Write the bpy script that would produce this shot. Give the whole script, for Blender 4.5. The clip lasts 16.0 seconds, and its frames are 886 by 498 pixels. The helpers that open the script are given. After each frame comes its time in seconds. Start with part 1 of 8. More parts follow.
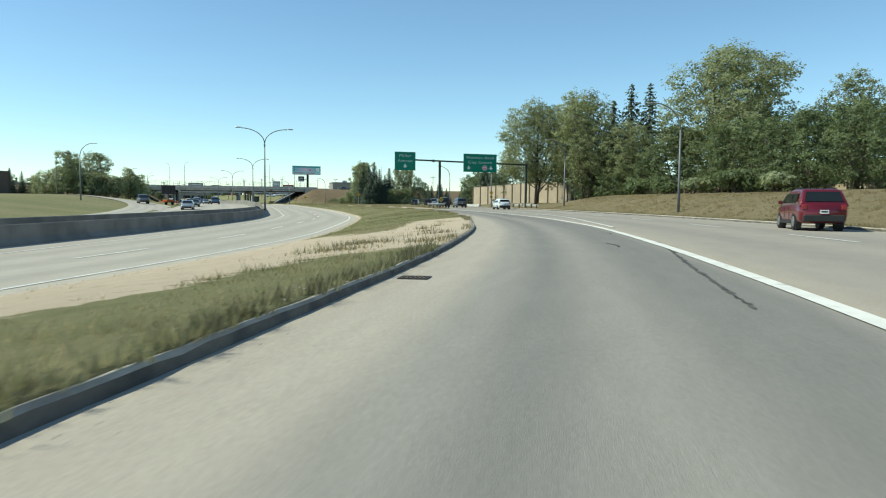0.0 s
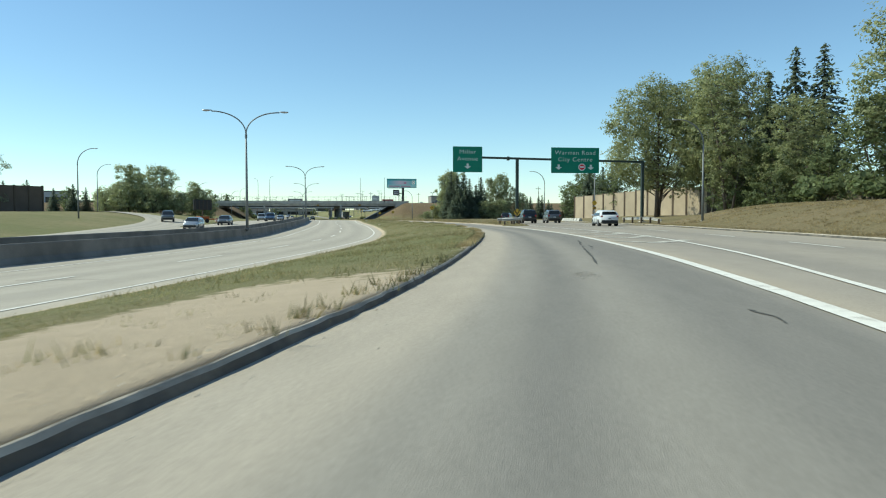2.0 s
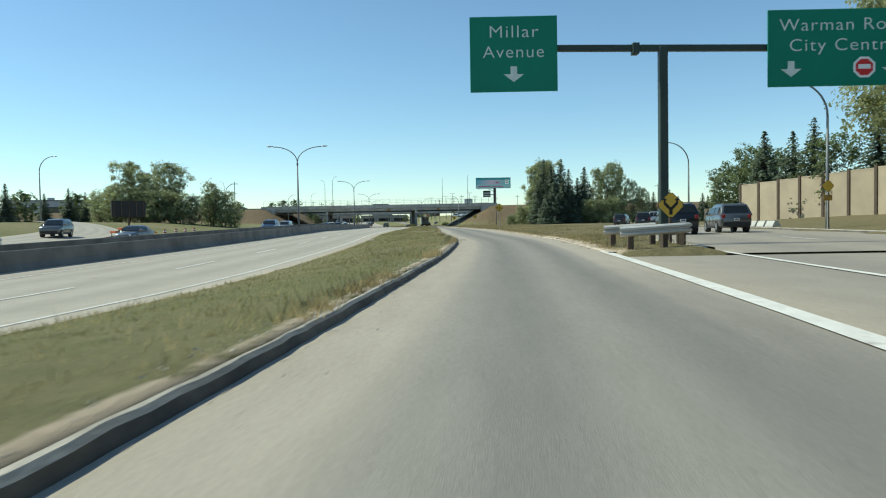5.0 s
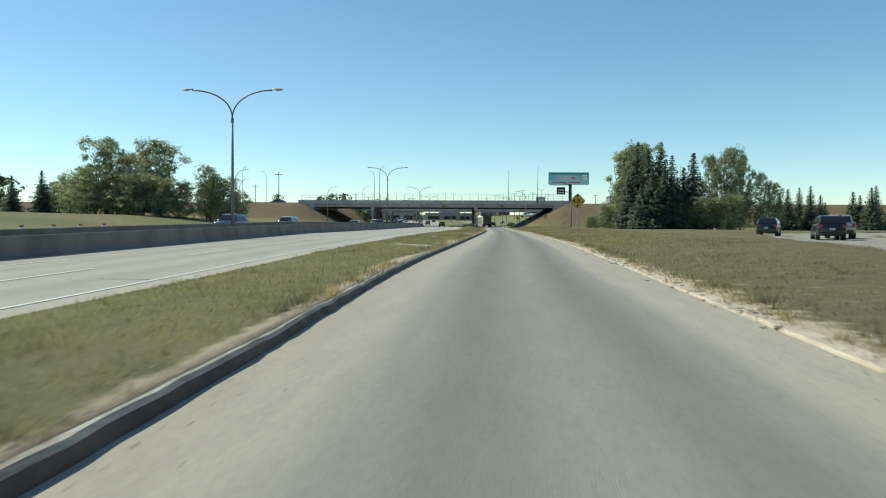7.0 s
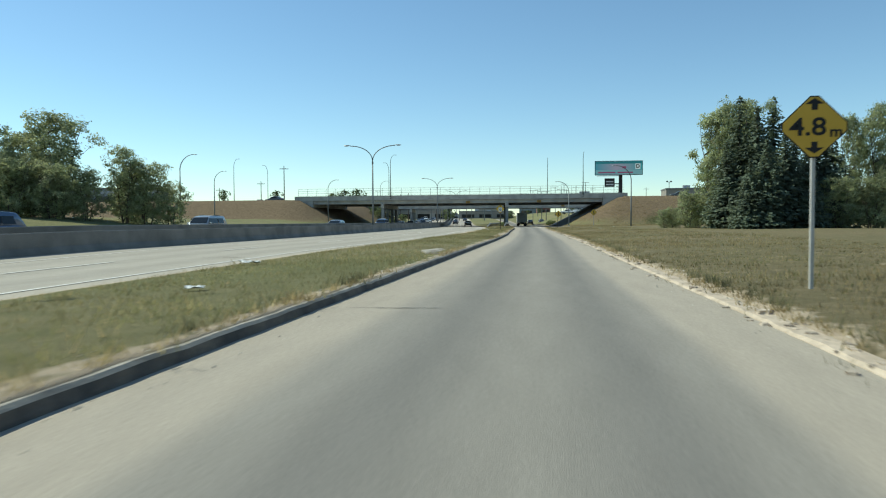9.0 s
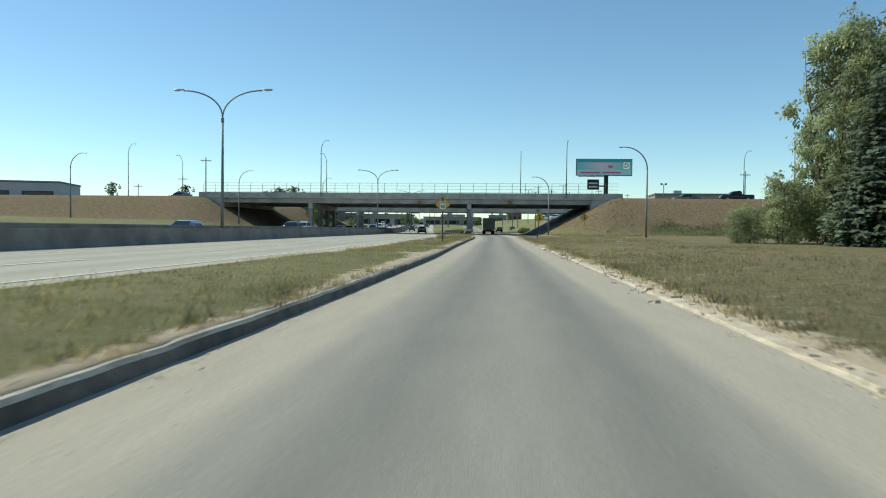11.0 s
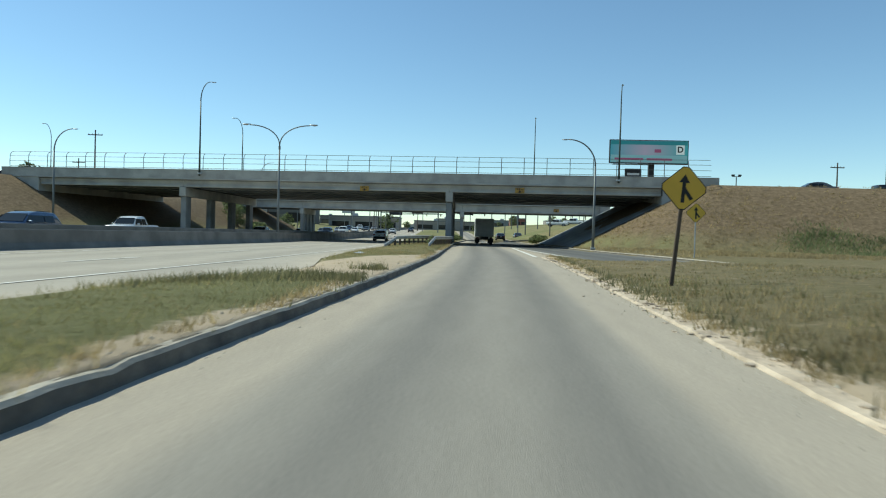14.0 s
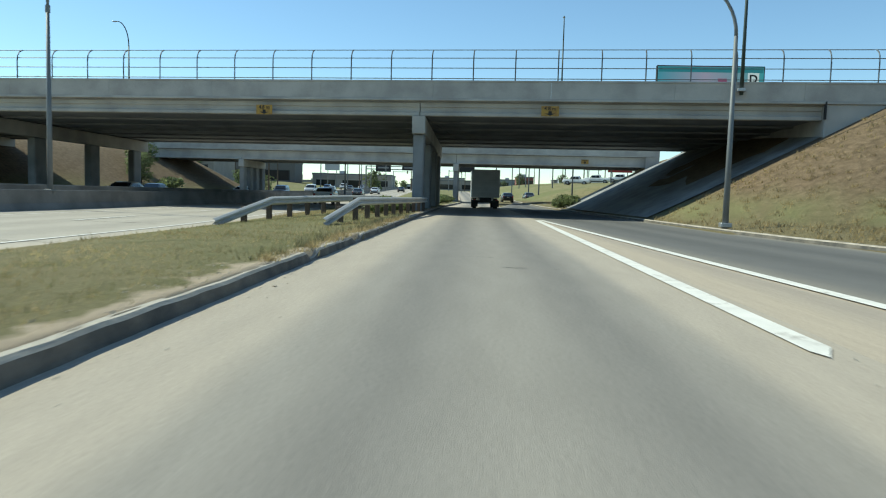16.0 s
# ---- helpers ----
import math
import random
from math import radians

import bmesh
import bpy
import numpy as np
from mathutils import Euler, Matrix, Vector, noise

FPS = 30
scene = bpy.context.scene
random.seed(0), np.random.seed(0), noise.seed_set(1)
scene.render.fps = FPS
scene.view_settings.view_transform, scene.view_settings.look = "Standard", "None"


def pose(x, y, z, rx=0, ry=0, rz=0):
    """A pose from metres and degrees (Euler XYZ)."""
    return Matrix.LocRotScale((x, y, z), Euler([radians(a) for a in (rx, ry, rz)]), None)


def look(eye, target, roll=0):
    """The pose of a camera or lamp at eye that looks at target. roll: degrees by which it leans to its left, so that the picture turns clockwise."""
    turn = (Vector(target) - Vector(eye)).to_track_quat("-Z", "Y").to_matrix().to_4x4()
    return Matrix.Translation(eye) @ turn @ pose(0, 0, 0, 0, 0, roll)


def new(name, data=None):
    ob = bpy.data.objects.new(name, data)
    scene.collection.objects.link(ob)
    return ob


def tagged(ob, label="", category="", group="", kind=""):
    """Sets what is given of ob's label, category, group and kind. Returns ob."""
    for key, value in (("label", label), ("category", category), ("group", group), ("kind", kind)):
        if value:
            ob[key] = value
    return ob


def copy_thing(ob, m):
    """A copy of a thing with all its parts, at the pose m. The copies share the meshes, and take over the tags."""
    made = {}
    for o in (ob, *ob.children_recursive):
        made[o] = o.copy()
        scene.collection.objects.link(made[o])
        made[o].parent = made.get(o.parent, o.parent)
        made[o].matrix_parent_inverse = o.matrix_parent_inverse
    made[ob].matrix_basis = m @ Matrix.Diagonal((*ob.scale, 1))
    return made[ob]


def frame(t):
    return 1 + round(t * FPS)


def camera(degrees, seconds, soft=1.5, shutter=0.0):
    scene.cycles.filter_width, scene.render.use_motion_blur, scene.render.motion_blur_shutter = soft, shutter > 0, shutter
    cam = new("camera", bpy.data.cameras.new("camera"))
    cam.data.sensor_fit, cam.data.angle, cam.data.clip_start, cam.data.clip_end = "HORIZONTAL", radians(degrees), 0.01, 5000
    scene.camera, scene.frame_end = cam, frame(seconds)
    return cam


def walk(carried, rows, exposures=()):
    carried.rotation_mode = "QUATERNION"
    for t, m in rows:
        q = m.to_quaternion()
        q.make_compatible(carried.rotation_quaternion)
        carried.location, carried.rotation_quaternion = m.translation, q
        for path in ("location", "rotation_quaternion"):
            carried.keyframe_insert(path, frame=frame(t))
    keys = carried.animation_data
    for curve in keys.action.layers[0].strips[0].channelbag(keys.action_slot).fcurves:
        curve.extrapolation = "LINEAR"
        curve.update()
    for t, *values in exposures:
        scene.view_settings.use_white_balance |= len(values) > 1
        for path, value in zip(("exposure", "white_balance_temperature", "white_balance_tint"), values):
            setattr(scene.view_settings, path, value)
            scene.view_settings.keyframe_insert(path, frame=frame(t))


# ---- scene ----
# The camera: a car driving along a one-lane ramp, about 60 km/h, eye a good metre above the road.
cam = camera(64.0, 16.0, soft=1.1, shutter=0.15)
PATH = [
    (0, (-21.76, -268.05, 0.377), (-15.91, -248.969, -0.87), 0.5),
    (0.5, (-18.29, -261.42, 0.373), (-13.25, -242.09, -0.71), 0.6),
    (1, (-14.79, -254.39, 0.459), (-10.58, -234.86, -0.51), 0.4),
    (1.5, (-11.87, -247.29, 0.554), (-8.49, -227.60, -0.36), 0.1),
    (2, (-9.22, -239.75, 0.558), (-6.48, -219.95, -0.31), -0.1),
    (2.5, (-6.77, -231.92, 0.542), (-4.54, -212.07, -0.31), -0.2),
    (3, (-4.55, -224.04, 0.626), (-2.84, -204.13, -0.17), -0.2),
    (3.5, (-2.61, -215.98, 0.641), (-1.46, -196.03, -0.07), -0.3),
    (4, (-0.97, -207.93, 0.621), (-0.36, -187.95, 0.00), -0.0),
    (6.3, (3.30, -169.03, 0.796), (1.65, -149.12, -0.01), -0.4),
    (6.5, (3.45, -165.52, 0.813), (1.57, -145.63, 0.07), 0.4),
    (7, (3.46, -156.59, 0.983), (1.11, -136.74, 0.26), 0.4),
    (7.5, (3.35, -147.69, 1.151), (0.63, -127.89, 0.50), 0.3),
    (8, (3.40, -139.05, 1.133), (0.34, -119.30, 0.52), 0.2),
    (8.5, (3.30, -130.35, 1.137), (-0.01, -110.63, 0.48), -0.0),
    (9, (3.15, -121.62, 1.119), (-0.35, -101.94, 0.36), -0.3),
    (11.5, (1.11, -77.41, 1.004), (-1.31, -57.56, 0.58), 1.0),
    (12, (0.62, -68.68, 1.048), (-1.67, -48.81, 0.80), 1.2),
    (12.5, (0.16, -59.54, 1.064), (-2.24, -39.68, 0.89), 1.4),
    (13, (-0.30, -50.80, 1.045), (-2.73, -30.95, 0.85), 1.5),
    (13.5, (-0.76, -42.06, 1.104), (-3.33, -22.23, 0.80), 1.7),
    (14, (-1.30, -33.49, 1.090), (-4.00, -13.68, 0.68), 1.6),
    (14.5, (-1.83, -25.03, 1.048), (-4.62, -5.23, 0.38), 1.6),
    (15, (-2.42, -16.93, 1.109), (-5.25, 2.84, 0.14), 1.4),
    (15.5, (-3.01, -8.52, 1.161), (-5.91, 11.21, -0.29), 1.5),
    (16, (-3.59, -0.54, 1.095), (-6.36, 19.21, -0.43), 1.6),
]
walk(cam, [(t, look(eye, target, roll)) for t, eye, target, roll in PATH], [(0, 0.14, 6550, -8), (2, 0.08, 6550, -8), (4, 0.03, 6550, -8), (7, -0.07, 6550, -8), (11.5, -0.05, 6550, -8), (13, -0.08, 6550, -8), (14, -0.04, 6550, -8), (15, 0.05, 6550, -8), (16, 0.15, 6550, -8)])

# ---- light: late-summer sun from the left and a little ahead, clear sky ----
SUN_ELEV, SUN_DIR = radians(47), Vector((-0.982, 0.19, 0)).normalized()
world = bpy.data.worlds.new("world")
scene.world = world
world.use_nodes = True
wn = world.node_tree
sky = wn.nodes.new("ShaderNodeTexSky")
sky.sky_type, sky.sun_disc = "NISHITA", False
sky.sun_elevation = SUN_ELEV
sky.sun_rotation = math.atan2(SUN_DIR.x, SUN_DIR.y)
sky.air_density, sky.dust_density, sky.ozone_density = 0.92, 0.0, 4.0
wn.links.new(sky.outputs[0], wn.nodes["Background"].inputs[0])
wn.nodes["Background"].inputs[1].default_value = 0.152
sun = new("sun", bpy.data.lights.new("sun", "SUN"))
sun.data.energy, sun.data.angle, sun.data.color = 4.7, radians(0.53), (1.0, 0.95, 0.86)
sun.matrix_world = look((0, 0, 50), Vector((0, 0, 50)) - SUN_DIR * math.cos(SUN_ELEV) - Vector((0, 0, math.sin(SUN_ELEV))))

# ---- materials ----
def mat(name, color, rough=0.8, metal=0.0, var=0.25, scale=3.0, fine=40.0, bump=0.2, second=None, spec=0.3, island=0.0, coat=0.0, obrand=0.0):
    """A surface with large stains and fine grain; second: the colour of the stains."""
    m = bpy.data.materials.new(name)
    m.use_nodes = True
    nt = m.node_tree
    bs = nt.nodes["Principled BSDF"]
    bs.inputs["Roughness"].default_value, bs.inputs["Metallic"].default_value = rough, metal
    bs.inputs["Specular IOR Level"].default_value = spec
    bs.inputs["Coat Weight"].default_value = coat
    tc = nt.nodes.new("ShaderNodeTexCoord")
    geo = nt.nodes.new("ShaderNodeNewGeometry")
    n1 = nt.nodes.new("ShaderNodeTexNoise")
    n1.inputs["Scale"].default_value, n1.inputs["Detail"].default_value = scale, 5
    n2 = nt.nodes.new("ShaderNodeTexNoise")
    n2.inputs["Scale"].default_value, n2.inputs["Detail"].default_value = fine, 3
    for n in (n1, n2):
        nt.links.new(geo.outputs["Position"], n.inputs["Vector"])
    mix = nt.nodes.new("ShaderNodeMix")
    mix.data_type = "RGBA"
    c2 = second or tuple(c * (1 - var) for c in color)
    mix.inputs["A"].default_value, mix.inputs["B"].default_value = (*color, 1), (*c2, 1)
    ramp = nt.nodes.new("ShaderNodeMapRange")
    ramp.inputs["From Min"].default_value, ramp.inputs["From Max"].default_value = 0.38, 0.64
    nt.links.new(n1.outputs["Fac"], ramp.inputs["Value"])
    nt.links.new(ramp.outputs[0], mix.inputs["Factor"])
    hsv = nt.nodes.new("ShaderNodeHueSaturation")
    nt.links.new(mix.outputs["Result"], hsv.inputs["Color"])
    val = nt.nodes.new("ShaderNodeMapRange")
    val.inputs["To Min"].default_value, val.inputs["To Max"].default_value = 1 - var, 1 + var
    nt.links.new(n2.outputs["Fac"], val.inputs["Value"])
    out = val.outputs[0]
    if island or obrand:
        if obrand:
            src = nt.nodes.new("ShaderNodeObjectInfo").outputs["Random"]
        else:
            src = geo.outputs["Random Per Island"]
        amount = island or obrand
        rr = nt.nodes.new("ShaderNodeMapRange")
        rr.inputs["To Min"].default_value, rr.inputs["To Max"].default_value = 1 - amount, 1 + amount
        nt.links.new(src, rr.inputs["Value"])
        mul = nt.nodes.new("ShaderNodeMath")
        mul.operation = "MULTIPLY"
        nt.links.new(out, mul.inputs[0])
        nt.links.new(rr.outputs[0], mul.inputs[1])
        out = mul.outputs[0]
    nt.links.new(out, hsv.inputs["Value"])
    nt.links.new(hsv.outputs[0], bs.inputs["Base Color"])
    if bump:
        bp = nt.nodes.new("ShaderNodeBump")
        bp.inputs["Strength"].default_value, bp.inputs["Distance"].default_value = bump, 0.02
        nt.links.new(n2.outputs["Fac"], bp.inputs["Height"])
        nt.links.new(bp.outputs[0], bs.inputs["Normal"])
    return m


def road_mat(name, base, dust, track, lanes, grain=120.0, swept=None):
    """Worn asphalt: UV x runs across the road; wheel tracks are darker, the gutters dusty. swept: lanes up to a station, and the station, where the right gutter is clean."""
    m = mat(name, base, rough=0.9, var=0.2, scale=0.35, fine=grain, bump=0.35, second=tuple(c * 0.88 for c in base), spec=0.2)
    nt = m.node_tree
    bs = nt.nodes["Principled BSDF"]
    old = bs.inputs["Base Color"].links[0].from_socket
    uv = nt.nodes.new("ShaderNodeUVMap")
    uv.uv_map = "across"
    sep = nt.nodes.new("ShaderNodeSeparateXYZ")
    nt.links.new(uv.outputs[0], sep.inputs[0])
    wob = nt.nodes.new("ShaderNodeTexNoise")
    wob.inputs["Scale"].default_value = 3.0
    nt.links.new(uv.outputs[0], wob.inputs["Vector"])
    add = nt.nodes.new("ShaderNodeMath")
    add.operation = "MULTIPLY_ADD"
    add.inputs[1].default_value, add.inputs[2].default_value = 0.05, -0.025
    nt.links.new(wob.outputs["Fac"], add.inputs[0])
    u = nt.nodes.new("ShaderNodeMath")
    nt.links.new(sep.outputs[0], u.inputs[0])
    nt.links.new(add.outputs[0], u.inputs[1])
    ramp = nt.nodes.new("ShaderNodeValToRGB")
    el = ramp.color_ramp.elements
    el[0].position, el[0].color = 0.0, (*dust, 1)
    el[1].position, el[1].color = 1.0, (*dust, 1)
    for p, c in lanes:
        e = el.new(p)
        e.color = (*{"b": base, "d": dust, "t": track}[c], 1)
    ramp.color_ramp.interpolation = "EASE"
    nt.links.new(u.outputs[0], ramp.inputs[0])
    across = ramp.outputs[0]
    if swept:
        ramp2 = nt.nodes.new("ShaderNodeValToRGB")
        el2 = ramp2.color_ramp.elements
        el2[0].position, el2[0].color = 0.0, (*dust, 1)
        el2[1].position, el2[1].color = 1.0, (*base, 1)
        for p, c in swept[0]:
            el2.new(p).color = (*{"b": base, "d": dust, "t": track}[c], 1)
        ramp2.color_ramp.interpolation = "EASE"
        nt.links.new(u.outputs[0], ramp2.inputs[0])
        along = nt.nodes.new("ShaderNodeMapRange")
        along.inputs["From Min"].default_value, along.inputs["From Max"].default_value = (swept[1] - 9) * 0.02, (swept[1] + 5) * 0.02
        nt.links.new(sep.outputs[1], along.inputs["Value"])
        two = nt.nodes.new("ShaderNodeMix")
        two.data_type = "RGBA"
        nt.links.new(along.outputs[0], two.inputs["Factor"])
        nt.links.new(ramp2.outputs[0], two.inputs["A"])
        nt.links.new(across, two.inputs["B"])
        across = two.outputs["Result"]
    mix = nt.nodes.new("ShaderNodeMix")
    mix.data_type, mix.blend_type = "RGBA", "MIX"
    mix.inputs["Factor"].default_value = 0.72
    nt.links.new(old, mix.inputs["A"])
    nt.links.new(across, mix.inputs["B"])
    mul = nt.nodes.new("ShaderNodeHueSaturation")
    gr = nt.nodes.new("ShaderNodeMapRange")
    gr.inputs["To Min"].default_value, gr.inputs["To Max"].default_value = 0.87, 1.13
    spk = nt.nodes.new("ShaderNodeTexNoise")
    spk.inputs["Scale"].default_value, spk.inputs["Detail"].default_value = 4.0, 8
    geo = nt.nodes.new("ShaderNodeNewGeometry")
    # long faint streaks along the lanes
    stretch = nt.nodes.new("ShaderNodeVectorMath")
    stretch.operation = "MULTIPLY"
    stretch.inputs[1].default_value = (5.0, 9.0, 1.0)
    nt.links.new(uv.outputs[0], stretch.inputs[0])
    nt.links.new(stretch.outputs[0], spk.inputs["Vector"])
    nt.links.new(spk.outputs["Fac"], gr.inputs["Value"])
    for n in nt.nodes:
        if n.bl_idname == "ShaderNodeTexNoise" and n.inputs["Scale"].default_value < 0.5:
            nt.links.new(stretch.outputs[0], n.inputs["Vector"])
    nt.links.new(mix.outputs["Result"], mul.inputs["Color"])
    nt.links.new(gr.outputs[0], mul.inputs["Value"])
    # aggregate: light and dark grains over the whole surface
    agg = nt.nodes.new("ShaderNodeTexNoise")
    agg.inputs["Scale"].default_value, agg.inputs["Detail"].default_value, agg.inputs["Roughness"].default_value = 28.0, 6, 0.8
    nt.links.new(geo.outputs["Position"], agg.inputs["Vector"])
    ag = nt.nodes.new("ShaderNodeMapRange")
    ag.inputs["From Min"].default_value, ag.inputs["From Max"].default_value = 0.3, 0.7
    ag.inputs["To Min"].default_value, ag.inputs["To Max"].default_value = 0.8, 1.2
    nt.links.new(agg.outputs["Fac"], ag.inputs["Value"])
    fin = nt.nodes.new("ShaderNodeHueSaturation")
    nt.links.new(mul.outputs[0], fin.inputs["Color"])
    nt.links.new(ag.outputs[0], fin.inputs["Value"])
    nt.links.new(fin.outputs[0], bs.inputs["Base Color"])
    return m


def worn_paint(name, color, under, amount):
    """Paint worn through to the asphalt in flakes and along the lanes."""
    m = mat(name, color, rough=0.75, var=0.12, scale=2.5, fine=30, bump=0.1)
    nt = m.node_tree
    bs = nt.nodes["Principled BSDF"]
    old = bs.inputs["Base Color"].links[0].from_socket
    geo = nt.nodes.new("ShaderNodeNewGeometry")
    n = nt.nodes.new("ShaderNodeTexNoise")
    n.inputs["Scale"].default_value, n.inputs["Detail"].default_value, n.inputs["Roughness"].default_value = 2.4, 9, 0.72
    nt.links.new(geo.outputs["Position"], n.inputs["Vector"])
    mr = nt.nodes.new("ShaderNodeMapRange")
    mr.inputs["From Min"].default_value, mr.inputs["From Max"].default_value = 0.62 - amount, 0.74 - amount
    nt.links.new(n.outputs["Fac"], mr.inputs["Value"])
    mix = nt.nodes.new("ShaderNodeMix")
    mix.data_type = "RGBA"
    mix.inputs["B"].default_value = (*under, 1)
    nt.links.new(mr.outputs[0], mix.inputs["Factor"])
    nt.links.new(old, mix.inputs["A"])
    nt.links.new(mix.outputs["Result"], bs.inputs["Base Color"])
    return m


def leaf_mat(name, color, second, trans=0.45):
    m = bpy.data.materials.new(name)
    m.use_nodes = True
    nt = m.node_tree
    bs = nt.nodes["Principled BSDF"]
    bs.inputs["Roughness"].default_value, bs.inputs["Specular IOR Level"].default_value = 0.6, 0.25
    geo = nt.nodes.new("ShaderNodeNewGeometry")
    mix = nt.nodes.new("ShaderNodeMix")
    mix.data_type = "RGBA"
    mix.inputs["A"].default_value, mix.inputs["B"].default_value = (*color, 1), (*second, 1)
    nt.links.new(geo.outputs["Random Per Island"], mix.inputs["Factor"])
    n1 = nt.nodes.new("ShaderNodeTexNoise")
    n1.inputs["Scale"].default_value = 0.45
    nt.links.new(geo.outputs["Position"], n1.inputs["Vector"])
    hsv = nt.nodes.new("ShaderNodeHueSaturation")
    mr = nt.nodes.new("ShaderNodeMapRange")
    mr.inputs["From Min"].default_value, mr.inputs["From Max"].default_value = 0.3, 0.7
    mr.inputs["To Min"].default_value, mr.inputs["To Max"].default_value = 0.65, 1.35
    nt.links.new(n1.outputs["Fac"], mr.inputs["Value"])
    nt.links.new(mr.outputs[0], hsv.inputs["Value"])
    nt.links.new(mix.outputs["Result"], hsv.inputs["Color"])
    nt.links.new(hsv.outputs[0], bs.inputs["Base Color"])
    tr = nt.nodes.new("ShaderNodeBsdfTranslucent")
    thru = nt.nodes.new("ShaderNodeMix")
    thru.data_type, thru.blend_type = "RGBA", "MULTIPLY"
    thru.inputs["Factor"].default_value = 1.0
    thru.inputs["B"].default_value = (1.15, 1.12, 1.0, 1)
    nt.links.new(hsv.outputs[0], thru.inputs["A"])
    nt.links.new(thru.outputs["Result"], tr.inputs["Color"])
    ms = nt.nodes.new("ShaderNodeMixShader")
    ms.inputs[0].default_value = trans
    nt.links.new(bs.outputs[0], ms.inputs[1])
    nt.links.new(tr.outputs[0], ms.inputs[2])
    nt.links.new(ms.outputs[0], nt.nodes["Material Output"].inputs["Surface"])
    return m


def glow_mat(name, color, strength):
    m = bpy.data.materials.new(name)
    m.use_nodes = True
    bs = m.node_tree.nodes["Principled BSDF"]
    bs.inputs["Base Color"].default_value = (*color, 1)
    bs.inputs["Emission Color"].default_value = (*color, 1)
    bs.inputs["Emission Strength"].default_value = strength
    return m


M_RAMP = road_mat("ramp_asphalt", (0.284, 0.258, 0.222), (0.45, 0.385, 0.305), (0.188, 0.175, 0.158),
                  ((0.15, "d"), (0.25, "b"), (0.36, "t"), (0.53, "b"), (0.68, "t"), (0.77, "b"), (0.84, "d")), swept=(((0.16, "d"), (0.3, "b"), (0.42, "t"), (0.56, "b"), (0.74, "t"), (0.9, "t")), -180.0))
M_FWY = road_mat("freeway_concrete", (0.42, 0.375, 0.312), (0.47, 0.405, 0.32), (0.345, 0.31, 0.26),
                 ((0.07, "b"), (0.17, "t"), (0.27, "b"), (0.35, "t"), (0.46, "b"), (0.57, "t"), (0.68, "b"), (0.78, "t"), (0.9, "b")))
M_ROAD = road_mat("street_asphalt", (0.335, 0.295, 0.245), (0.41, 0.345, 0.265), (0.27, 0.242, 0.208),
                  ((0.1, "b"), (0.25, "t"), (0.4, "b"), (0.6, "t"), (0.75, "b"), (0.9, "b")))
M_GORE = road_mat("gore_asphalt", (0.39, 0.33, 0.26), (0.45, 0.375, 0.285), (0.345, 0.295, 0.24), ((0.3, "d"), (0.5, "b"), (0.7, "t")))
M_MERGE = road_mat("merge_asphalt", (0.15, 0.145, 0.135), (0.27, 0.245, 0.20), (0.11, 0.108, 0.102), ((0.15, "b"), (0.35, "t"), (0.5, "b"), (0.65, "t"), (0.85, "b")))
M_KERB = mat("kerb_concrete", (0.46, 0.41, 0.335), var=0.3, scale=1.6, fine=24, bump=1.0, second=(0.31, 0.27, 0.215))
# Kerb's road side: its shade is put into a darker colour than the top.
M_KERB_SHADE = mat("kerb_face_shaded", (0.17, 0.15, 0.122), var=0.3, scale=1.8, fine=22, bump=0.8, second=(0.08, 0.076, 0.068))
M_RUBBLE = mat("crumbled_kerb", (0.56, 0.46, 0.35), var=0.3, scale=1.9, fine=16, bump=1.0, second=(0.42, 0.34, 0.255))
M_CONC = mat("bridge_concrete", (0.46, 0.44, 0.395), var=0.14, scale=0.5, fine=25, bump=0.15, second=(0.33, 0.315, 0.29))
# Columns and undersides: the shade under the deck is put into this darker colour.
M_CONC_SHADE = mat("shaded_concrete", (0.27, 0.275, 0.27), var=0.18, scale=0.6, fine=25, bump=0.15, second=(0.19, 0.195, 0.195))
M_BARR = mat("barrier_concrete", (0.25, 0.23, 0.2), var=0.2, scale=0.6, fine=30, bump=0.2, second=(0.165, 0.15, 0.13))
M_SLOPE = mat("slope_paving", (0.3, 0.3, 0.285), var=0.2, scale=0.8, fine=20, bump=0.3, second=(0.2, 0.2, 0.19))
M_LINE = worn_paint("worn_road_paint", (0.74, 0.71, 0.64), (0.42, 0.385, 0.33), 0.06)
M_PALE = worn_paint("pale_road_paint", (0.72, 0.69, 0.63), (0.46, 0.425, 0.365), 0.08)
M_FAINT = worn_paint("faint_road_paint", (0.62, 0.585, 0.51), (0.34, 0.31, 0.265), 0.17)
M_CRACK = mat("crack_filler", (0.06, 0.057, 0.052), rough=0.8, var=0.35, scale=4, second=(0.12, 0.115, 0.1))
M_GALV = mat("galvanised_steel", (0.42, 0.43, 0.43), rough=0.45, metal=0.7, var=0.12, scale=1, fine=15, bump=0.05)
M_POLE = mat("weathered_pole", (0.19, 0.2, 0.2), rough=0.55, metal=0.3, var=0.12, scale=1, fine=12, bump=0.05)
M_FENCE = mat("fence_steel", (0.12, 0.13, 0.135), rough=0.55, metal=0.3, var=0.12, scale=1, fine=12, bump=0.05)
M_GREENP = mat("green_painted_steel", (0.045, 0.062, 0.053), rough=0.5, metal=0.2, var=0.15, scale=1, fine=10, bump=0.05)
M_RAIL = mat("guardrail_steel", (0.55, 0.53, 0.49), rough=0.6, metal=0.25, var=0.14, scale=1.5, fine=14, bump=0.08)
M_WOODP = mat("timber_post", (0.105, 0.078, 0.056), var=0.2, scale=2, fine=30, bump=0.3)
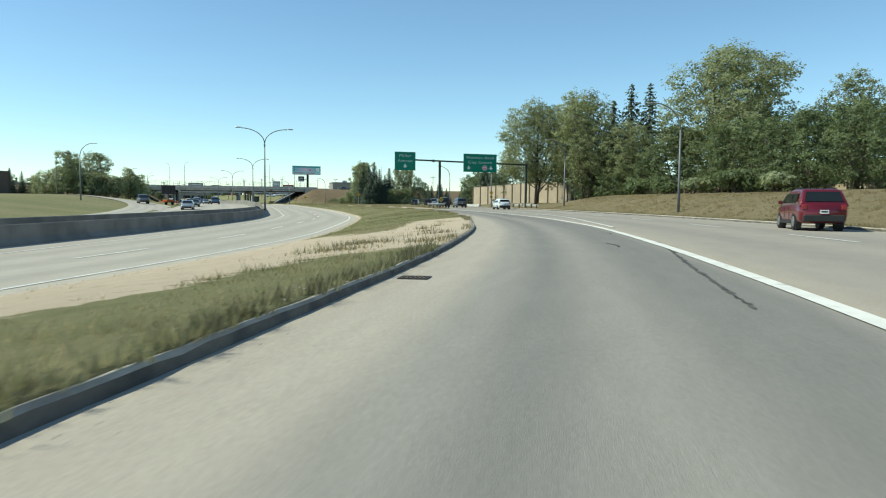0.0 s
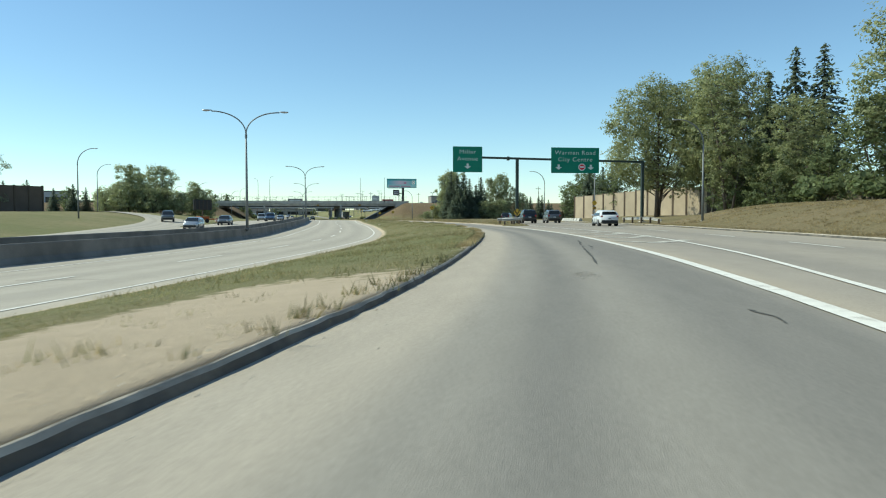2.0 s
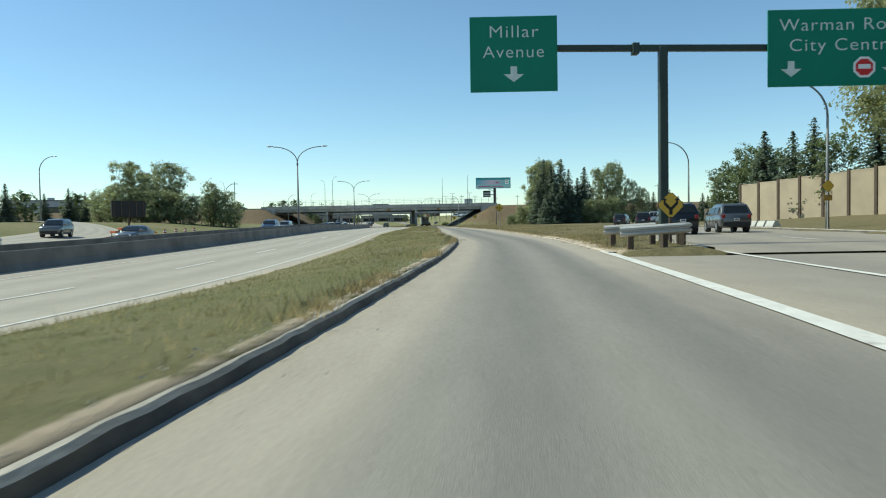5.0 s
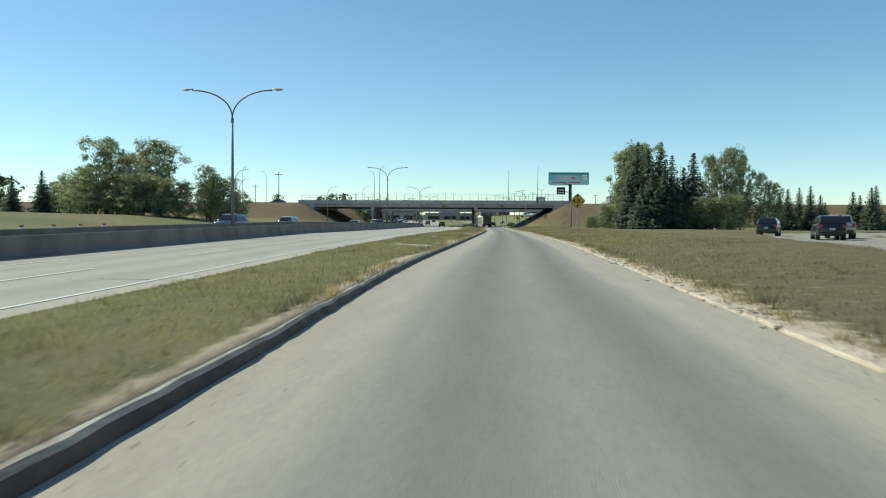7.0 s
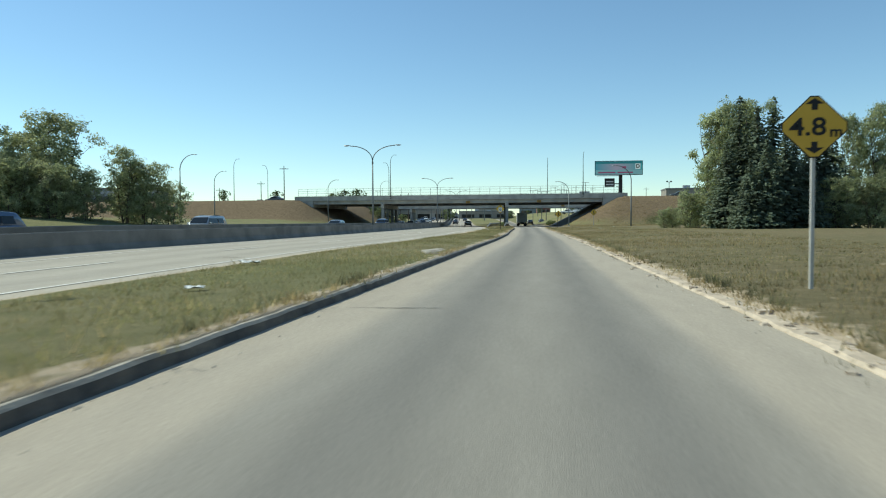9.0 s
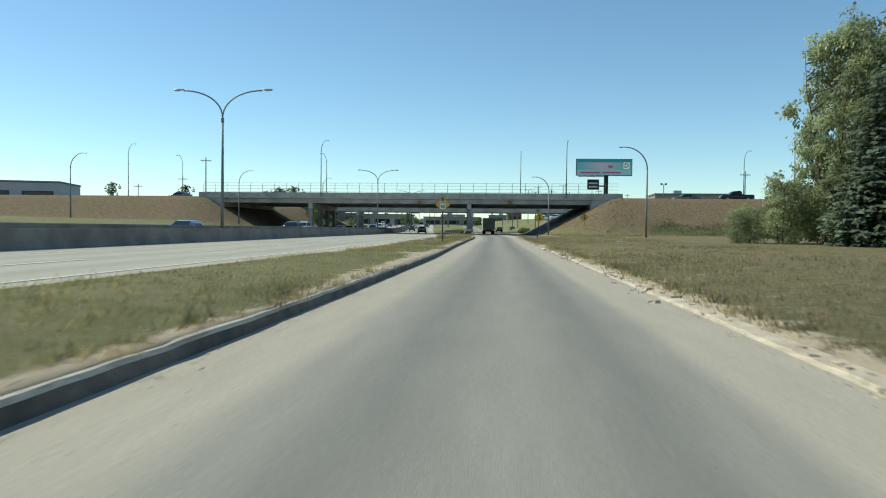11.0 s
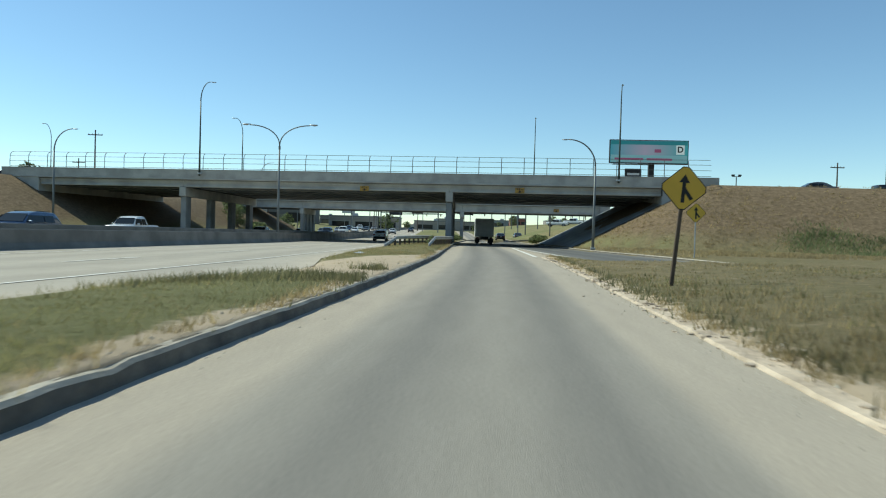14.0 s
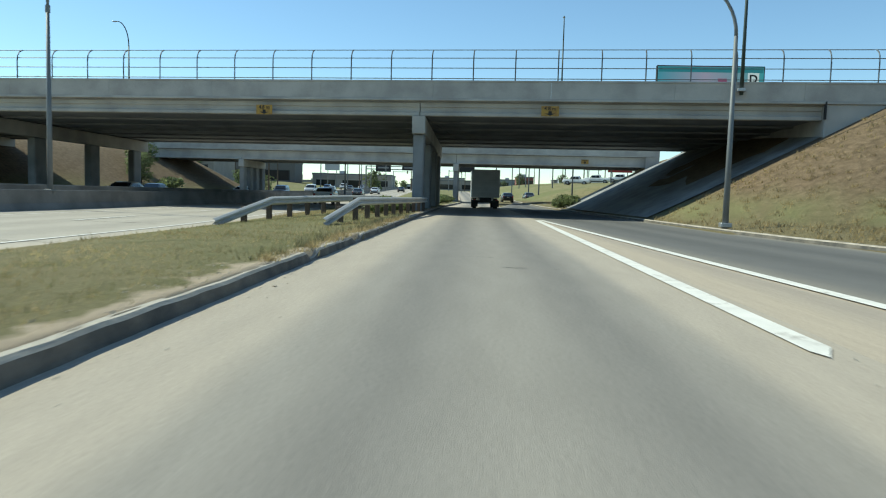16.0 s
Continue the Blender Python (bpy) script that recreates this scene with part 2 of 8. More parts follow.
M_SIGNG = mat("sign_green", (0.012, 0.2, 0.125), rough=0.45, var=0.06, scale=0.8, fine=4, bump=0)
M_SIGNW = mat("sign_white", (0.78, 0.80, 0.80), rough=0.5, var=0.05, bump=0)
M_LETTER = mat("sign_lettering", (0.66, 0.72, 0.69), rough=0.5, var=0.12, scale=3, fine=10, bump=0)
M_SIGNY = mat("sign_yellow", (0.68, 0.42, 0.06), rough=0.5, var=0.08, scale=2, fine=8, bump=0)
M_SIGNK = mat("sign_black", (0.02, 0.02, 0.02), rough=0.5, var=0.05, bump=0)
M_SIGNR = mat("sign_red", (0.55, 0.03, 0.03), rough=0.5, var=0.05, bump=0)
M_SIGNB = mat("sign_back", (0.25, 0.25, 0.25), rough=0.5, metal=0.5, var=0.1)
M_BARK = mat("bark", (0.13, 0.105, 0.085), var=0.3, scale=4, fine=20, bump=0.7)
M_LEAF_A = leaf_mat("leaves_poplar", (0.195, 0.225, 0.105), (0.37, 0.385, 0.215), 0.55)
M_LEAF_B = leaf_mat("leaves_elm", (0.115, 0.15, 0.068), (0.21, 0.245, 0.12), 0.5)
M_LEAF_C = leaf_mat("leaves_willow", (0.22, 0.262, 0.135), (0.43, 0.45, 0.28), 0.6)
M_NEEDLE = leaf_mat("spruce_needles", (0.085, 0.112, 0.08), (0.18, 0.215, 0.145), 0.4)
M_BLADE = leaf_mat("grass_blades", (0.165, 0.165, 0.072), (0.29, 0.265, 0.135), 0.6)
M_BLADE_D = leaf_mat("dry_grass_blades", (0.285, 0.228, 0.12), (0.43, 0.342, 0.2), 0.6)
M_WEED = leaf_mat("weeds", (0.14, 0.148, 0.078), (0.27, 0.24, 0.14), 0.5)
M_PLATEY = mat("faded_shaded_yellow", (0.42, 0.255, 0.055), rough=0.6, var=0.25, scale=4, fine=12, bump=0, second=(0.28, 0.16, 0.05))
M_TYRE = mat("tyre_rubber", (0.02, 0.02, 0.02), rough=0.85, var=0.15, bump=0.1)
M_RIM = mat("alloy_rim", (0.35, 0.35, 0.36), rough=0.35, metal=0.8, var=0.05, bump=0)
M_GLASS = mat("tinted_glass", (0.015, 0.018, 0.02), rough=0.08, var=0.05, bump=0, spec=0.4)
M_TRIM = mat("black_trim", (0.03, 0.03, 0.03), rough=0.6, var=0.1, bump=0)
M_TAIL = mat("tail_light", (0.24, 0.012, 0.014), rough=0.2, var=0.03, bump=0, spec=0.6)
M_HEAD = mat("head_light", (0.75, 0.77, 0.78), rough=0.15, var=0.03, bump=0, spec=0.7)
M_PLATE = mat("number_plate", (0.7, 0.7, 0.68), rough=0.5, var=0.05, bump=0)


def ground_mat():
    """Late-summer grass: olive and dry brown by patches, bare soil here and there."""
    m = mat("dry_grass_ground", (0.185, 0.195, 0.085), rough=0.95, var=0.38, scale=0.07, fine=20, bump=0.9, second=(0.265, 0.235, 0.125), spec=0.1)
    nt = m.node_tree
    bs = nt.nodes["Principled BSDF"]
    old = bs.inputs["Base Color"].links[0].from_socket
    geo = nt.nodes.new("ShaderNodeNewGeometry")
    n = nt.nodes.new("ShaderNodeTexNoise")
    n.inputs["Scale"].default_value, n.inputs["Detail"].default_value = 1.3, 8
    nt.links.new(geo.outputs["Position"], n.inputs["Vector"])
    mr = nt.nodes.new("ShaderNodeMapRange")
    mr.inputs["From Min"].default_value, mr.inputs["From Max"].default_value = 0.5, 0.72
    nt.links.new(n.outputs["Fac"], mr.inputs["Value"])
    mix = nt.nodes.new("ShaderNodeMix")
    mix.data_type = "RGBA"
    mix.inputs["B"].default_value = (0.15, 0.162, 0.068, 1)
    nt.links.new(mr.outputs[0], mix.inputs["Factor"])
    nt.links.new(old, mix.inputs["A"])
    at = nt.nodes.new("ShaderNodeAttribute")
    at.attribute_name = "dry"
    mix2 = nt.nodes.new("ShaderNodeMix")
    mix2.data_type = "RGBA"
    mix2.inputs["B"].default_value = (0.175, 0.132, 0.078, 1)
    nt.links.new(at.outputs["Fac"], mix2.inputs["Factor"])
    nt.links.new(mix.outputs["Result"], mix2.inputs["A"])
    tuft = nt.nodes.new("ShaderNodeTexNoise")
    tuft.inputs["Scale"].default_value, tuft.inputs["Detail"].default_value, tuft.inputs["Roughness"].default_value = 2.6, 9, 0.75
    nt.links.new(geo.outputs["Position"], tuft.inputs["Vector"])
    tr = nt.nodes.new("ShaderNodeValToRGB")
    te = tr.color_ramp.elements
    te[0].position, te[0].color = 0.34, (0.11, 0.082, 0.052, 1)
    te[1].position, te[1].color = 0.7, (0.275, 0.205, 0.135, 1)
    em = te.new(0.52)
    em.color = (0.19, 0.138, 0.086, 1)
    nt.links.new(tuft.outputs["Fac"], tr.inputs[0])
    nt.links.new(tr.outputs[0], mix2.inputs["B"])
    rel = nt.nodes.new("ShaderNodeBump")
    rel.inputs["Strength"].default_value, rel.inputs["Distance"].default_value = 0.8, 0.18
    nt.links.new(tuft.outputs["Fac"], rel.inputs["Height"])
    nt.links.new(rel.outputs[0], bs.inputs["Normal"])
    sd = nt.nodes.new("ShaderNodeAttribute")
    sd.attribute_name = "sand"
    ns = nt.nodes.new("ShaderNodeTexNoise")
    ns.inputs["Scale"].default_value, ns.inputs["Detail"].default_value = 2.2, 8
    nt.links.new(geo.outputs["Position"], ns.inputs["Vector"])
    sm = nt.nodes.new("ShaderNodeMath")
    sm.operation = "ADD"
    nt.links.new(sd.outputs["Fac"], sm.inputs[0])
    nt.links.new(ns.outputs["Fac"], sm.inputs[1])
    st = nt.nodes.new("ShaderNodeMapRange")
    st.inputs["From Min"].default_value, st.inputs["From Max"].default_value = 0.92, 1.12
    nt.links.new(sm.outputs[0], st.inputs["Value"])
    sc = nt.nodes.new("ShaderNodeMix")
    sc.data_type = "RGBA"
    sc.inputs["A"].default_value, sc.inputs["B"].default_value = (0.585, 0.47, 0.345, 1), (0.46, 0.368, 0.262, 1)
    nt.links.new(n.outputs["Fac"], sc.inputs["Factor"])
    mix3 = nt.nodes.new("ShaderNodeMix")
    mix3.data_type = "RGBA"
    nt.links.new(st.outputs[0], mix3.inputs["Factor"])
    nt.links.new(mix2.outputs["Result"], mix3.inputs["A"])
    nt.links.new(sc.outputs["Result"], mix3.inputs["B"])
    nt.links.new(mix3.outputs["Result"], bs.inputs["Base Color"])
    return m


M_GROUND = ground_mat()

# ---- helpers for building ----
def link(name, verts, faces, material, parent=None, label="", uv=None, smooth=False, kind="", category=""):
    me = bpy.data.meshes.new(name)
    me.from_pydata([tuple(v) for v in verts], [], [tuple(f) for f in faces])
    if uv is not None:
        layer = me.uv_layers.new(name="across")
        for lp in me.loops:
            layer.data[lp.index].uv = uv[lp.vertex_index]
    if smooth:
        me.polygons.foreach_set("use_smooth", [True] * len(me.polygons))
    me.materials.append(material)
    me.update()
    ob = new(name, me)
    if parent:
        ob.parent = parent
    return tagged(ob, label, category, "", kind)


def part(name, bm, material, parent=None, label="", smooth=False):
    me = bpy.data.meshes.new(name)
    if smooth:
        for f in bm.faces:
            f.smooth = True
    bm.to_mesh(me)
    bm.free()
    me.materials.append(material)
    ob = new(name, me)
    if parent:
        ob.parent = parent
    return tagged(ob, label)


def box(bm, x0, x1, y0, y1, z0, z1, bevel=0.0, m=None):
    r = bmesh.ops.create_cube(bm, size=1.0)
    vs = r["verts"]
    for v in vs:
        v.co = Vector(((x0 + x1) / 2 + v.co.x * (x1 - x0), (y0 + y1) / 2 + v.co.y * (y1 - y0), (z0 + z1) / 2 + v.co.z * (z1 - z0)))
    if bevel:
        es = list({e for v in vs for e in v.link_edges})
        out = bmesh.ops.bevel(bm, geom=es, offset=bevel, segments=1, affect="EDGES")
        vs = list({v for f in out["faces"] for v in f.verts} | {v for v in vs if v.is_valid})
    if m is not None:
        for v in vs:
            v.co = m @ v.co
    return bm


def tube(bm, pts, radii, n=8, cap=True):
    """A round bar through points."""
    rings = []
    for i, p in enumerate(pts):
        p = Vector(p)
        a = Vector(pts[max(i - 1, 0)])
        b = Vector(pts[min(i + 1, len(pts) - 1)])
        d = (b - a).normalized()
        s = d.orthogonal().normalized() if abs(d.z) < 0.9 else d.cross(Vector((0, 1, 0))).normalized()
        if rings:
            s = (last - d * last.dot(d)).normalized()
        last = s
        w = d.cross(s)
        r = radii[i] if hasattr(radii, "__len__") else radii
        rings.append([bm.verts.new(p + (s * math.cos(k * 2 * math.pi / n) + w * math.sin(k * 2 * math.pi / n)) * r) for k in range(n)])
    for q, r in zip(rings, rings[1:]):
        for k in range(n):
            bm.faces.new((q[k], q[(k + 1) % n], r[(k + 1) % n], r[k]))
    if cap:
        bm.faces.new(list(reversed(rings[0])))
        bm.faces.new(rings[-1])
    return bm


def thing(name, label, category, m=None, group=""):
    ob = new(name)
    ob.empty_display_size = 0.2
    if m is not None:
        ob.matrix_basis = m
    return tagged(ob, label, category, group)


def curve_x(table):
    """A smooth alignment x(y) through a few stations."""
    ys = np.arange(-420.0, 901.0, 1.0)
    ty, tx = [p[0] for p in table], [p[1] for p in table]
    xs = np.interp(ys, ty, tx)
    lo = ys < ty[0]
    xs[lo] = tx[0] + (ys[lo] - ty[0]) * (tx[1] - tx[0]) / (ty[1] - ty[0])
    hi = ys > ty[-1]
    xs[hi] = tx[-1] + (ys[hi] - ty[-1]) * (tx[-1] - tx[-2]) / (ty[-1] - ty[-2])
    k = np.hanning(15)
    k /= k.sum()
    pad = np.concatenate([xs[0] + (xs[1] - xs[0]) * np.arange(-7, 0), xs, xs[-1] + (xs[-1] - xs[-2]) * np.arange(1, 8)])
    xs = np.convolve(pad, k, "valid")
    return lambda y: float(np.interp(y, ys, xs))


# ---- alignments (metres; y runs along the ramp towards the overpass) ----
XL = curve_x([(-300, -43.2), (-275, -28.1), (-262, -21.45), (-257, -18.9), (-251, -16.1), (-242, -12.35), (-237, -10.85), (-232, -9.0), (-227, -7.55), (-222, -6.25), (-211, -3.6),
              (-200, -1.3), (-186, 0.25), (-172, 1.25), (-160, 1.67), (-152, 1.38), (-144, 0.76), (-136, 0.42), (-124, 0.2), (-116, -0.03), (-107, -0.27), (-100, -0.47), (-80, -1.07),
              (-62, -1.9), (-46, -3.03), (-37, -3.53), (-30, -4.05), (-21, -4.52), (-12, -5.12), (0, -6.08), (6, -6.75), (16, -7.75), (30, -9.2), (45, -10.7), (64, -12.5), (80, -13.5), (92, -14.25), (140, -20.2), (250, -35)])
XR = curve_x([(-300, -36.5), (-275, -22), (-262, -15.4), (-252, -10.9), (-241, -6.4), (-231, -3.3), (-222, -0.9), (-210, 1.6), (-202, 2.9), (-194, 3.8),
              (-182, 4.9), (-170, 5.8), (-158, 6.3), (-146, 6.0), (-132, 5.8), (-115, 5.4), (-100, 4.6), (-80, 3.7), (-62, 2.7), (-46, 1.7), (-30, 0.75),
              (-12, -0.1), (4, -1.1), (16, -2.2), (33, -3.8), (45, -5.0), (80, -8.9), (140, -16.4), (250, -30)])
FR = curve_x([(-330, -78), (-290, -48), (-262, -31.2), (-248, -25.0), (-240, -21.5), (-228, -17.2), (-214, -13.75), (-203, -11.2), (-195, -9.5), (-183, -7.5),
              (-165, -6.1), (-150, -6.0), (-138, -6.2), (-120, -7.1), (-105, -7.2), (-80, -7.2), (-58, -7.9), (-45, -9.2), (-30, -10.3), (-20, -10.8), (-9, -11.5),
              (6, -12.8), (18, -13.9), (32, -16.2), (50, -19.2), (100, -27), (200, -42)])
FB = curve_x([(-330, -92), (-290, -60), (-262, -40.2), (-248, -34.0), (-240, -31.1), (-228, -27.1), (-214, -23.1), (-203, -20.4), (-195, -18.9), (-179, -17.0), (-150, -15.8),
              (-130, -15.4), (-111, -15.8), (-80, -16.8), (-60, -18.0), (-41, -19.3), (-10, -21.8), (27, -24.1), (60, -28.5), (100, -34.5), (200, -50)])
OE = curve_x([(-330, -110), (-262, -60), (-228, -44), (-203, -35.5), (-179, -31), (-150, -29.8), (-111, -29.6), (-80, -30.6), (-41, -33), (-10, -35.5), (27, -38), (60, -43), (100, -49), (200, -65)])
W2 = curve_x([(-300, -36), (-262, -14.9), (-252, -10.4), (-241, -5.9), (-232, -2.4), (-222, 1.4), (-212, 4.2), (-203, 6.1), (-196, 6.9), (-186, 7.3), (-175, 8.2), (-160, 9.9),
              (-150, 12.2), (-143, 13.9), (-128, 16.3), (-112, 18.9), (-93, 23), (-70, 31), (-55, 40), (-45, 50), (-38, 62), (-30, 90), (-22, 140), (-15, 200)])
RE = curve_x([(-300, -21), (-275, -8), (-262, -2), (-250, 2.6), (-240, 5.6), (-217, 11.3), (-200, 15), (-180, 18.9), (-165, 21.2), (-150, 23.2), (-135, 25.0), (-112, 28.6),
              (-93, 33.5), (-78, 40), (-66, 50), (-57, 62), (-48, 90), (-38, 140), (-30, 200)])
MK = curve_x([(-30, 60), (-14, 30), (-9, 16), (-4, 9), (2, 7.3), (8, 6.6), (14, 5.5), (24, 3.2), (37, 1.5), (60, -1.6), (80, -4.2), (140, -11), (250, -24)])


def ground_level(y):
    return float(np.interp(y, [-300, -276, -253, -230, -207, -184, -161, -138, -115, -92, 75, 95, 115, 140, 170, 210, 260, 330, 420, 520], [-0.95, -0.79, -0.62, -0.47, -0.35, -0.23, -0.15, -0.08, -0.03, 0.0, 0.0, 0.08, 0.28, 0.65, 1.15, 1.8, 2.5, 3.2, 3.8, 4.1]))


def freeway_level(y):
    return ground_level(y) - float(np.interp(y, [-300, -172, -126, -95], [0.9, 0.9, 0.3, 0.0]))


NOSE, MERGE = -173.0, 5.0


def shoulder(y):
    """Right edge of the freeway's paved shoulder, less the usual 0.8 m."""
    return FR(y) + float(np.interp(y, [-70, -40, -30, -22, -17, -13, -10, -6, 4, 12], [0, 0.4, 0.9, 1.1, 2.4, 2.4, 1.8, 1.0, 0.3, 0]))


def inlet_left(y):
    """Left edge of the side lane before it meets the ramp."""
    return max(XR(y) + 0.45, min(MK(y) - 5.8, XR(y) + 0.5 + (MERGE - y) * 0.9))


def kerb_height(y):
    """It is broken away in two short gaps near the guardrails."""
    return (0.3 if 10.1 < y < 10.7 or 14.3 < y < 15.1 else 1.0) * float(np.interp(y, [-262, -245, -225, -200, -165, -130, -75, -20], [0.115, 0.105, 0.095, 0.1, 0.115, 0.125, 0.135, 0.155]))


def bank_height(x, y):
    """Embankments of the overpass on both sides of the underpass."""
    h = -99.0
    for side, crest in ((1, 15.5), (-1, -60.0)):
        if side > 0:
            crest = float(np.interp(y, [62, 70, 92], [MK(min(max(y, 37.5), 70)) + 12.9, 11.0, 12.0]))
        dx = max((crest - x) * side, 0.0)
        for y0, y1 in ((37.5, 103.5),):
            dy = max(y0 - y, y - y1, 0.0)
            h = max(h, 6.55 - math.hypot(dx, dy * (1.0 if side > 0 else 0.9)) / 1.9)
    return h


def terrain(x, y):
    g, f = ground_level(y), freeway_level(y)
    xl, xr, fr, fb, oe = XL(y), XR(y), shoulder(y), FB(y), OE(y)
    if x <= oe - 1.0:
        k = min(max((oe - 1 - x) / 26, 0), 1)
        z = f + 0.08 + 1.9 * k * k * (3 - 2 * k)
    elif x <= fr + 0.7:
        z = f - 0.12
    elif x < xl - 0.08:
        k = (x - fr - 0.9) / max(xl - 0.2 - fr - 0.9, 0.1)
        k = min(max(k, 0), 1)
        z = (f + 0.03) * (1 - k) + (g + kerb_height(y) + 0.002) * k + 0.1 * math.sin(k * math.pi)
    elif x < xr + 0.1:
        z = g - 0.12
    elif y < NOSE:
        d = x - RE(y) - 0.3
        z = g - 0.12 if d < 0 else g + 0.12 + 2.5 * (1 - math.exp(-max(d - 2, 0) / 7)) * min(1, max(0, (-165 - y) / 12 + 0.25))
    else:
        w, e = W2(y), RE(y)
        d = x - xr
        z = g + 0.06 + 0.05 * min(d, 5)
        if y > MERGE and x < MK(y) + 0.1:
            z = g - 0.12
        elif -30 < y <= MERGE:
            mk = MK(y)
            il = inlet_left(y) - 0.1
            if il < x < mk + 0.1:
                z = g - 0.012
            elif x <= il and (il - x) < 2.5:
                z = g + 0.01 + 0.055 * (il - x)
            elif x <= il:
                z += 0.06 * min(1, d / 3) * min(1, max(0, (MERGE - y) / 7))
        if w - 0.3 < x < e + 0.3 and y < 0:
            z = g - 0.04
        elif x >= e + 0.3 and y < 0:
            z = g + 0.1 + 0.9 * min(1, (x - e) / 12)
    if y > -14 and MK(y) + 0.1 <= x < MK(y) + 2.4:
        z = g + 0.07 + 0.1 * (x - MK(y))
    if y > 104 and x > MK(y) + 1.5:
        z = max(z, g + 4.3 * (1 - math.exp(-(x - MK(y) - 1.5) / 11)) * min(1, (y - 104) / 10))
    return max(z, min(bank_height(x, y), 6.55))


def sandy(x, y):
    """How bare and sandy the ground is: 0 grass, 1 sand."""
    s = 0.0
    xl, fr, xr = XL(y), shoulder(y), XR(y)
    if fr < x < xl:
        d = xl - x
        if d < 0.75 and y > -165:
            s = float(np.interp(d, [0.12, 0.3, 0.5] if y < -75 or y > -2 else [0.25, 0.5, 0.75], [0.86, 0.55, 0.2])) + 0.35 * noise.noise(Vector((x * 0.3, y * 0.45, 12)))
        elif d < 0.45 and y > -222:
            s = 0.58
        # dusty margins behind the kerb
        for y0, y1, w in ((-145, -137, 0.6), (-126, -117, 0.9), (-70, -60, 0.9), (-176, -168, 0.6)):
            if y0 < y < y1 and d < w * (0.55 + 0.9 * max(0, noise.noise(Vector((x * 0.2, y * 0.5, 7))) + 0.35)):
                s = max(s, 0.7)
        if x < fr + (1.05 if y > -38 else 2.1 if y > -62 else 1.4):
            s = 0.45 if y > -38 else 0.75
        if y < -234 and x < fr + 0.9 + (0.6 + 0.12 * noise.noise(Vector((x * 0.3, y * 0.3, 2)))) * (xl - fr) * min(1, (-234 - y) / 6):
            s = max(s, 0.72)
        a = min(max((y + 255) / 3, 0), 1) * min(max((-224 - y) / 5, 0), 1)
        if a and d < 3.5 + 0.8 * noise.noise(Vector((x * 0.3, y * 0.3, 17))):
            s = max(s, 0.85 * a)
        b = min(max((y + 20.2) / 1.0, 0), 1) * min(max((-1 - y) / 3, 0), 1)
        if b and d < (9 if y < -11 else max(0.6, 3.5 - (y + 10) * 0.42)):
            s = max(s, 0.9 * b)
    elif xr <= x < xr + 16 and NOSE < y < 6:
        s = 0.62 if x < xr + 0.35 else (0.5 if x < xr + 0.6 else 0.29)
    return s


def ground_sheet():
    ys = sorted(set([-1500, -900, -600, -450, -380, -340, -320] + list(np.arange(-306, 130, 2.0)) + [NOSE - 0.2, NOSE + 0.2, MERGE - 0.2, MERGE + 0.2] + list(np.arange(-24, MERGE - 0.4, 0.5)) +
                    [135, 142, 150, 160, 175, 190, 210, 240, 280, 330, 400, 500, 700, 1000, 1600, 2600, 4000]))
    verts, dry, sand = [], [], []
    for y in ys:
        yc = min(max(y, -330), 520)
        xl, xr, fr, fb, oe = XL(yc), XR(yc), shoulder(yc), FB(yc), OE(yc)
        xs = [oe - d for d in (3500, 1800, 900, 450, 260, 170, 120, 90, 70, 56, 46, 40, 34, 28.5, 24, 20, 16, 12, 9, 6, 4, 2.2, 1.1)]
        xs += [oe - 0.5, fb - 3, fb + 3, fr + 0.6, fr + 0.95]
        xs += [fr + 0.95 + (xl - 0.25 - fr - 0.95) * k for k in (0.1, 0.22, 0.35, 0.5, 0.65, 0.8)]
        xs += [xl - 0.9, xl - 0.7, xl - 0.5, xl - 0.25, xl - 0.09, xl - 0.07, (xl + xr) / 2, xr + 0.05, xr + 0.3]
        xs += [xr + d for d in (0.8, 1.5, 2.3, 3.2, 4.2, 5.2, 6.3, 7.4, 8.6, 9.8, 11, 12.3, 13.6, 15, 16.5, 18, 19.6, 21.2, 23, 25, 27, 29, 31.5, 34, 37, 40, 44, 48, 54, 60, 70, 85, 105, 140, 200, 300, 500, 900, 1800, 3500)]
        xs.sort()
        for x in xs:
            z = terrain(x, yc)
            n = noise.noise(Vector((x * 0.3, y * 0.3, 3))) * 0.05 + noise.noise(Vector((x * 0.06, y * 0.06, 9))) * 0.12
            if (x < oe - 3 or x > xr + 1.5) and not (yc < NOSE and x < RE(yc) + 1) and not (W2(yc) - 1 < x < RE(yc) + 1 and yc < 0) and not (yc > -30 and x < MK(yc) + 1):
                z += n
            verts.append((x, y, z))
            bh = bank_height(x, yc)
            sand.append(sandy(x, yc))
            dry.append(min(1.0, max(0.15, (bh - 0.5) * 0.8)) if z > 0.5 and y > -20 else (0.72 if (yc < NOSE and x > RE(yc)) else (0.62 if x > xr else 0.25)))
    n = len(xs)
    faces = [(j * n + i, j * n + i + 1, (j + 1) * n + i + 1, (j + 1) * n + i) for j in range(len(ys) - 1) for i in range(n - 1)]
    ob = link("ground", verts, faces, M_GROUND, smooth=True, kind="structure", label="dry late-summer grass verges and embankment slopes", category="ground")
    at = ob.data.attributes.new("dry", "FLOAT", "POINT")
    at.data.foreach_set("value", dry)
    at = ob.data.attributes.new("sand", "FLOAT", "POINT")
    at.data.foreach_set("value", sand)
    return ob


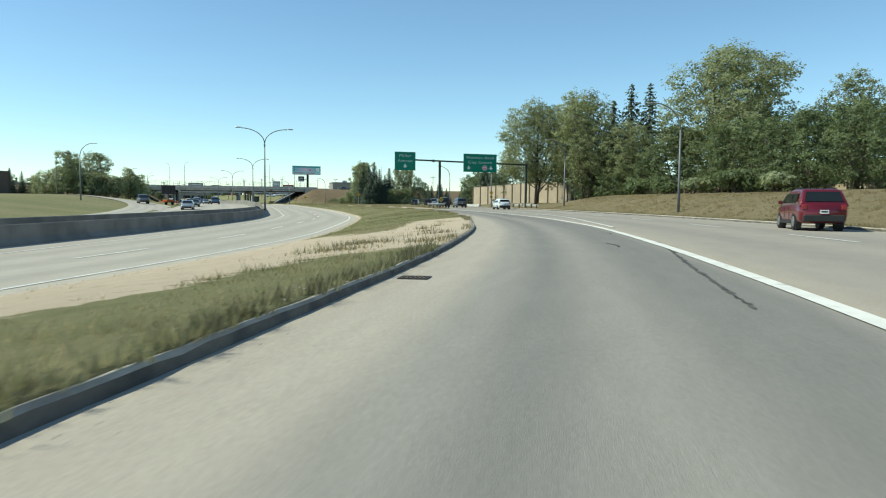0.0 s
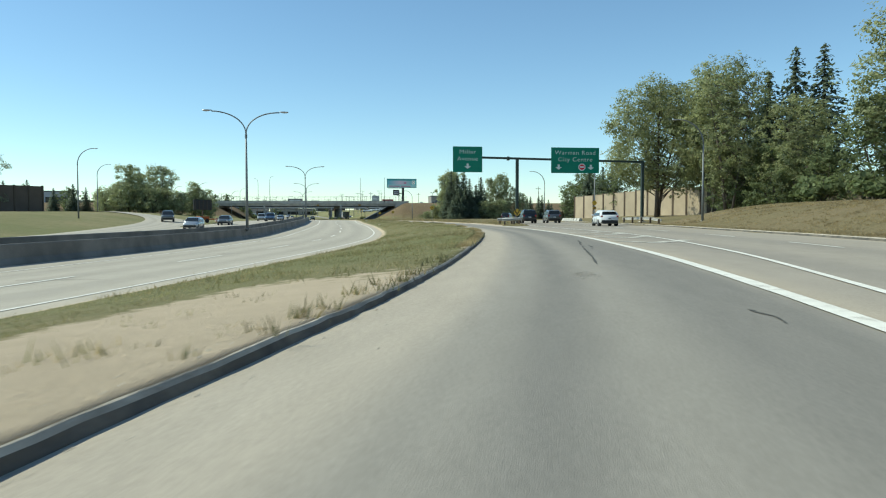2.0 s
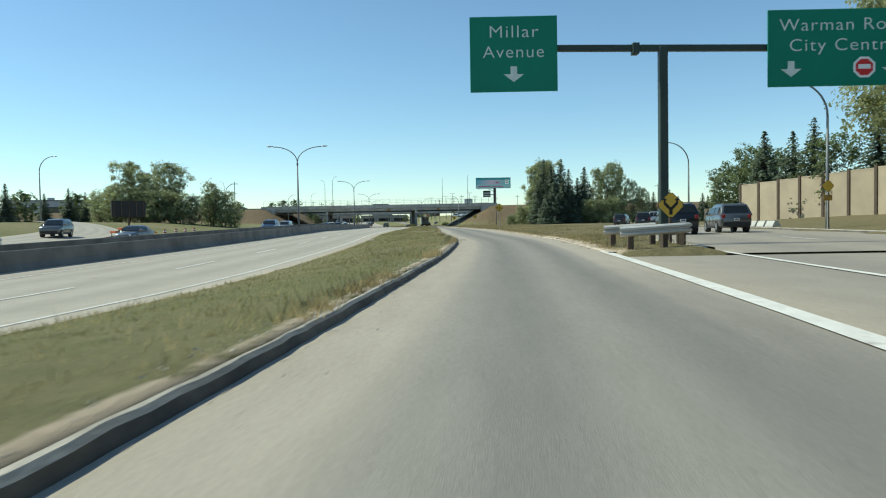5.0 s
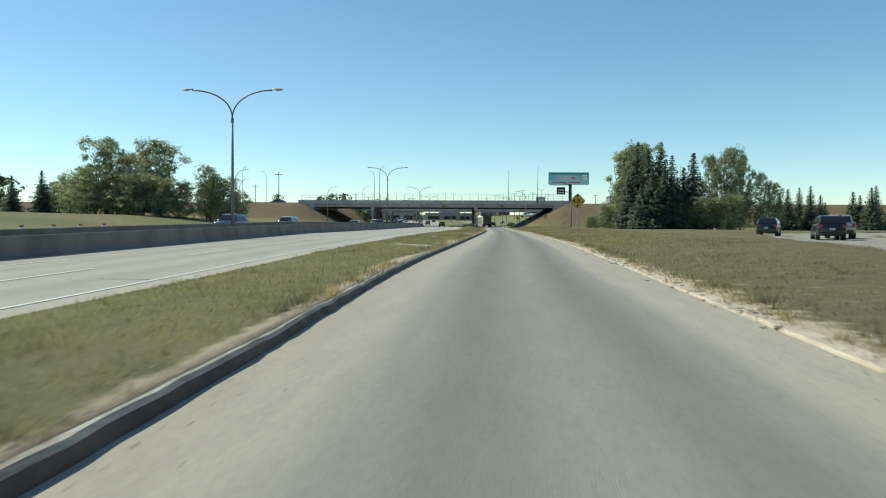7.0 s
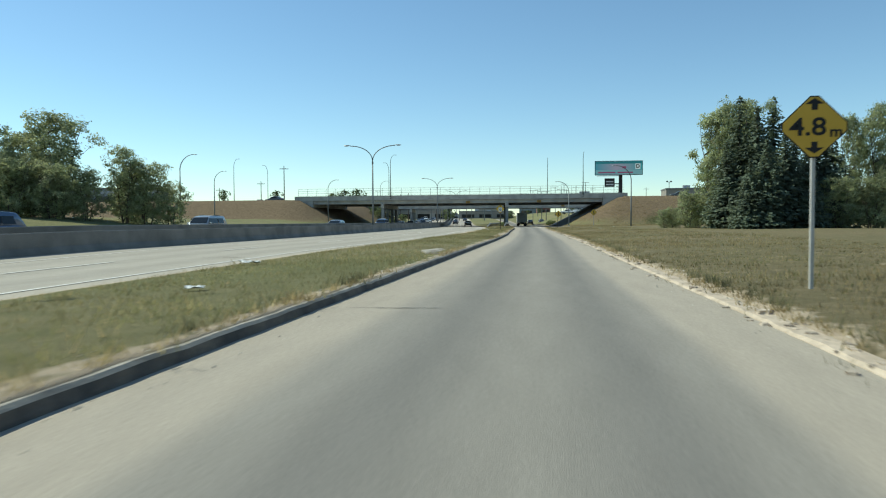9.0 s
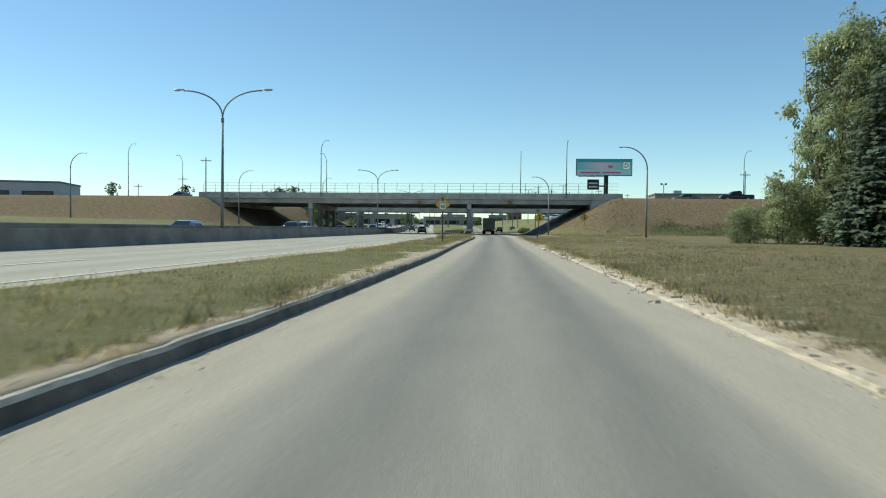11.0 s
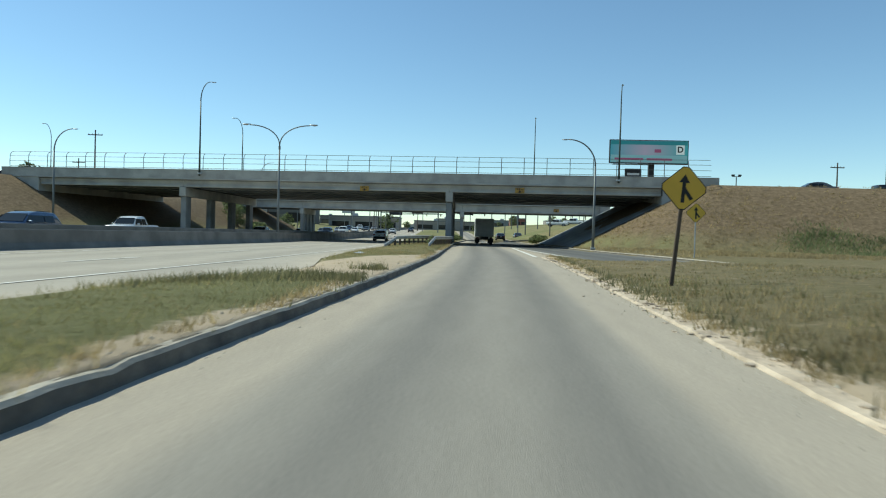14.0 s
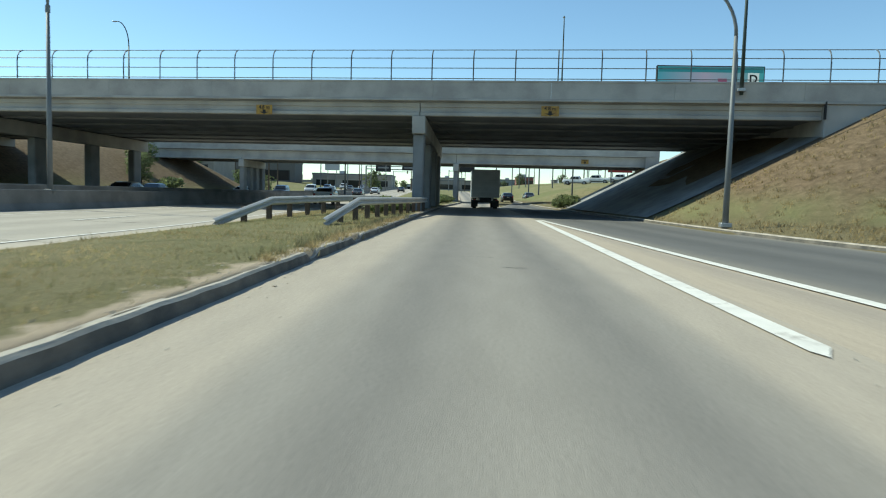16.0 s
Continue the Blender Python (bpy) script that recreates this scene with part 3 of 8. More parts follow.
def strip(name, left, right, zfun, y0, y1, material, label, step=2.0, cols=8, lift=0.0, parent=None, kind="structure", category="road"):
    ys = np.arange(y0, y1 + 0.01, step)
    verts, uv = [], []
    for y in ys:
        a, b = left(y), right(y)
        for k in range(cols + 1):
            verts.append((a + (b - a) * k / cols, y, zfun(a + (b - a) * k / cols, y) + lift))
            uv.append((k / cols, y * 0.02))
    n = cols + 1
    faces = [(j * n + i, j * n + i + 1, (j + 1) * n + i + 1, (j + 1) * n + i) for j in range(len(ys) - 1) for i in range(cols)]
    return link(name, verts, faces, material, uv=uv, smooth=True, kind=kind, label=label, category=category, parent=parent)


def flat_g(x, y):
    return ground_level(y)


def flat_f(x, y):
    return freeway_level(y)


ground_sheet()
ramp = strip("ramp_road", lambda y: XL(y) - 0.05, XR, flat_g, -318, 260, M_RAMP, "worn single-lane asphalt ramp with dusty edges", cols=10)
freeway = strip("freeway_road", lambda y: FB(y) - 0.3, lambda y: shoulder(y) + 0.8, flat_f, -318, 400, M_FWY, "pale two-lane freeway carriageway beside a barrier", cols=10)
opposite = strip("opposite_road", lambda y: OE(y) - 0.6, lambda y: FB(y) - 0.6, flat_f, -318, 400, M_FWY, "pale opposite freeway carriageway", cols=10)
street = strip("street_road", XR, lambda y: RE(y) + 0.05, flat_g, -318, NOSE, M_ROAD, "grey two-lane street beside the ramp", cols=10)
street_far = strip("street_road_far", lambda y: W2(y), lambda y: RE(y) + 0.05, lambda x, y: ground_level(y) + 0.0, NOSE, -16, M_ROAD, "grey two-lane street curving away", cols=10, step=1.5)


def gore_edge(y):
    """The line between the ramp's asphalt and the darker merging lane."""
    return max(XR(y), float(np.interp(y, [4.6, 6.9, 33.6, 40], [0.62, 0.33, -3.72, -8.0])))


gore = strip("gore_road", XR, gore_edge, flat_g, MERGE - 0.4, 36.6, M_GORE, "dusty asphalt wedge between ramp and merging lane", cols=4, step=1.0)
merge = strip("merge_road", gore_edge, lambda y: MK(y), flat_g, MERGE - 0.4, 260, M_MERGE, "darker asphalt merging lane under the overpass", cols=8)
merge_in = strip("merge_road_inlet", inlet_left, lambda y: MK(y), flat_g, -16.4, MERGE - 0.4, M_MERGE, "darker asphalt lane joining from the side", cols=8, step=1.0)


def left_ramp():
    pts = [(-37.5, -214), (-33.2, -190), (-32.6, -168), (-33.0, -150), (-34.6, -134), (-38.0, -118), (-43.5, -105), (-52, -95), (-64, -86), (-88, -77), (-140, -68)]
    wid = [2, 5, 6, 6.5, 6.8, 7, 7, 7, 7, 7, 7]
    verts, uv = [], []
    c = [Vector((x, y, 0)) for x, y in pts]
    for i in range(len(c) - 1):
        for k in range(8):
            s = k / 8
            p = c[max(i - 1, 0)], c[i], c[i + 1], c[min(i + 2, len(c) - 1)]
            q = 0.5 * ((2 * p[1]) + (-p[0] + p[2]) * s + (2 * p[0] - 5 * p[1] + 4 * p[2] - p[3]) * s * s + (-p[0] + 3 * p[1] - 3 * p[2] + p[3]) * s ** 3)
            t = ((p[2] - p[0]) * (1 - s) + (p[3] - p[1]) * s).normalized()
            r = Vector((t.y, -t.x, 0))
            w = wid[i] * (1 - s) + wid[i + 1] * s
            for j in range(5):
                v = q + r * w * (0.5 - j / 4)
                verts.append((v.x, v.y, terrain(v.x, v.y) + 0.09 if v.x < OE(v.y) - 1 else freeway_level(v.y) + 0.005))
                uv.append((j / 4, q.y * 0.02))
    n = len(verts) // 5
    faces = [(a * 5 + j, a * 5 + j + 1, (a + 1) * 5 + j + 1, (a + 1) * 5 + j) for a in range(n - 1) for j in range(4)]
    link("exit_ramp_road", verts, faces, M_FWY, uv=uv, smooth=True, kind="structure", label="pale exit ramp leaving the opposite carriageway", category="road")


left_ramp()


# ---- kerbs ----
def kerb(name, line, zfun, y0, y1, side, label, h=0.13, w=0.2, step=0.6, seed=1, skip=(), rough=1.0, face=None):
    """side -1: the kerb stands to the left of the line. h and w may follow the station; rough: how broken its edges are."""
    rnd = random.Random(seed)
    ys = np.arange(y0, y1 + 0.01, step)
    verts, faces, prev = [], [], None
    for y in ys:
        if any(a < y < b for a, b in skip):
            prev = None
            continue
        x, z = line(y), zfun(line(y), y)
        hh = h(y) if callable(h) else h
        j = (rnd.uniform(-0.013, 0.011) + 0.008 * noise.noise(Vector((x * 0.4, y * 0.4, seed)))) * rough
        dz = (rnd.uniform(-0.005, 0.003) + 0.007 * noise.noise(Vector((x, y * 0.5, seed + 5))) - (rnd.uniform(0.008, 0.02) if rnd.random() < 0.03 else 0)) * rough * min(1.0, hh / 0.1)
        ww = (w(y) if callable(w) else w) + 0.035 * rough * noise.noise(Vector((x * 0.7, y * 0.7, seed + 2)))
        e = min(0.03, hh * 0.3)
        prof = [(0.02, -0.1), (0.0 + j * 0.4, 0.01), (-0.02 + j, hh - e + dz), (-0.02 - e + j, hh + dz), (-max(ww, 0.06 - j), hh + 0.004 + dz * 0.6), (-max(ww, 0.06) - 0.1, hh - 0.06)]
        b = len(verts)
        for px, pz in prof:
            verts.append((x + (px if side < 0 else -px), y, z + pz))
        if prev is not None:
            for k in range(len(prof) - 1):
                q = (prev + k, b + k, b + k + 1, prev + k + 1)
                faces.append(q if side < 0 else q[::-1])
        prev = b
    ob = link(name, verts, faces, M_KERB, kind="structure", label=label, category="kerb")
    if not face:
        # The two road-side strips take the darker, pre-shaded material.
        ob.data.materials.append(M_KERB_SHADE)
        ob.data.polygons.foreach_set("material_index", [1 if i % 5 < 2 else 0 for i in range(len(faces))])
    else:
        ob.data.materials[0] = face
    return ob


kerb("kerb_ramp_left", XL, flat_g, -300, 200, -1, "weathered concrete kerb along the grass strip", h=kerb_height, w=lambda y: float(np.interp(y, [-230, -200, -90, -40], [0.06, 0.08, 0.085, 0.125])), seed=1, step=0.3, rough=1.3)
kerb("kerb_ramp_right", XR, flat_g, NOSE + 1, MERGE - 0.3, 1, "low crumbling concrete kerb half buried in dust", h=0.035, w=0.3, seed=2, step=0.22, rough=2.2, face=M_RUBBLE)
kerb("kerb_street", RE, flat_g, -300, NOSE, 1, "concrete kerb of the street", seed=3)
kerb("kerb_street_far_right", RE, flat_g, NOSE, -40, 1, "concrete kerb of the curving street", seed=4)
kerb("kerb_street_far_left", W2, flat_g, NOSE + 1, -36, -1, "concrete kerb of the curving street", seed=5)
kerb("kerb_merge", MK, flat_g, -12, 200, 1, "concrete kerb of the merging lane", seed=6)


# ---- road markings ----
def line_mark(name, line, zfun, y0, y1, width, label, lift=0.012, step=1.5, seed=0, paint=None):
    ys = np.arange(y0, y1 + 0.01, min(step, (y1 - y0)))
    verts, faces = [], []
    for i, y in enumerate(ys):
        x = line(y)
        w = width * (1 + 0.12 * noise.noise(Vector((x, y * 0.8, seed))))
        s = (line(y + 0.5) - line(y - 0.5))
        c = math.sqrt(1 + s * s)
        for e in (-0.5, 0.5):
            verts.append((x + w * e * c, y, zfun(x, y) + lift))
    faces = [(2 * i, 2 * i + 1, 2 * i + 3, 2 * i + 2) for i in range(len(ys) - 1)]
    return link(name, verts, faces, paint or M_LINE, kind="structure", label=label, category="road marking")


line_mark("edge_line_ramp", XR, flat_g, -300, -171, 0.26, "thick worn white edge line of the ramp", lift=0.014)
line_mark("edge_line_street", lambda y: W2(y) + 0.15, flat_g, -241, -172, 0.17, "white edge line of the street", lift=0.016)
line_mark("edge_line_freeway", FR, flat_f, -300, 380, 0.13, "thin white edge line of the freeway", paint=M_PALE)
line_mark("edge_line_median", lambda y: FB(y) + 2.1, flat_f, -300, 380, 0.12, "thin pale edge line beside the barrier", paint=M_PALE)
line_mark("edge_line_opposite", lambda y: OE(y) + 0.4, flat_f, -190, 380, 0.13, "thin white edge line of the opposite carriageway", paint=M_PALE)
for i, y in enumerate(np.arange(-299.9, 330, 11.4)):
    line_mark("lane_dash_freeway" if not i else "lane_dash_freeway", lambda v: FR(v) - 3.65, flat_f, y, y + 4.4, 0.14, "white lane dash on the freeway", step=1.1)
    if -200 < y < 200:
        line_mark("lane_dash_opposite", lambda v: (OE(v) + FB(v)) / 2, flat_f, y, y + 3.2, 0.12, "white lane dash on the opposite carriageway", step=1.6, paint=M_PALE)
for i, y in enumerate(np.arange(-296, -60, 11.0)):
    line_mark("lane_dash_street", lambda v: (max(W2(v), XR(v)) + RE(v)) / 2 + 0.1, flat_g, y, y + 5.2, 0.15, "white lane dash on the street", step=1.5)



def quad_mark(name, pts, z, label, paint=None):
    return link(name, [(x, y, z if z is not None else ground_level(y) + 0.013) for x, y in pts], [tuple(range(len(pts)))], paint or M_LINE, kind="structure", label=label, category="road marking")


quad_mark("gore_line_ramp", [(-1.6, 5.0), (-1.52, 4.8), (-1.37, 5.2), (-3.78, 33.6), (-3.98, 33.0)], 0.014, "thick white line of the merging gore")
quad_mark("gore_line_merge", [(0.12, 6.9), (0.36, 6.9), (-3.6, 33.6), (-3.8, 33.6)], 0.018, "white line of the merging gore")
# chevrons painted in the gore between ramp and street
for ax, ay, mx, my, bx, by in ((1.62, -212.3, 2.45, -214.1, 4.9, -211.9), (2.52, -207.3, 3.75, -208.6, 5.85, -206.1), (3.2, -202.7, 4.72, -203.4, 6.72, -200.9), (3.5, -199.25, 5.3, -199.3, 6.3, -197.85)):
    quad_mark("gore_chevron", [(ax, ay + 0.25), (mx, my + 0.22), (bx, by + 0.45), (bx + 0.1, by - 0.3), (mx + 0.2, my - 0.4), (mx - 0.25, my - 0.3), (ax - 0.12, ay - 0.3)], None, "faint worn white chevron painted in the gore", M_FAINT)


# ---- median: two concrete barriers with a narrow gap ----
def barrier(name, off, y0, y1, h, face, label):
    ys = np.arange(y0, y1 + 0.01, 2.0)
    prof = [(0.26, 0.0), (0.24, 0.08), (0.12, 0.30), (0.08, h - 0.03), (0.05, h), (-0.05, h), (-0.08, h - 0.03), (-0.12, 0.30), (-0.24, 0.08), (-0.26, 0.0)]
    verts, faces = [], []
    for y in ys:
        x, z = FB(y) + off, freeway_level(y) - 0.02
        for px, pz in prof:
            verts.append((x + px, y, z + pz))
    n = len(prof)
    for j in range(len(ys) - 1):
        for k in range(n - 1):
            faces.append((j * n + k, j * n + k + 1, (j + 1) * n + k + 1, (j + 1) * n + k))
    return link(name, verts, faces, M_BARR, kind="structure", label=label, category="barrier")


barrier("median_barrier_near", -0.28, -300, 400, 0.86, 1, "long weathered concrete median barrier")
barrier("median_barrier_far", -1.35, -300, 400, 1.08, -1, "second concrete median barrier behind the first")

# ---- the overpass: two parallel bridges on column bents ----
M_PARA = mat("parapet_concrete", (0.46, 0.44, 0.395), var=0.16, scale=0.7, fine=25, bump=0.15, second=(0.35, 0.33, 0.3), obrand=0.03)


def skew(bm, y0):
    """The bents follow the roads below, which run at a slight angle."""
    for v in bm.verts:
        v.co.x -= 0.107 * (v.co.y - y0)


def bridge(name, label, y0, y1, x0, x1, soffit, top, par, bents, gx0, gx1, girders):
    b = thing(name, label, "bridge")
    part("deck", box(bmesh.new(), x0, x1, y0 + 0.25, y1 - 0.25, par - 0.28, par, 0.02), M_CONC_SHADE, b)
    for y, tag in ((y0, 0), (y1 - 0.3, 1)):
        bm = bmesh.new()
        box(bm, x0 - 0.001, x1 + 0.001, y - 0.04, y + 0.3, par - 0.2, par - 0.06, 0.015)
        part("ledge", bm, M_CONC, b)
        n = 12
        for k in range(n):
            a, c = x0 + (x1 - x0) * k / n + 0.003, x0 + (x1 - x0) * (k + 1) / n - 0.003
            bm = bmesh.new()
            box(bm, a, c, y, y + 0.3, par - 0.06, top - 0.1, 0.006)
            box(bm, a - 0.0029, c + 0.0029, y - 0.03, y + 0.33, top - 0.1, top, 0.012)
            part("parapet", bm, M_PARA, b)
    for k in range(girders):
        y = y0 + 0.35 + (y1 - y0 - 1.2) * k / (girders - 1)
        xs = [gx0] + [c for c in bents] + [gx1]
        for a, c in zip(xs, xs[1:]):
            bm = bmesh.new()
            box(bm, a + 0.02, c - 0.02, y, y + 0.5, soffit + 0.01, soffit + 0.22, 0.03)
            box(bm, a + 0.02, c - 0.02, y + 0.12, y + 0.38, soffit + 0.2, par - 0.27)
            box(bm, a + 0.021, c - 0.021, y + 0.02, y + 0.48, par - 0.5, par - 0.275)
            # Front girder in the lighter tone; those behind carry shade in their colour.
            part("girder", bm, M_CONC if k == 0 else M_CONC_SHADE, b)
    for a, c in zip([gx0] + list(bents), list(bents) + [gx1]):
        part("soffit_panel", box(bmesh.new(), a + 0.05, c - 0.05, y0 + 0.5, y1 - 0.5, soffit + 0.12, soffit + 0.17), M_CONC_SHADE, b)
    for x in bents:
        bm = bmesh.new()
        box(bm, x - 0.37, x + 0.37, y0 + 0.18, y1 - 0.2, soffit - 0.98, soffit - 0.0, 0.04)
        skew(bm, y0)
        part("pier_cap", bm, M_CONC, b, "pale concrete pier cap")
        n = 4 if soffit > 5 else 2
        for k in range(n):
            y = y0 + 0.5 + (min(y1 - y0, 25.0 if n > 2 else 9.0) - 2.2) * k / (n - 1)
            bm = bmesh.new()
            box(bm, x - 0.31, x + 0.31, y, y + 1.5, -0.4, soffit - 0.97, 0.08)
            skew(bm, y0)
            part("column", bm, M_CONC_SHADE, b, "square-edged concrete column")
    for a, c in ((x0, gx0), (gx1, x1)):
        s = 1 if a == gx1 else -1
        bm = bmesh.new()
        inner, outer = (a, c) if s > 0 else (c, a)
        box(bm, min(inner, outer), max(inner, outer), y0 + 0.06, y1 - 0.06, soffit - 1.6, par - 0.2, 0.03)
        part("abutment", bm, M_CONC, b, "stepped concrete abutment on the slope")
    return b


near = bridge("overpass_bridge", "grey concrete road overpass on column bents", 38.3, 64.7, -61.0, 15.75, 5.42, 7.32, 6.42, (-39.6, -10.6), -56.5, 10.4, 7)
far = bridge("overpass_bridge", "second grey concrete overpass behind the first", 92.2, 103.2, -74.0, 10.6, 5.2, 7.75, 6.7, (-44.9, -15.2), -62.0, 8.9, 4)


def bearing_joint():
    b = thing("expansion_joint", "dark vertical joint gap at the girder end", "joint")
    part("gap", box(bmesh.new(), 10.36, 10.44, 38.24, 38.42, 5.45, 6.35), M_TRIM, b)


bearing_joint()


def fence(y, z, x0, x1, step):
    f = thing("bridge_fence", "slim grey steel fence with posts curved inward at the top", "fence")
    bm = bmesh.new()
    tube(bm, [(0, 0, 0), (0, 0.0, 1.05), (0, 0.05, 1.38), (0, 0.2, 1.6), (0, 0.45, 1.74)], 0.035, 6)
    first = part("post", bm, M_FENCE, f)
    first.location = (x0, y, z)
    x = x0 + step
    while x < x1:
        o = new("post", first.data)
        o.parent, o.location = f, (x, y, z)
        x += step
    for dy, dz in ((0.0, 0.12), (0.0, 0.68), (0.03, 1.22), (0.45, 1.74)):
        bm = bmesh.new()
        tube(bm, [(x0, y + dy, z + dz), (x1, y + dy, z + dz)], 0.022, 6)
        part("rail", bm, M_FENCE, f)
    return f


fence(38.45, 7.32, -60.1, 15.0, 2.28)


def slope_paving(y0, y1, label):
    ys = np.arange(y0, y1 + 0.1, 2.0)
    verts, faces = [], []
    for y in ys:
        for k in range(7):
            x = (MK(y) + 0.6 if y < 65 else float(np.interp(y, [65, 92], [MK(65) + 0.6, -0.6]))) + 10.2 * k / 6
            verts.append((x, y, terrain(x, y) + 0.06))
    for j in range(len(ys) - 1):
        for k in range(6):
            faces.append((j * 7 + k, j * 7 + k + 1, (j + 1) * 7 + k + 1, (j + 1) * 7 + k))
    link("slope_paving", verts, faces, M_SLOPE, kind="structure", label=label, category="paving")


slope_paving(38.6, 103.4, "sloped concrete paving under the overpass")


def text_part(name, body, size, material, parent, m, label="", width=None, bold=0.0, spacing=1.0):
    cu = bpy.data.curves.new(name, "FONT")
    cu.body, cu.size, cu.align_x, cu.align_y = body, size, "CENTER", "CENTER"
    cu.offset, cu.extrude, cu.space_character = bold, 0.003, spacing
    tmp = bpy.data.objects.new("tmp_text", cu)
    scene.collection.objects.link(tmp)
    dg = bpy.context.evaluated_depsgraph_get()
    me = bpy.data.meshes.new_from_object(tmp.evaluated_get(dg))
    bpy.data.objects.remove(tmp)
    me.name = name
    if width:
        xs = [v.co.x for v in me.vertices]
        s = width / (max(xs) - min(xs))
        for v in me.vertices:
            v.co.x *= s
    me.materials.clear()
    me.materials.append(material)
    ob = new(name, me)
    ob.parent, ob.matrix_basis = parent, m
    return tagged(ob, label)


def flat_poly(name, pts, y, material, parent, label="", depth=0.006):
    """A plate whose outline is given in x and z, facing -y."""
    bm = bmesh.new()
    f = bm.faces.new([bm.verts.new((px, y, pz)) for px, pz in pts])
    r = bmesh.ops.extrude_face_region(bm, geom=[f])
    for v in r["geom"]:
        if isinstance(v, bmesh.types.BMVert):
            v.co.y += depth
    bmesh.ops.recalc_face_normals(bm, faces=bm.faces)
    return part(name, bm, material, parent, label)


def upright(x, y, z):
    return pose(x, y, z, 90, 0, 0)


def arrow(parent, x, z, h, w, y, material, down=True, name="arrow"):
    s = -1 if down else 1
    pts = [(-w * 0.16, -h / 2), (w * 0.16, -h / 2), (w * 0.16, 0.0), (w / 2, 0.0), (0, h / 2), (-w / 2, 0.0), (-w * 0.16, 0.0)]
    return flat_poly(name, [(x + px, z + pz * s) for px, pz in (pts if s > 0 else pts[::-1])], y, material, parent)


def clearance_plate(x, z, y=38.18):
    c = thing("clearance_plate", "yellow height-limit plate with a down arrow on the girder", "sign", group="height-limit plates")
    c.matrix_basis = pose(x, y, z)
    part("plate", box(bmesh.new(), -0.47, 0.47, 0, 0.03, -0.27, 0.27, 0.005), M_PLATEY, c)
    text_part("text", "4.8 m", 0.28, M_SIGNK, c, upright(0, -0.006, 0.13), bold=0.004)
    arrow(c, 0, -0.12, 0.24, 0.56, -0.004, M_SIGNK)
    return c


clearance_plate(-3.45, 5.7)
clearance_plate(-19.45, 5.62)
clearance_plate(1.37, 5.8, 92.1)


# ---- street lamps ----
def head_mesh(bm, p, d, l=0.75, w=0.3, h=0.17):
    """A cobra head at p, pointing along d (horizontal)."""
    d = Vector(d).normalized()
    s = Vector((-d.y, d.x, 0))
    n = 10
    rings = []
    for t, k, dz in ((0, 0.28, 0.02), (0.2, 0.6, 0.0), (0.5, 1.0, -0.02), (0.8, 0.85, -0.02), (1.0, 0.35, 0.0)):
        c = Vector(p) + d * l * t + Vector((0, 0, dz))
        rings.append([bm.verts.new(c + s * math.cos(a * 2 * math.pi / n) * w * 0.5 * k + Vector((0, 0, math.sin(a * 2 * math.pi / n) * h * 0.5 * k))) for a in range(n)])
    for q, r in zip(rings, rings[1:]):
        for a in range(n):
            bm.faces.new((q[a], q[(a + 1) % n], r[(a + 1) % n], r[a]))
    bm.faces.new(rings[-1])
    bm.faces.new(rings[0][::-1])
    bmesh.ops.recalc_face_normals(bm, faces=bm.faces)
    return bm


def double_lamp(x, y, z_head, span=3.45, rise=1.95, turn=4.0):
    """It stands on the median barrier; z_head: the height of its lamp heads."""
    z0 = freeway_level(y) + 0.83
    h_fork = z_head - rise - z0
    l = thing("street_lamp", "tall grey double-armed street lamp in the median", "street lamp", group="median street lamps")
    l.matrix_basis = pose(x, y, z0, 0, 0, turn)
    part("pole", tube(bmesh.new(), [(0, 0, -0.2), (0, 0, 3), (0, 0, h_fork)], [0.12, 0.1, 0.07], 10), M_POLE, l, smooth=True)
    part("base_plate", box(bmesh.new(), -0.16, 0.16, -0.2, 0.2, -0.05, 0.035, 0.01), M_POLE, l)
    part("collar", tube(bmesh.new(), [(0, 0, h_fork - 0.25), (0, 0, h_fork + 0.05)], 0.1, 10), M_POLE, l)
    for s in (-1, 1):
        pts = []
        for k in range(13):
            a = k / 12 * math.pi / 2
            pts.append((s * (span - 0.75) * (1 - math.cos(a)) ** 1.0, 0, h_fork + rise * 0.97 * math.sin(a) ** 0.9))
        part("arm", tube(bmesh.new(), pts, 0.05, 8), M_POLE, l, smooth=True)
        part("lamp_head", head_mesh(bmesh.new(), (s * (span - 0.78), 0, h_fork + rise), (s, 0, 0)), M_GALV, l, "flat oval lamp head", smooth=True)
    return l


def davit_lamp(h=9.05, reach=2.75, label="grey single-arm street lamp on the verge", pole=0.1, group="single street lamps", material=None):
    """The arm reaches along -x."""
    l = thing("street_lamp", label, "street lamp", group=group)
    m = material or M_POLE
    hz = h - 2.2
    part("pole", tube(bmesh.new(), [(0, 0, -0.3), (0, 0, hz * 0.4), (0, 0, hz)], [pole * 1.2, pole, pole * 0.7], 10), m, l, smooth=True)
    part("base_plate", box(bmesh.new(), -0.2, 0.2, -0.2, 0.2, -0.12, 0.05, 0.02), M_GALV, l)
    pts = []
    for k in range(12):
        a = k / 11 * math.pi / 2
        pts.append((-(reach - 0.5) * (1 - math.cos(a)), 0, hz + 2.2 * math.sin(a)))
    part("arm", tube(bmesh.new(), pts, [pole * 0.68 - 0.02 * k / 11 for k in range(12)], 8), m, l, smooth=True)
    part("lamp_head", head_mesh(bmesh.new(), (-(reach - 0.55), 0, h), (-1, 0, 0), 0.6, 0.24, 0.12), M_GALV, l, smooth=True)
    return l


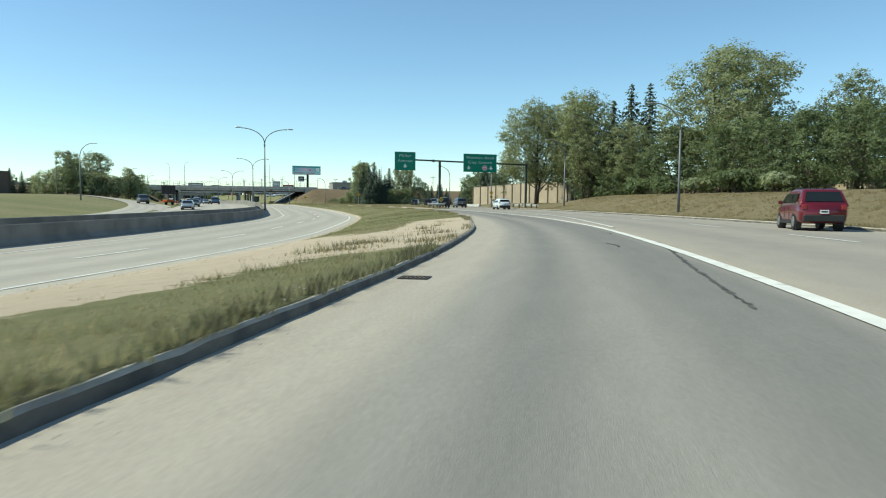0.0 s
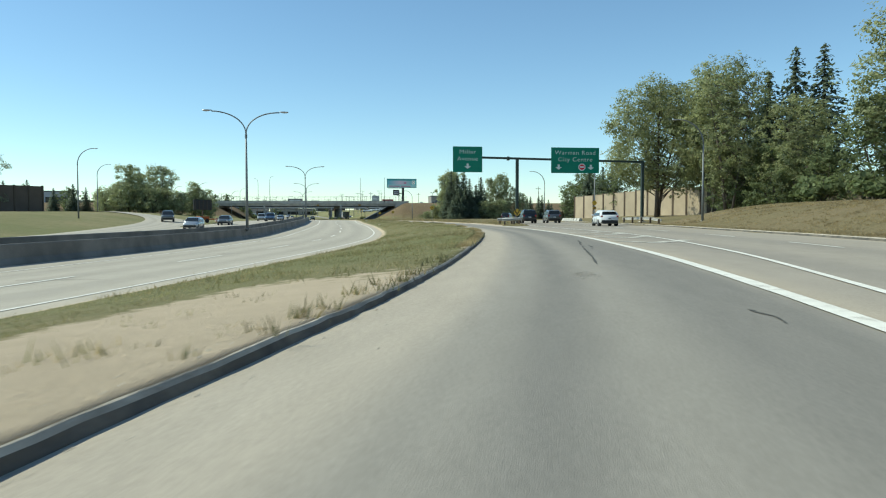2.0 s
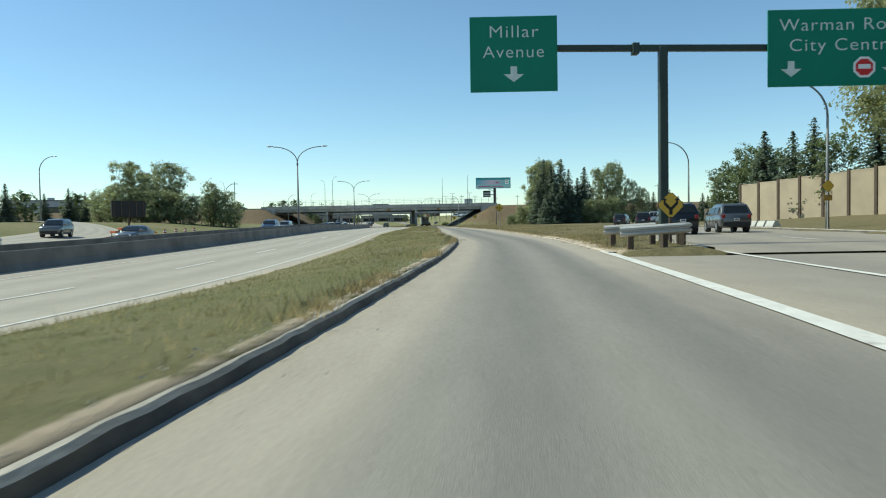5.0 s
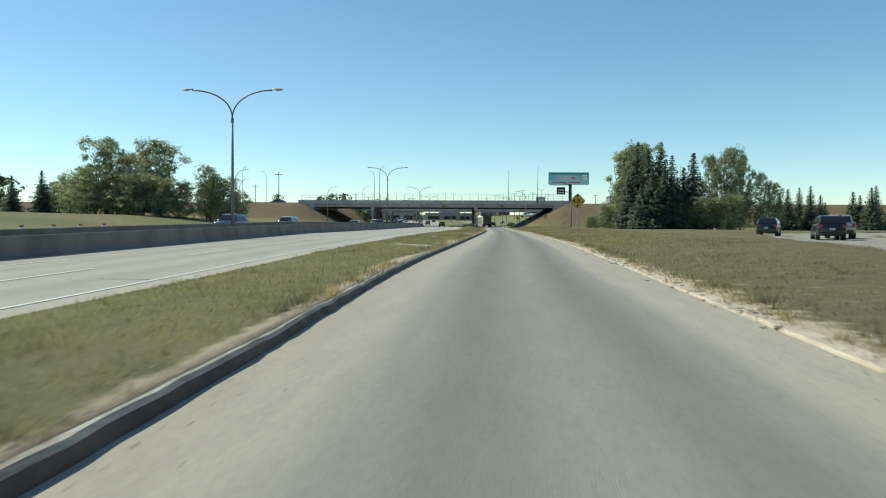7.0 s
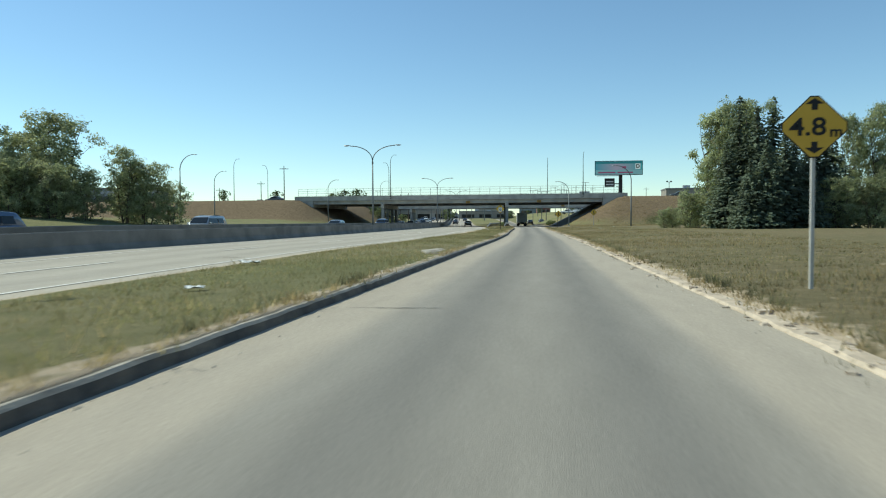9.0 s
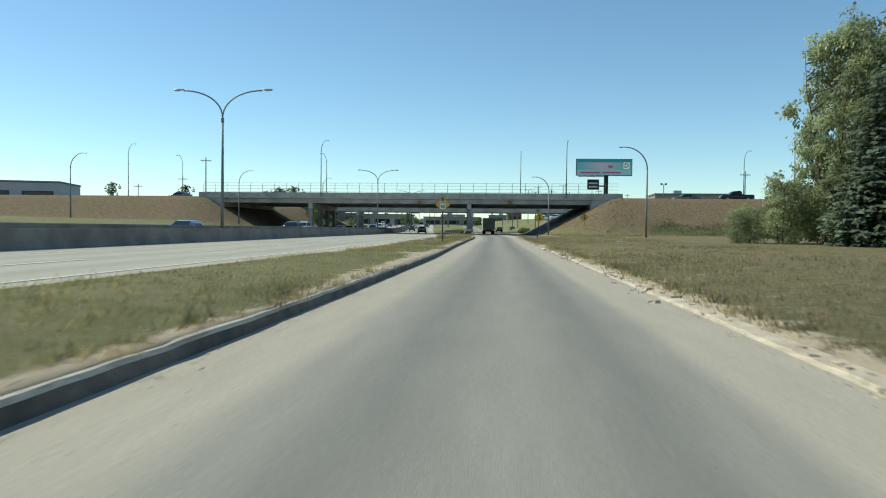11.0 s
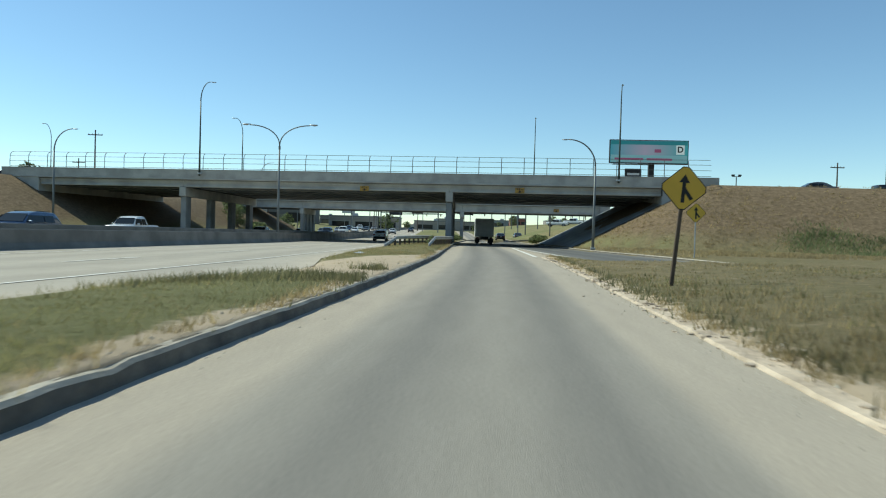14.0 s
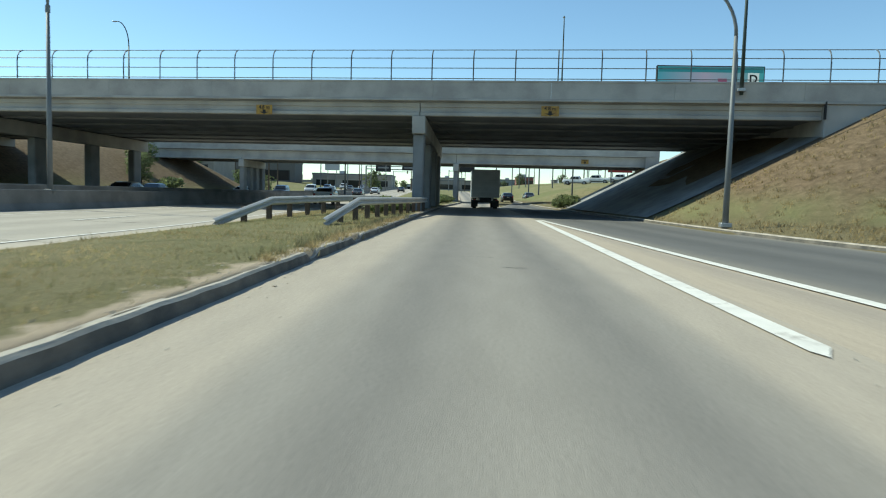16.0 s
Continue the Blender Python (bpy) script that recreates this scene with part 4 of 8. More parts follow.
for x, y, z_head in ((-17.2, -179.5, 9.36), (-16.15, -111.0, 9.8), (-19.65, -40.5, 10.2), (-24.5, 27.2, 10.45), (-31.5, 97.0, 10.85), (-41, 165.0, 11.5)):
    double_lamp(x, y, z_head)
dav = davit_lamp()
dav.matrix_basis = pose(12.15, -13.75, terrain(12.15, -13.75) - 0.1)
for x, y, h, rz in ((3.1, 27.0, 0.25, 0), (14.1, -217.5, 0.3, -20), (22.4, -180.2, 0.0, -10), (26.3, -116.0, 0.1, 0), (23.9, -148.4, 0.0, -10)):
    copy_thing(dav, pose(x, y, terrain(x, y) - 0.1 + (0.3 if h == 0.25 else 0), 0, 0, rz))
dav2 = davit_lamp(9.5, 2.6, "grey single-arm street lamp beside the opposite carriageway", group="far side street lamps")
dav2.matrix_basis = pose(-44.5, -139, terrain(-44.5, -139) - 0.1, 0, 0, 180)
for x, y in ((-58, -90), (-50.5, -30), (-51.0, 33.4), (-66, 9), (-30 - 28, 105)):
    copy_thing(dav2, pose(x, y, terrain(x, y) - 0.1, 0, 0, 180))
# lamps along the road on top of the overpass
dav3 = davit_lamp(10.2, 1.5, "slim grey street lamp on the overpass", 0.085, "overpass street lamps", M_GREENP)
dav3.matrix_basis = pose(6.2, 38.05, 6.9, 0, 0, -100) @ Matrix.Diagonal((1, 1, 0.94, 1))
for x, y, z, rz, kz in ((-37.5, 38.05, 6.9, -150, 0.96), (-2.4, 66.2, 6.6, -90, 1.1), (-45.1, 66.2, 6.6, 20, 1.05), (44.0, 40, 6.5, -100, 1.03), (42.7, 65, 6.5, -170, 1.08), (-82.2, 50, 6.5, -160, 1.1), (-86.2, 80, 6.4, 20, 1.18)):
    o = copy_thing(dav3, pose(x, y, z, 0, 0, rz))
    o.scale = (1, 1, kz)

# ---- road signs ----
def gantry():
    g = thing("sign_gantry", "dark green steel sign gantry on two posts", "gantry")
    y = -165.3
    z0 = terrain(9.1, y)
    for x, zt in ((9.12, 6.87), (23.22, 6.62)):
        part("post", box(bmesh.new(), x - 0.15, x + 0.15, y - 0.15, y + 0.15, terrain(x, y) - 0.4, zt + 0.12, 0.02), M_GREENP, g)
        part("base_plate", box(bmesh.new(), x - 0.35, x + 0.35, y - 0.35, y + 0.35, terrain(x, y) - 0.3, terrain(x, y) + 0.12, 0.03), M_KERB, g)
    bm = bmesh.new()
    box(bm, 3.0, 23.4, y - 0.11, y + 0.11, -0.11, 0.11, 0.015, pose(0, 0, 6.93) @ Matrix.Shear("XY", 4, (0, 0)))
    for v in bm.verts:
        v.co.z -= (v.co.x - 9.12) * 0.018
    part("beam", bm, M_GREENP, g)
    bm = bmesh.new()
    box(bm, 8.0, 8.25, y - 0.18, y + 0.18, 6.72, 7.12, 0.02)
    part("splice", bm, M_GREENP, g)
    return g


def guide_sign(x0, x1, z0, z1, y, label):
    s = thing("guide_sign", label, "road sign", group="green guide signs")
    w, h = x1 - x0, z1 - z0
    s.matrix_basis = pose((x0 + x1) / 2, y, (z0 + z1) / 2)
    bm = bmesh.new()
    box(bm, -w / 2, w / 2, 0, 0.05, -h / 2, h / 2, 0.01)
    part("panel", bm, M_SIGNG, s)
    b = 0.035
    for a in ((-w / 2 + 0.03, w / 2 - 0.03, h / 2 - 0.03 - b, h / 2 - 0.03), (-w / 2 + 0.03, w / 2 - 0.03, -h / 2 + 0.03, -h / 2 + 0.03 + b),
              (-w / 2 + 0.03, -w / 2 + 0.03 + b, -h / 2 + 0.066, h / 2 - 0.066), (w / 2 - 0.03 - b, w / 2 - 0.03, -h / 2 + 0.066, h / 2 - 0.066)):
        part("border", box(bmesh.new(), a[0], a[1], -0.005, 0.004, a[2], a[3]), M_SIGNG, s)
    for sx in (-0.3, 0.3):
        part("bracket", box(bmesh.new(), sx * w - 0.05, sx * w + 0.05, 0.05, 0.14, -h * 0.45, h * 0.45), M_GALV, s)
    return s, w, h


gantry()
s1, w1, h1 = guide_sign(2.12, 5.27, 5.42, 8.12, -165.56, "green guide sign reading Millar Avenue with one arrow")
text_part("text", "Millar", 0.62, M_LETTER, s1, upright(0, -0.006, 0.78), width=1.75, bold=-0.005, spacing=1.12)
text_part("text", "Avenue", 0.62, M_LETTER, s1, upright(0, -0.006, 0.06), width=2.2, bold=-0.005, spacing=1.12)
arrow(s1, 0.0, -0.72, 0.56, 0.74, -0.006, M_LETTER)
s2, w2, h2 = guide_sign(12.8, 18.16, 5.40, 8.14, -165.56, "green guide sign reading Warman Road City Centre")
text_part("text", "Warman Road", 0.62, M_LETTER, s2, upright(0, -0.006, 0.80), width=4.5, bold=-0.005, spacing=1.12)
text_part("text", "City Centre", 0.62, M_LETTER, s2, upright(0, -0.006, 0.08), width=3.8, bold=-0.005, spacing=1.12)
arrow(s2, -1.85, -0.74, 0.56, 0.74, -0.006, M_LETTER)
arrow(s2, 1.75, -0.74, 0.56, 0.74, -0.006, M_LETTER)
flat_poly("shield", [(0.75 + 0.42 * math.cos(a), -0.72 + 0.40 * math.sin(a)) for a in np.arange(0.39, 6.6, math.pi / 4)][:8], -0.006, M_SIGNW, s2, "small white route shield")
flat_poly("shield_face", [(0.75 + 0.33 * math.cos(a), -0.72 + 0.31 * math.sin(a)) for a in np.arange(0.39, 6.6, math.pi / 4)][:8], -0.011, M_SIGNR, s2, "red face of the route shield")
part("bar", box(bmesh.new(), 0.53, 0.97, -0.016, -0.008, -0.78, -0.62), M_SIGNW, s2)


def diamond(name, label, x, y, side, zc, rz=0.0, post_top=None, post="round", lean=0.0, group=""):
    """A yellow diamond on its post; zc: the plate's centre above the ground."""
    g = terrain(x, y)
    s = thing(name, label, "road sign", group=group)
    s.matrix_basis = pose(x, y, g, 0, lean, rz)
    r = side / math.sqrt(2)
    top = post_top or zc + r * 0.8
    if post == "slim":
        part("post", box(bmesh.new(), -0.028, 0.028, 0.02, 0.075, -0.3, top, 0.006), M_RAIL, s, "slim weathered steel post")
    elif post == "round":
        part("post", tube(bmesh.new(), [(0, 0.06, -0.3), (0, 0.06, top)], 0.035, 8), M_GALV, s)
    else:
        part("post", box(bmesh.new(), -0.04, 0.04, 0.02, 0.1, -0.3, top, 0.008), M_WOODP, s, "weathered timber post")

    def dia(k):
        c = 0.06 * k
        o = r * k
        return [(c, zc + o - c), (-c, zc + o - c), (-o + c, zc + c), (-o + c, zc - c), (-c, zc - o + c), (c, zc - o + c), (o - c, zc - c), (o - c, zc + c)]
    flat_poly("plate", dia(1.0), 0.0, M_SIGNK, s, "black rim of the plate", 0.01)
    flat_poly("face", dia(0.955), -0.004, M_SIGNY, s, "yellow reflective face")
    return s, r


def clearance_sign():
    s, r = diamond("height_sign", "yellow diamond height-limit sign reading 4.8m", 6.65, -110.5, 0.72, 2.36, post="slim", post_top=2.7)
    text_part("text", "4.8", 0.36, M_SIGNK, s, upright(-0.09, -0.009, 2.35), width=0.50, bold=0.005)
    text_part("text", "m", 0.22, M_SIGNK, s, upright(0.29, -0.009, 2.28), width=0.16, bold=0.004)
    arrow(s, 0, 2.36 + 0.33, 0.17, 0.26, -0.009, M_SIGNK, False)
    arrow(s, 0, 2.36 - 0.30, 0.17, 0.26, -0.009, M_SIGNK, True)


def speed_sign():
    s, r = diamond("speed_sign", "yellow diamond sign with a white maximum 50 plate", -4.62, -40.3, 0.76, 2.42, post="timber", post_top=2.85)
    part("speed_plate", box(bmesh.new(), -0.19, 0.19, -0.012, -0.002, 2.42 - 0.32, 2.42 + 0.17, 0.004), M_SIGNW, s, "small white plate")
    text_part("text", "50", 0.28, M_SIGNK, s, upright(0, -0.018, 2.25), bold=0.004)
    text_part("text", "MAXIMUM", 0.07, M_SIGNK, s, upright(0, -0.018, 2.51), width=0.33, bold=0.002)
    arrow(s, 0, 2.42 + 0.32, 0.2, 0.24, -0.009, M_SIGNK, False)


def merge_sign(x, y, side, zc, post, lean, label):
    s, r = diamond("merge_sign", label, x, y, side, zc, post=post, lean=lean, group="merge signs")
    k = side
    flat_poly("main_arrow", [(-0.05 * k, zc - 0.42 * k), (0.05 * k, zc - 0.42 * k), (0.05 * k, zc + 0.16 * k), (0.15 * k, zc + 0.16 * k), (0, zc + 0.4 * k), (-0.15 * k, zc + 0.16 * k), (-0.05 * k, zc + 0.16 * k)], -0.009, M_SIGNK, s)
    flat_poly("side_lane", [(0.2 * k, zc - 0.34 * k), (0.29 * k, zc - 0.28 * k), (0.05 * k, zc + 0.02 * k), (0.05 * k, zc - 0.14 * k)], -0.010, M_SIGNK, s)


clearance_sign()
speed_sign()
merge_sign(1.45, -18.2, 0.72, 2.05, "timber", 5.0, "yellow diamond merge sign on a leaning timber post")
merge_sign(7.5, 8.7, 0.84, 2.55, "round", 0.0, "yellow diamond merge sign beside the merging lane")


def fork_sign():
    s, r = diamond("fork_sign", "yellow diamond double-arrow sign before the gantry post", 8.07, -169.6, 0.62, 1.15, post="timber")
    for k in (-1, 1):
        flat_poly("branch", [(0.04 * k, 1.0), (0.22 * k, 1.18), (0.22 * k, 1.30), (-0.02 * k, 1.06)][::k], -0.009, M_SIGNK, s)
        arrow(s, 0.19 * k, 1.30, 0.14, 0.17, -0.010, M_SIGNK, False, "tip")
    flat_poly("stem", [(-0.05, 0.86), (0.05, 0.86), (0.05, 1.05), (-0.05, 1.05)], -0.010, M_SIGNK, s)


fork_sign()
lamp_sign, _ = diamond("warning_sign", "yellow diamond sign with a dull brown plate at a street lamp", 23.82, -148.62, 0.56, 2.55, post="slim")
# The tab's dull brown is yellow with its shade put into the colour.
part("tab", box(bmesh.new(), -0.25, 0.25, -0.005, 0.012, 1.68, 2.02, 0.004), M_PLATEY, lamp_sign, "small plate below the diamond, yellow toned down as in shade")


def barrier_block(y):
    """A low precast concrete block with sloped sides beside the street."""
    x = RE(y) + 0.8
    b = thing("concrete_block", "low pale precast concrete block beside the street", "concrete block", group="concrete blocks")
    bm = bmesh.new()
    rings = [[bm.verts.new((px, py, pz)) for px, pz in ((-0.3, 0), (-0.28, 0.12), (-0.12, 0.46), (0.12, 0.46), (0.28, 0.12), (0.3, 0))] for py in (-0.92, 0.92)]
    for k in range(6):
        bm.faces.new((rings[0][k], rings[0][(k + 1) % 6], rings[1][(k + 1) % 6], rings[1][k]))
    bm.faces.new(rings[0][::-1])
    bm.faces.new(rings[1])
    bmesh.ops.recalc_face_normals(bm, faces=bm.faces)
    part("block", bm, M_BLOCK, b)
    for py in (-0.45, 0.45):
        part("slot", box(bmesh.new(), -0.27, 0.27, py - 0.14, py + 0.14, 0.0, 0.1, 0.01), M_TRIM, b, "dark lifting slot at the foot")
    b.matrix_basis = pose(x, y, terrain(x, y) - 0.02, 0, 0, -math.degrees(math.atan((RE(y + 1) - RE(y - 1)) / 2)))


M_BLOCK = mat("precast_concrete", (0.56, 0.54, 0.49), var=0.14, scale=1.0, fine=20, bump=0.2, second=(0.45, 0.43, 0.385))
for k in range(7):
    barrier_block(-137.5 + 2.3 * k)


def guardrail(pts, heights, label, h=0.7, post_step=1.9, start=0):
    """A W-beam along points, with timber posts; heights lower the ends."""
    g = thing("guardrail", label, "guardrail", group="guardrails")
    prof = [(0, 0.13), (0.03, 0.12), (0.085, 0.085), (0.085, 0.05), (0.02, 0.015), (0.02, -0.015), (0.085, -0.05), (0.085, -0.085), (0.03, -0.12), (0, -0.13)]
    bm = bmesh.new()
    rings = []
    for i, p in enumerate(pts):
        a, b = Vector(pts[max(i - 1, 0)]), Vector(pts[min(i + 1, len(pts) - 1)])
        d = (b - a).normalized()
        r = Vector((d.y, -d.x))
        z = terrain(p[0], p[1]) + heights[i]
        rings.append([bm.verts.new((p[0] + r.x * px, p[1] + r.y * px, z + pz)) for px, pz in prof])
    for q, r in zip(rings, rings[1:]):
        for k in range(len(prof) - 1):
            bm.faces.new((q[k], r[k], r[k + 1], q[k + 1]))
    ob = part("beam", bm, M_RAIL, g)
    sol = ob.modifiers.new("thickness", "SOLIDIFY")
    sol.thickness = 0.012
    run = [Vector(p) for p in pts]
    d = 0.3
    total = sum((b - a).length for a, b in zip(run, run[1:]))
    first = None
    while d < total:
        s = d
        for i, (a, b) in enumerate(zip(run, run[1:])):
            l = (b - a).length
            if s <= l:
                q = a + (b - a) * (s / l)
                hh = heights[i] + (heights[i + 1] - heights[i]) * s / l
                t = (b - a).normalized()
                break
            s -= l
        if hh > 0.35:
            z = terrain(q.x, q.y)
            bm = bmesh.new()
            box(bm, -0.19, -0.03, -0.08, 0.08, -0.4, hh + 0.12, 0.01)
            p = part("post", bm, M_WOODP, g)
            p.matrix_basis = pose(q.x, q.y, z, 0, 0, math.degrees(math.atan2(t.y, t.x)) - 90)
        d += post_step
    return g


guardrail([(-12.9, 18.5), (-12.75, 22.5), (-12.7, 26), (-12.6, 30), (-12.4, 34), (-12.2, 39)], [0.05, 0.62, 0.62, 0.62, 0.62, 0.62], "weathered steel guardrail with a sloped end beside the freeway")
guardrail([(-9.4, 17.7), (-9.5, 21.7), (-9.7, 26), (-9.9, 30), (-10.0, 34), (-10.2, 39)], [0.05, 0.62, 0.62, 0.62, 0.62, 0.62], "weathered steel guardrail with a sloped end beside the ramp")
guardrail([(5.95, -172.0), (7.1, -172.1), (7.7, -171.9), (8.05, -171.3), (8.15, -170.2)], [0.5, 0.5, 0.5, 0.48, 0.45], "short pale guardrail with a rounded end before the gantry post", post_step=0.95)
guardrail([(5.95, -169.9), (7.5, -169.9)], [0.52, 0.52], "short pale guardrail behind the first at the gantry post", post_step=1.2)
guardrail([(20.9, -175), (21.6, -171), (22.2, -166), (22.7, -161)], [0.4, 0.5, 0.5, 0.45], "low pale guardrail beside the street at the gantry post", post_step=3.2)

# ---- trees ----
def quads(name, centers, sizes, normals, material, parent, rnd, aspect=0.62, label=""):
    """Many small leaf-shaped pieces, joined into one part."""
    n = len(centers)
    c = np.asarray(centers)
    nrm = np.asarray(normals)
    nrm /= np.linalg.norm(nrm, axis=1)[:, None] + 1e-9
    ref = rnd.normal(size=(n, 3))
    u = np.cross(nrm, ref)
    u /= np.linalg.norm(u, axis=1)[:, None] + 1e-9
    v = np.cross(nrm, u)
    s = np.asarray(sizes)[:, None]
    bend = nrm * s * 0.18
    pts = np.stack([c - u * s, c - v * s * aspect + bend, c + u * s, c + v * s * aspect + bend], axis=1).reshape(-1, 3)
    me = bpy.data.meshes.new(name)
    me.vertices.add(4 * n)
    me.vertices.foreach_set("co", pts.ravel())
    me.loops.add(4 * n)
    me.loops.foreach_set("vertex_index", np.arange(4 * n))
    me.polygons.add(n)
    me.polygons.foreach_set("loop_start", np.arange(0, 4 * n, 4))
    me.materials.append(material)
    me.update()
    me.validate()
    ob = new(name, me)
    ob.parent = parent
    return tagged(ob, label)


def tree(h, w, seed, material, label, crown0=0.25, leaves=9000, leaf=0.15, lobes=44, trunk=0.22, stems=1, wild=0.5):
    """A broad ragged crown: limbs carry billows of twigs, and each twig a loose spray of leaves."""
    rnd = np.random.RandomState(seed)
    rr = random.Random(seed)
    t = thing("tree", label, "tree")
    bm = bmesh.new()
    axes = []
    for k in range(stems):
        a = k * 2.2 + rr.uniform(0, 1)
        o = 0.0 if stems == 1 else 0.35
        lean = 0.12 * w if stems == 1 else 0.42 * w
        top = h * (0.9 if k == 0 else 0.78)
        pts = [Vector((math.cos(a) * (o + lean * q ** 1.3) + rr.uniform(-0.12, 0.12), math.sin(a) * (o + lean * q ** 1.3) + rr.uniform(-0.12, 0.12), top * q - (0.4 if q == 0 else 0))) for q in (0, 0.2, 0.4, 0.6, 0.8, 1.0)]
        axes.append((pts, top))
        k1 = trunk if k == 0 else trunk * 0.75
        tube(bm, [tuple(q) for q in pts], [k1, k1 * 0.8, k1 * 0.62, k1 * 0.42, k1 * 0.22, 0.02], 8)
    zc, za = h * (crown0 + 1) / 2, h * (1 - crown0) / 2
    centers = []
    for i in range(lobes):
        v = -0.92 + 1.86 * (i + 0.5) / lobes
        a = i * 2.39996 + rr.uniform(-0.4, 0.4)
        env = w * (1 - abs(v) ** 2.8) ** 0.5 * (0.84 + wild * noise.noise(Vector((math.cos(a) * 1.1, math.sin(a) * 1.1, v * 1.4 + seed))))
        d = env * (rr.uniform(0.5, 0.88) if i % 4 else rr.uniform(0.1, 0.45))
        p = Vector((math.cos(a) * d, math.sin(a) * d, zc + v * za * 0.9))
        centers.append((p, w * rr.choice((0.17, 0.22, 0.27, 0.33)) * (1.25 - 0.5 * wild)))
        pts, top = axes[i % len(axes)]
        bz = p.z - d * rr.uniform(0.6, 0.95) - 0.3
        if bz > 0.6:
            f = min(bz / top, 0.98) * 5
            i0 = min(int(f), 4)
            q = pts[i0].lerp(pts[i0 + 1], f - i0)
            mid = q.lerp(p, 0.5) + Vector((rr.uniform(-0.2, 0.2), rr.uniform(-0.2, 0.2), -0.1 * d))
            tube(bm, [tuple(q), tuple(mid), tuple(p)], [trunk * 0.26, trunk * 0.16, 0.015], 5)
    part("trunk", bm, M_BARK, t, "grey-brown bark", smooth=True)
    centers.append((Vector((0, 0, h - 0.22 * w)), w * 0.2))
    tot = sum(r * r for _, r in centers)
    cs, ns, ss = [], [], []
    flat = np.array((1.08, 1.08, 0.92))
    for p, r in centers:
        n = max(30, int(leaves * r * r / tot))
        m = max(8, n // 15)
        d = rnd.normal(size=(m, 3)) + np.array((p.x, p.y, 0.6 * (p.z - zc))) / (w + 0.1) * 0.9 + np.array((0, 0, 0.12))
        d /= np.linalg.norm(d, axis=1)[:, None]
        tw = np.array(p) + d * r * flat * np.where(rnd.uniform(size=(m, 1)) < 0.16, rnd.uniform(1.1, 1.45, size=(m, 1)), rnd.uniform(0.6, 1.08, size=(m, 1)))
        pick = rnd.randint(0, m, size=n)
        q = tw[pick] + rnd.normal(size=(n, 3)) * np.array((0.3, 0.3, 0.2)) * (0.42 + 0.06 * w)
        cs.append(q)
        ns.append(d[pick] * 1.2 + rnd.normal(size=(n, 3)) * 0.55 + np.array((0, 0, 0.45)))
        ss.append(leaf * rnd.uniform(0.5, 1.4, size=n))
    q = np.concatenate(cs)
    q[:, 2] = np.maximum(q[:, 2], 0.1)
    quads("crown", q, np.concatenate(ss), np.concatenate(ns), material, t, rnd)
    return t


def spruce(h, w, seed, label):
    """Whorls of drooping boughs, each a fan of short twigs."""
    rnd = np.random.RandomState(seed)
    t = thing("spruce_tree", label, "tree")
    part("trunk", tube(bmesh.new(), [(0, 0, -0.4), (0, 0, h * 0.5), (0, 0, h)], [0.2, 0.12, 0.02], 7), M_BARK, t)
    cs, ns, ss = [], [], []
    z = h * 0.04
    while z < h * 0.985:
        k = 1 - z / h
        r = w * (k ** 0.8) * rnd.uniform(0.8, 1.12) + 0.12
        nb = max(6, int(15 * (k ** 0.5)))
        for b in range(nb):
            a = 2 * math.pi * (b + rnd.uniform(0, 1)) / nb
            rb = r * rnd.uniform(0.65, 1.1)
            m = max(4, int(rb / 0.13))
            s = (np.arange(m) + rnd.uniform(0.2, 0.9)) / m
            off = rnd.normal(size=m) * 0.2 * (0.3 + s) * rb * 0.35
            x = np.stack([np.cos(a) * s * rb - np.sin(a) * off, np.sin(a) * s * rb + np.cos(a) * off, z - 0.34 * s * rb + 0.16 * rb * s * s], axis=1)
            x += rnd.normal(size=x.shape) * 0.06
            cs.append(x)
            nn = np.stack([np.cos(a) * 0.5 + rnd.normal(size=m) * 0.4, np.sin(a) * 0.5 + rnd.normal(size=m) * 0.4, np.ones(m) * 0.9], axis=1)
            ns.append(nn)
            ss.append(0.28 * rnd.uniform(0.7, 1.3, size=m) * (0.7 + 0.4 * k))
        z += h * 0.02 + 0.085
    quads("foliage", np.concatenate(cs), np.concatenate(ss), np.concatenate(ns), M_NEEDLE, t, rnd, 0.55, "dark green drooping needles")
    return t


def shrub(h, w, seed, material, label, leaves=1300):
    rnd = np.random.RandomState(seed)
    t = thing("shrub", label, "shrub")
    for k in range(6):
        a = k * 1.05
        bm = bmesh.new()
        tube(bm, [(0, 0, -0.15), (math.cos(a) * w * 0.3, math.sin(a) * w * 0.3, h * 0.45), (math.cos(a) * w * 0.5, math.sin(a) * w * 0.5, h * 0.8)], [0.05, 0.035, 0.012], 5)
        part("stem", bm, M_BARK, t)
    d = rnd.normal(size=(leaves, 3))
    d /= np.linalg.norm(d, axis=1)[:, None]
    lob = rnd.randint(0, 9, size=leaves)
    lc = np.stack([np.cos(np.arange(9) * 2.4) * w * 0.5 * rnd.uniform(0.3, 1, 9), np.sin(np.arange(9) * 2.4) * w * 0.5 * rnd.uniform(0.3, 1, 9), h * rnd.uniform(0.3, 0.72, 9)], axis=1)
    q = lc[lob] + d * rnd.uniform(0.4, 1.0, size=(leaves, 1)) * np.array((w * 0.42, w * 0.42, h * 0.3))
    q[:, 2] = np.maximum(q[:, 2], 0.03)
    quads("foliage", q, 0.16 * rnd.uniform(0.6, 1.4, size=leaves), d + rnd.normal(size=d.shape) * 0.6, material, t, rnd)
    return t


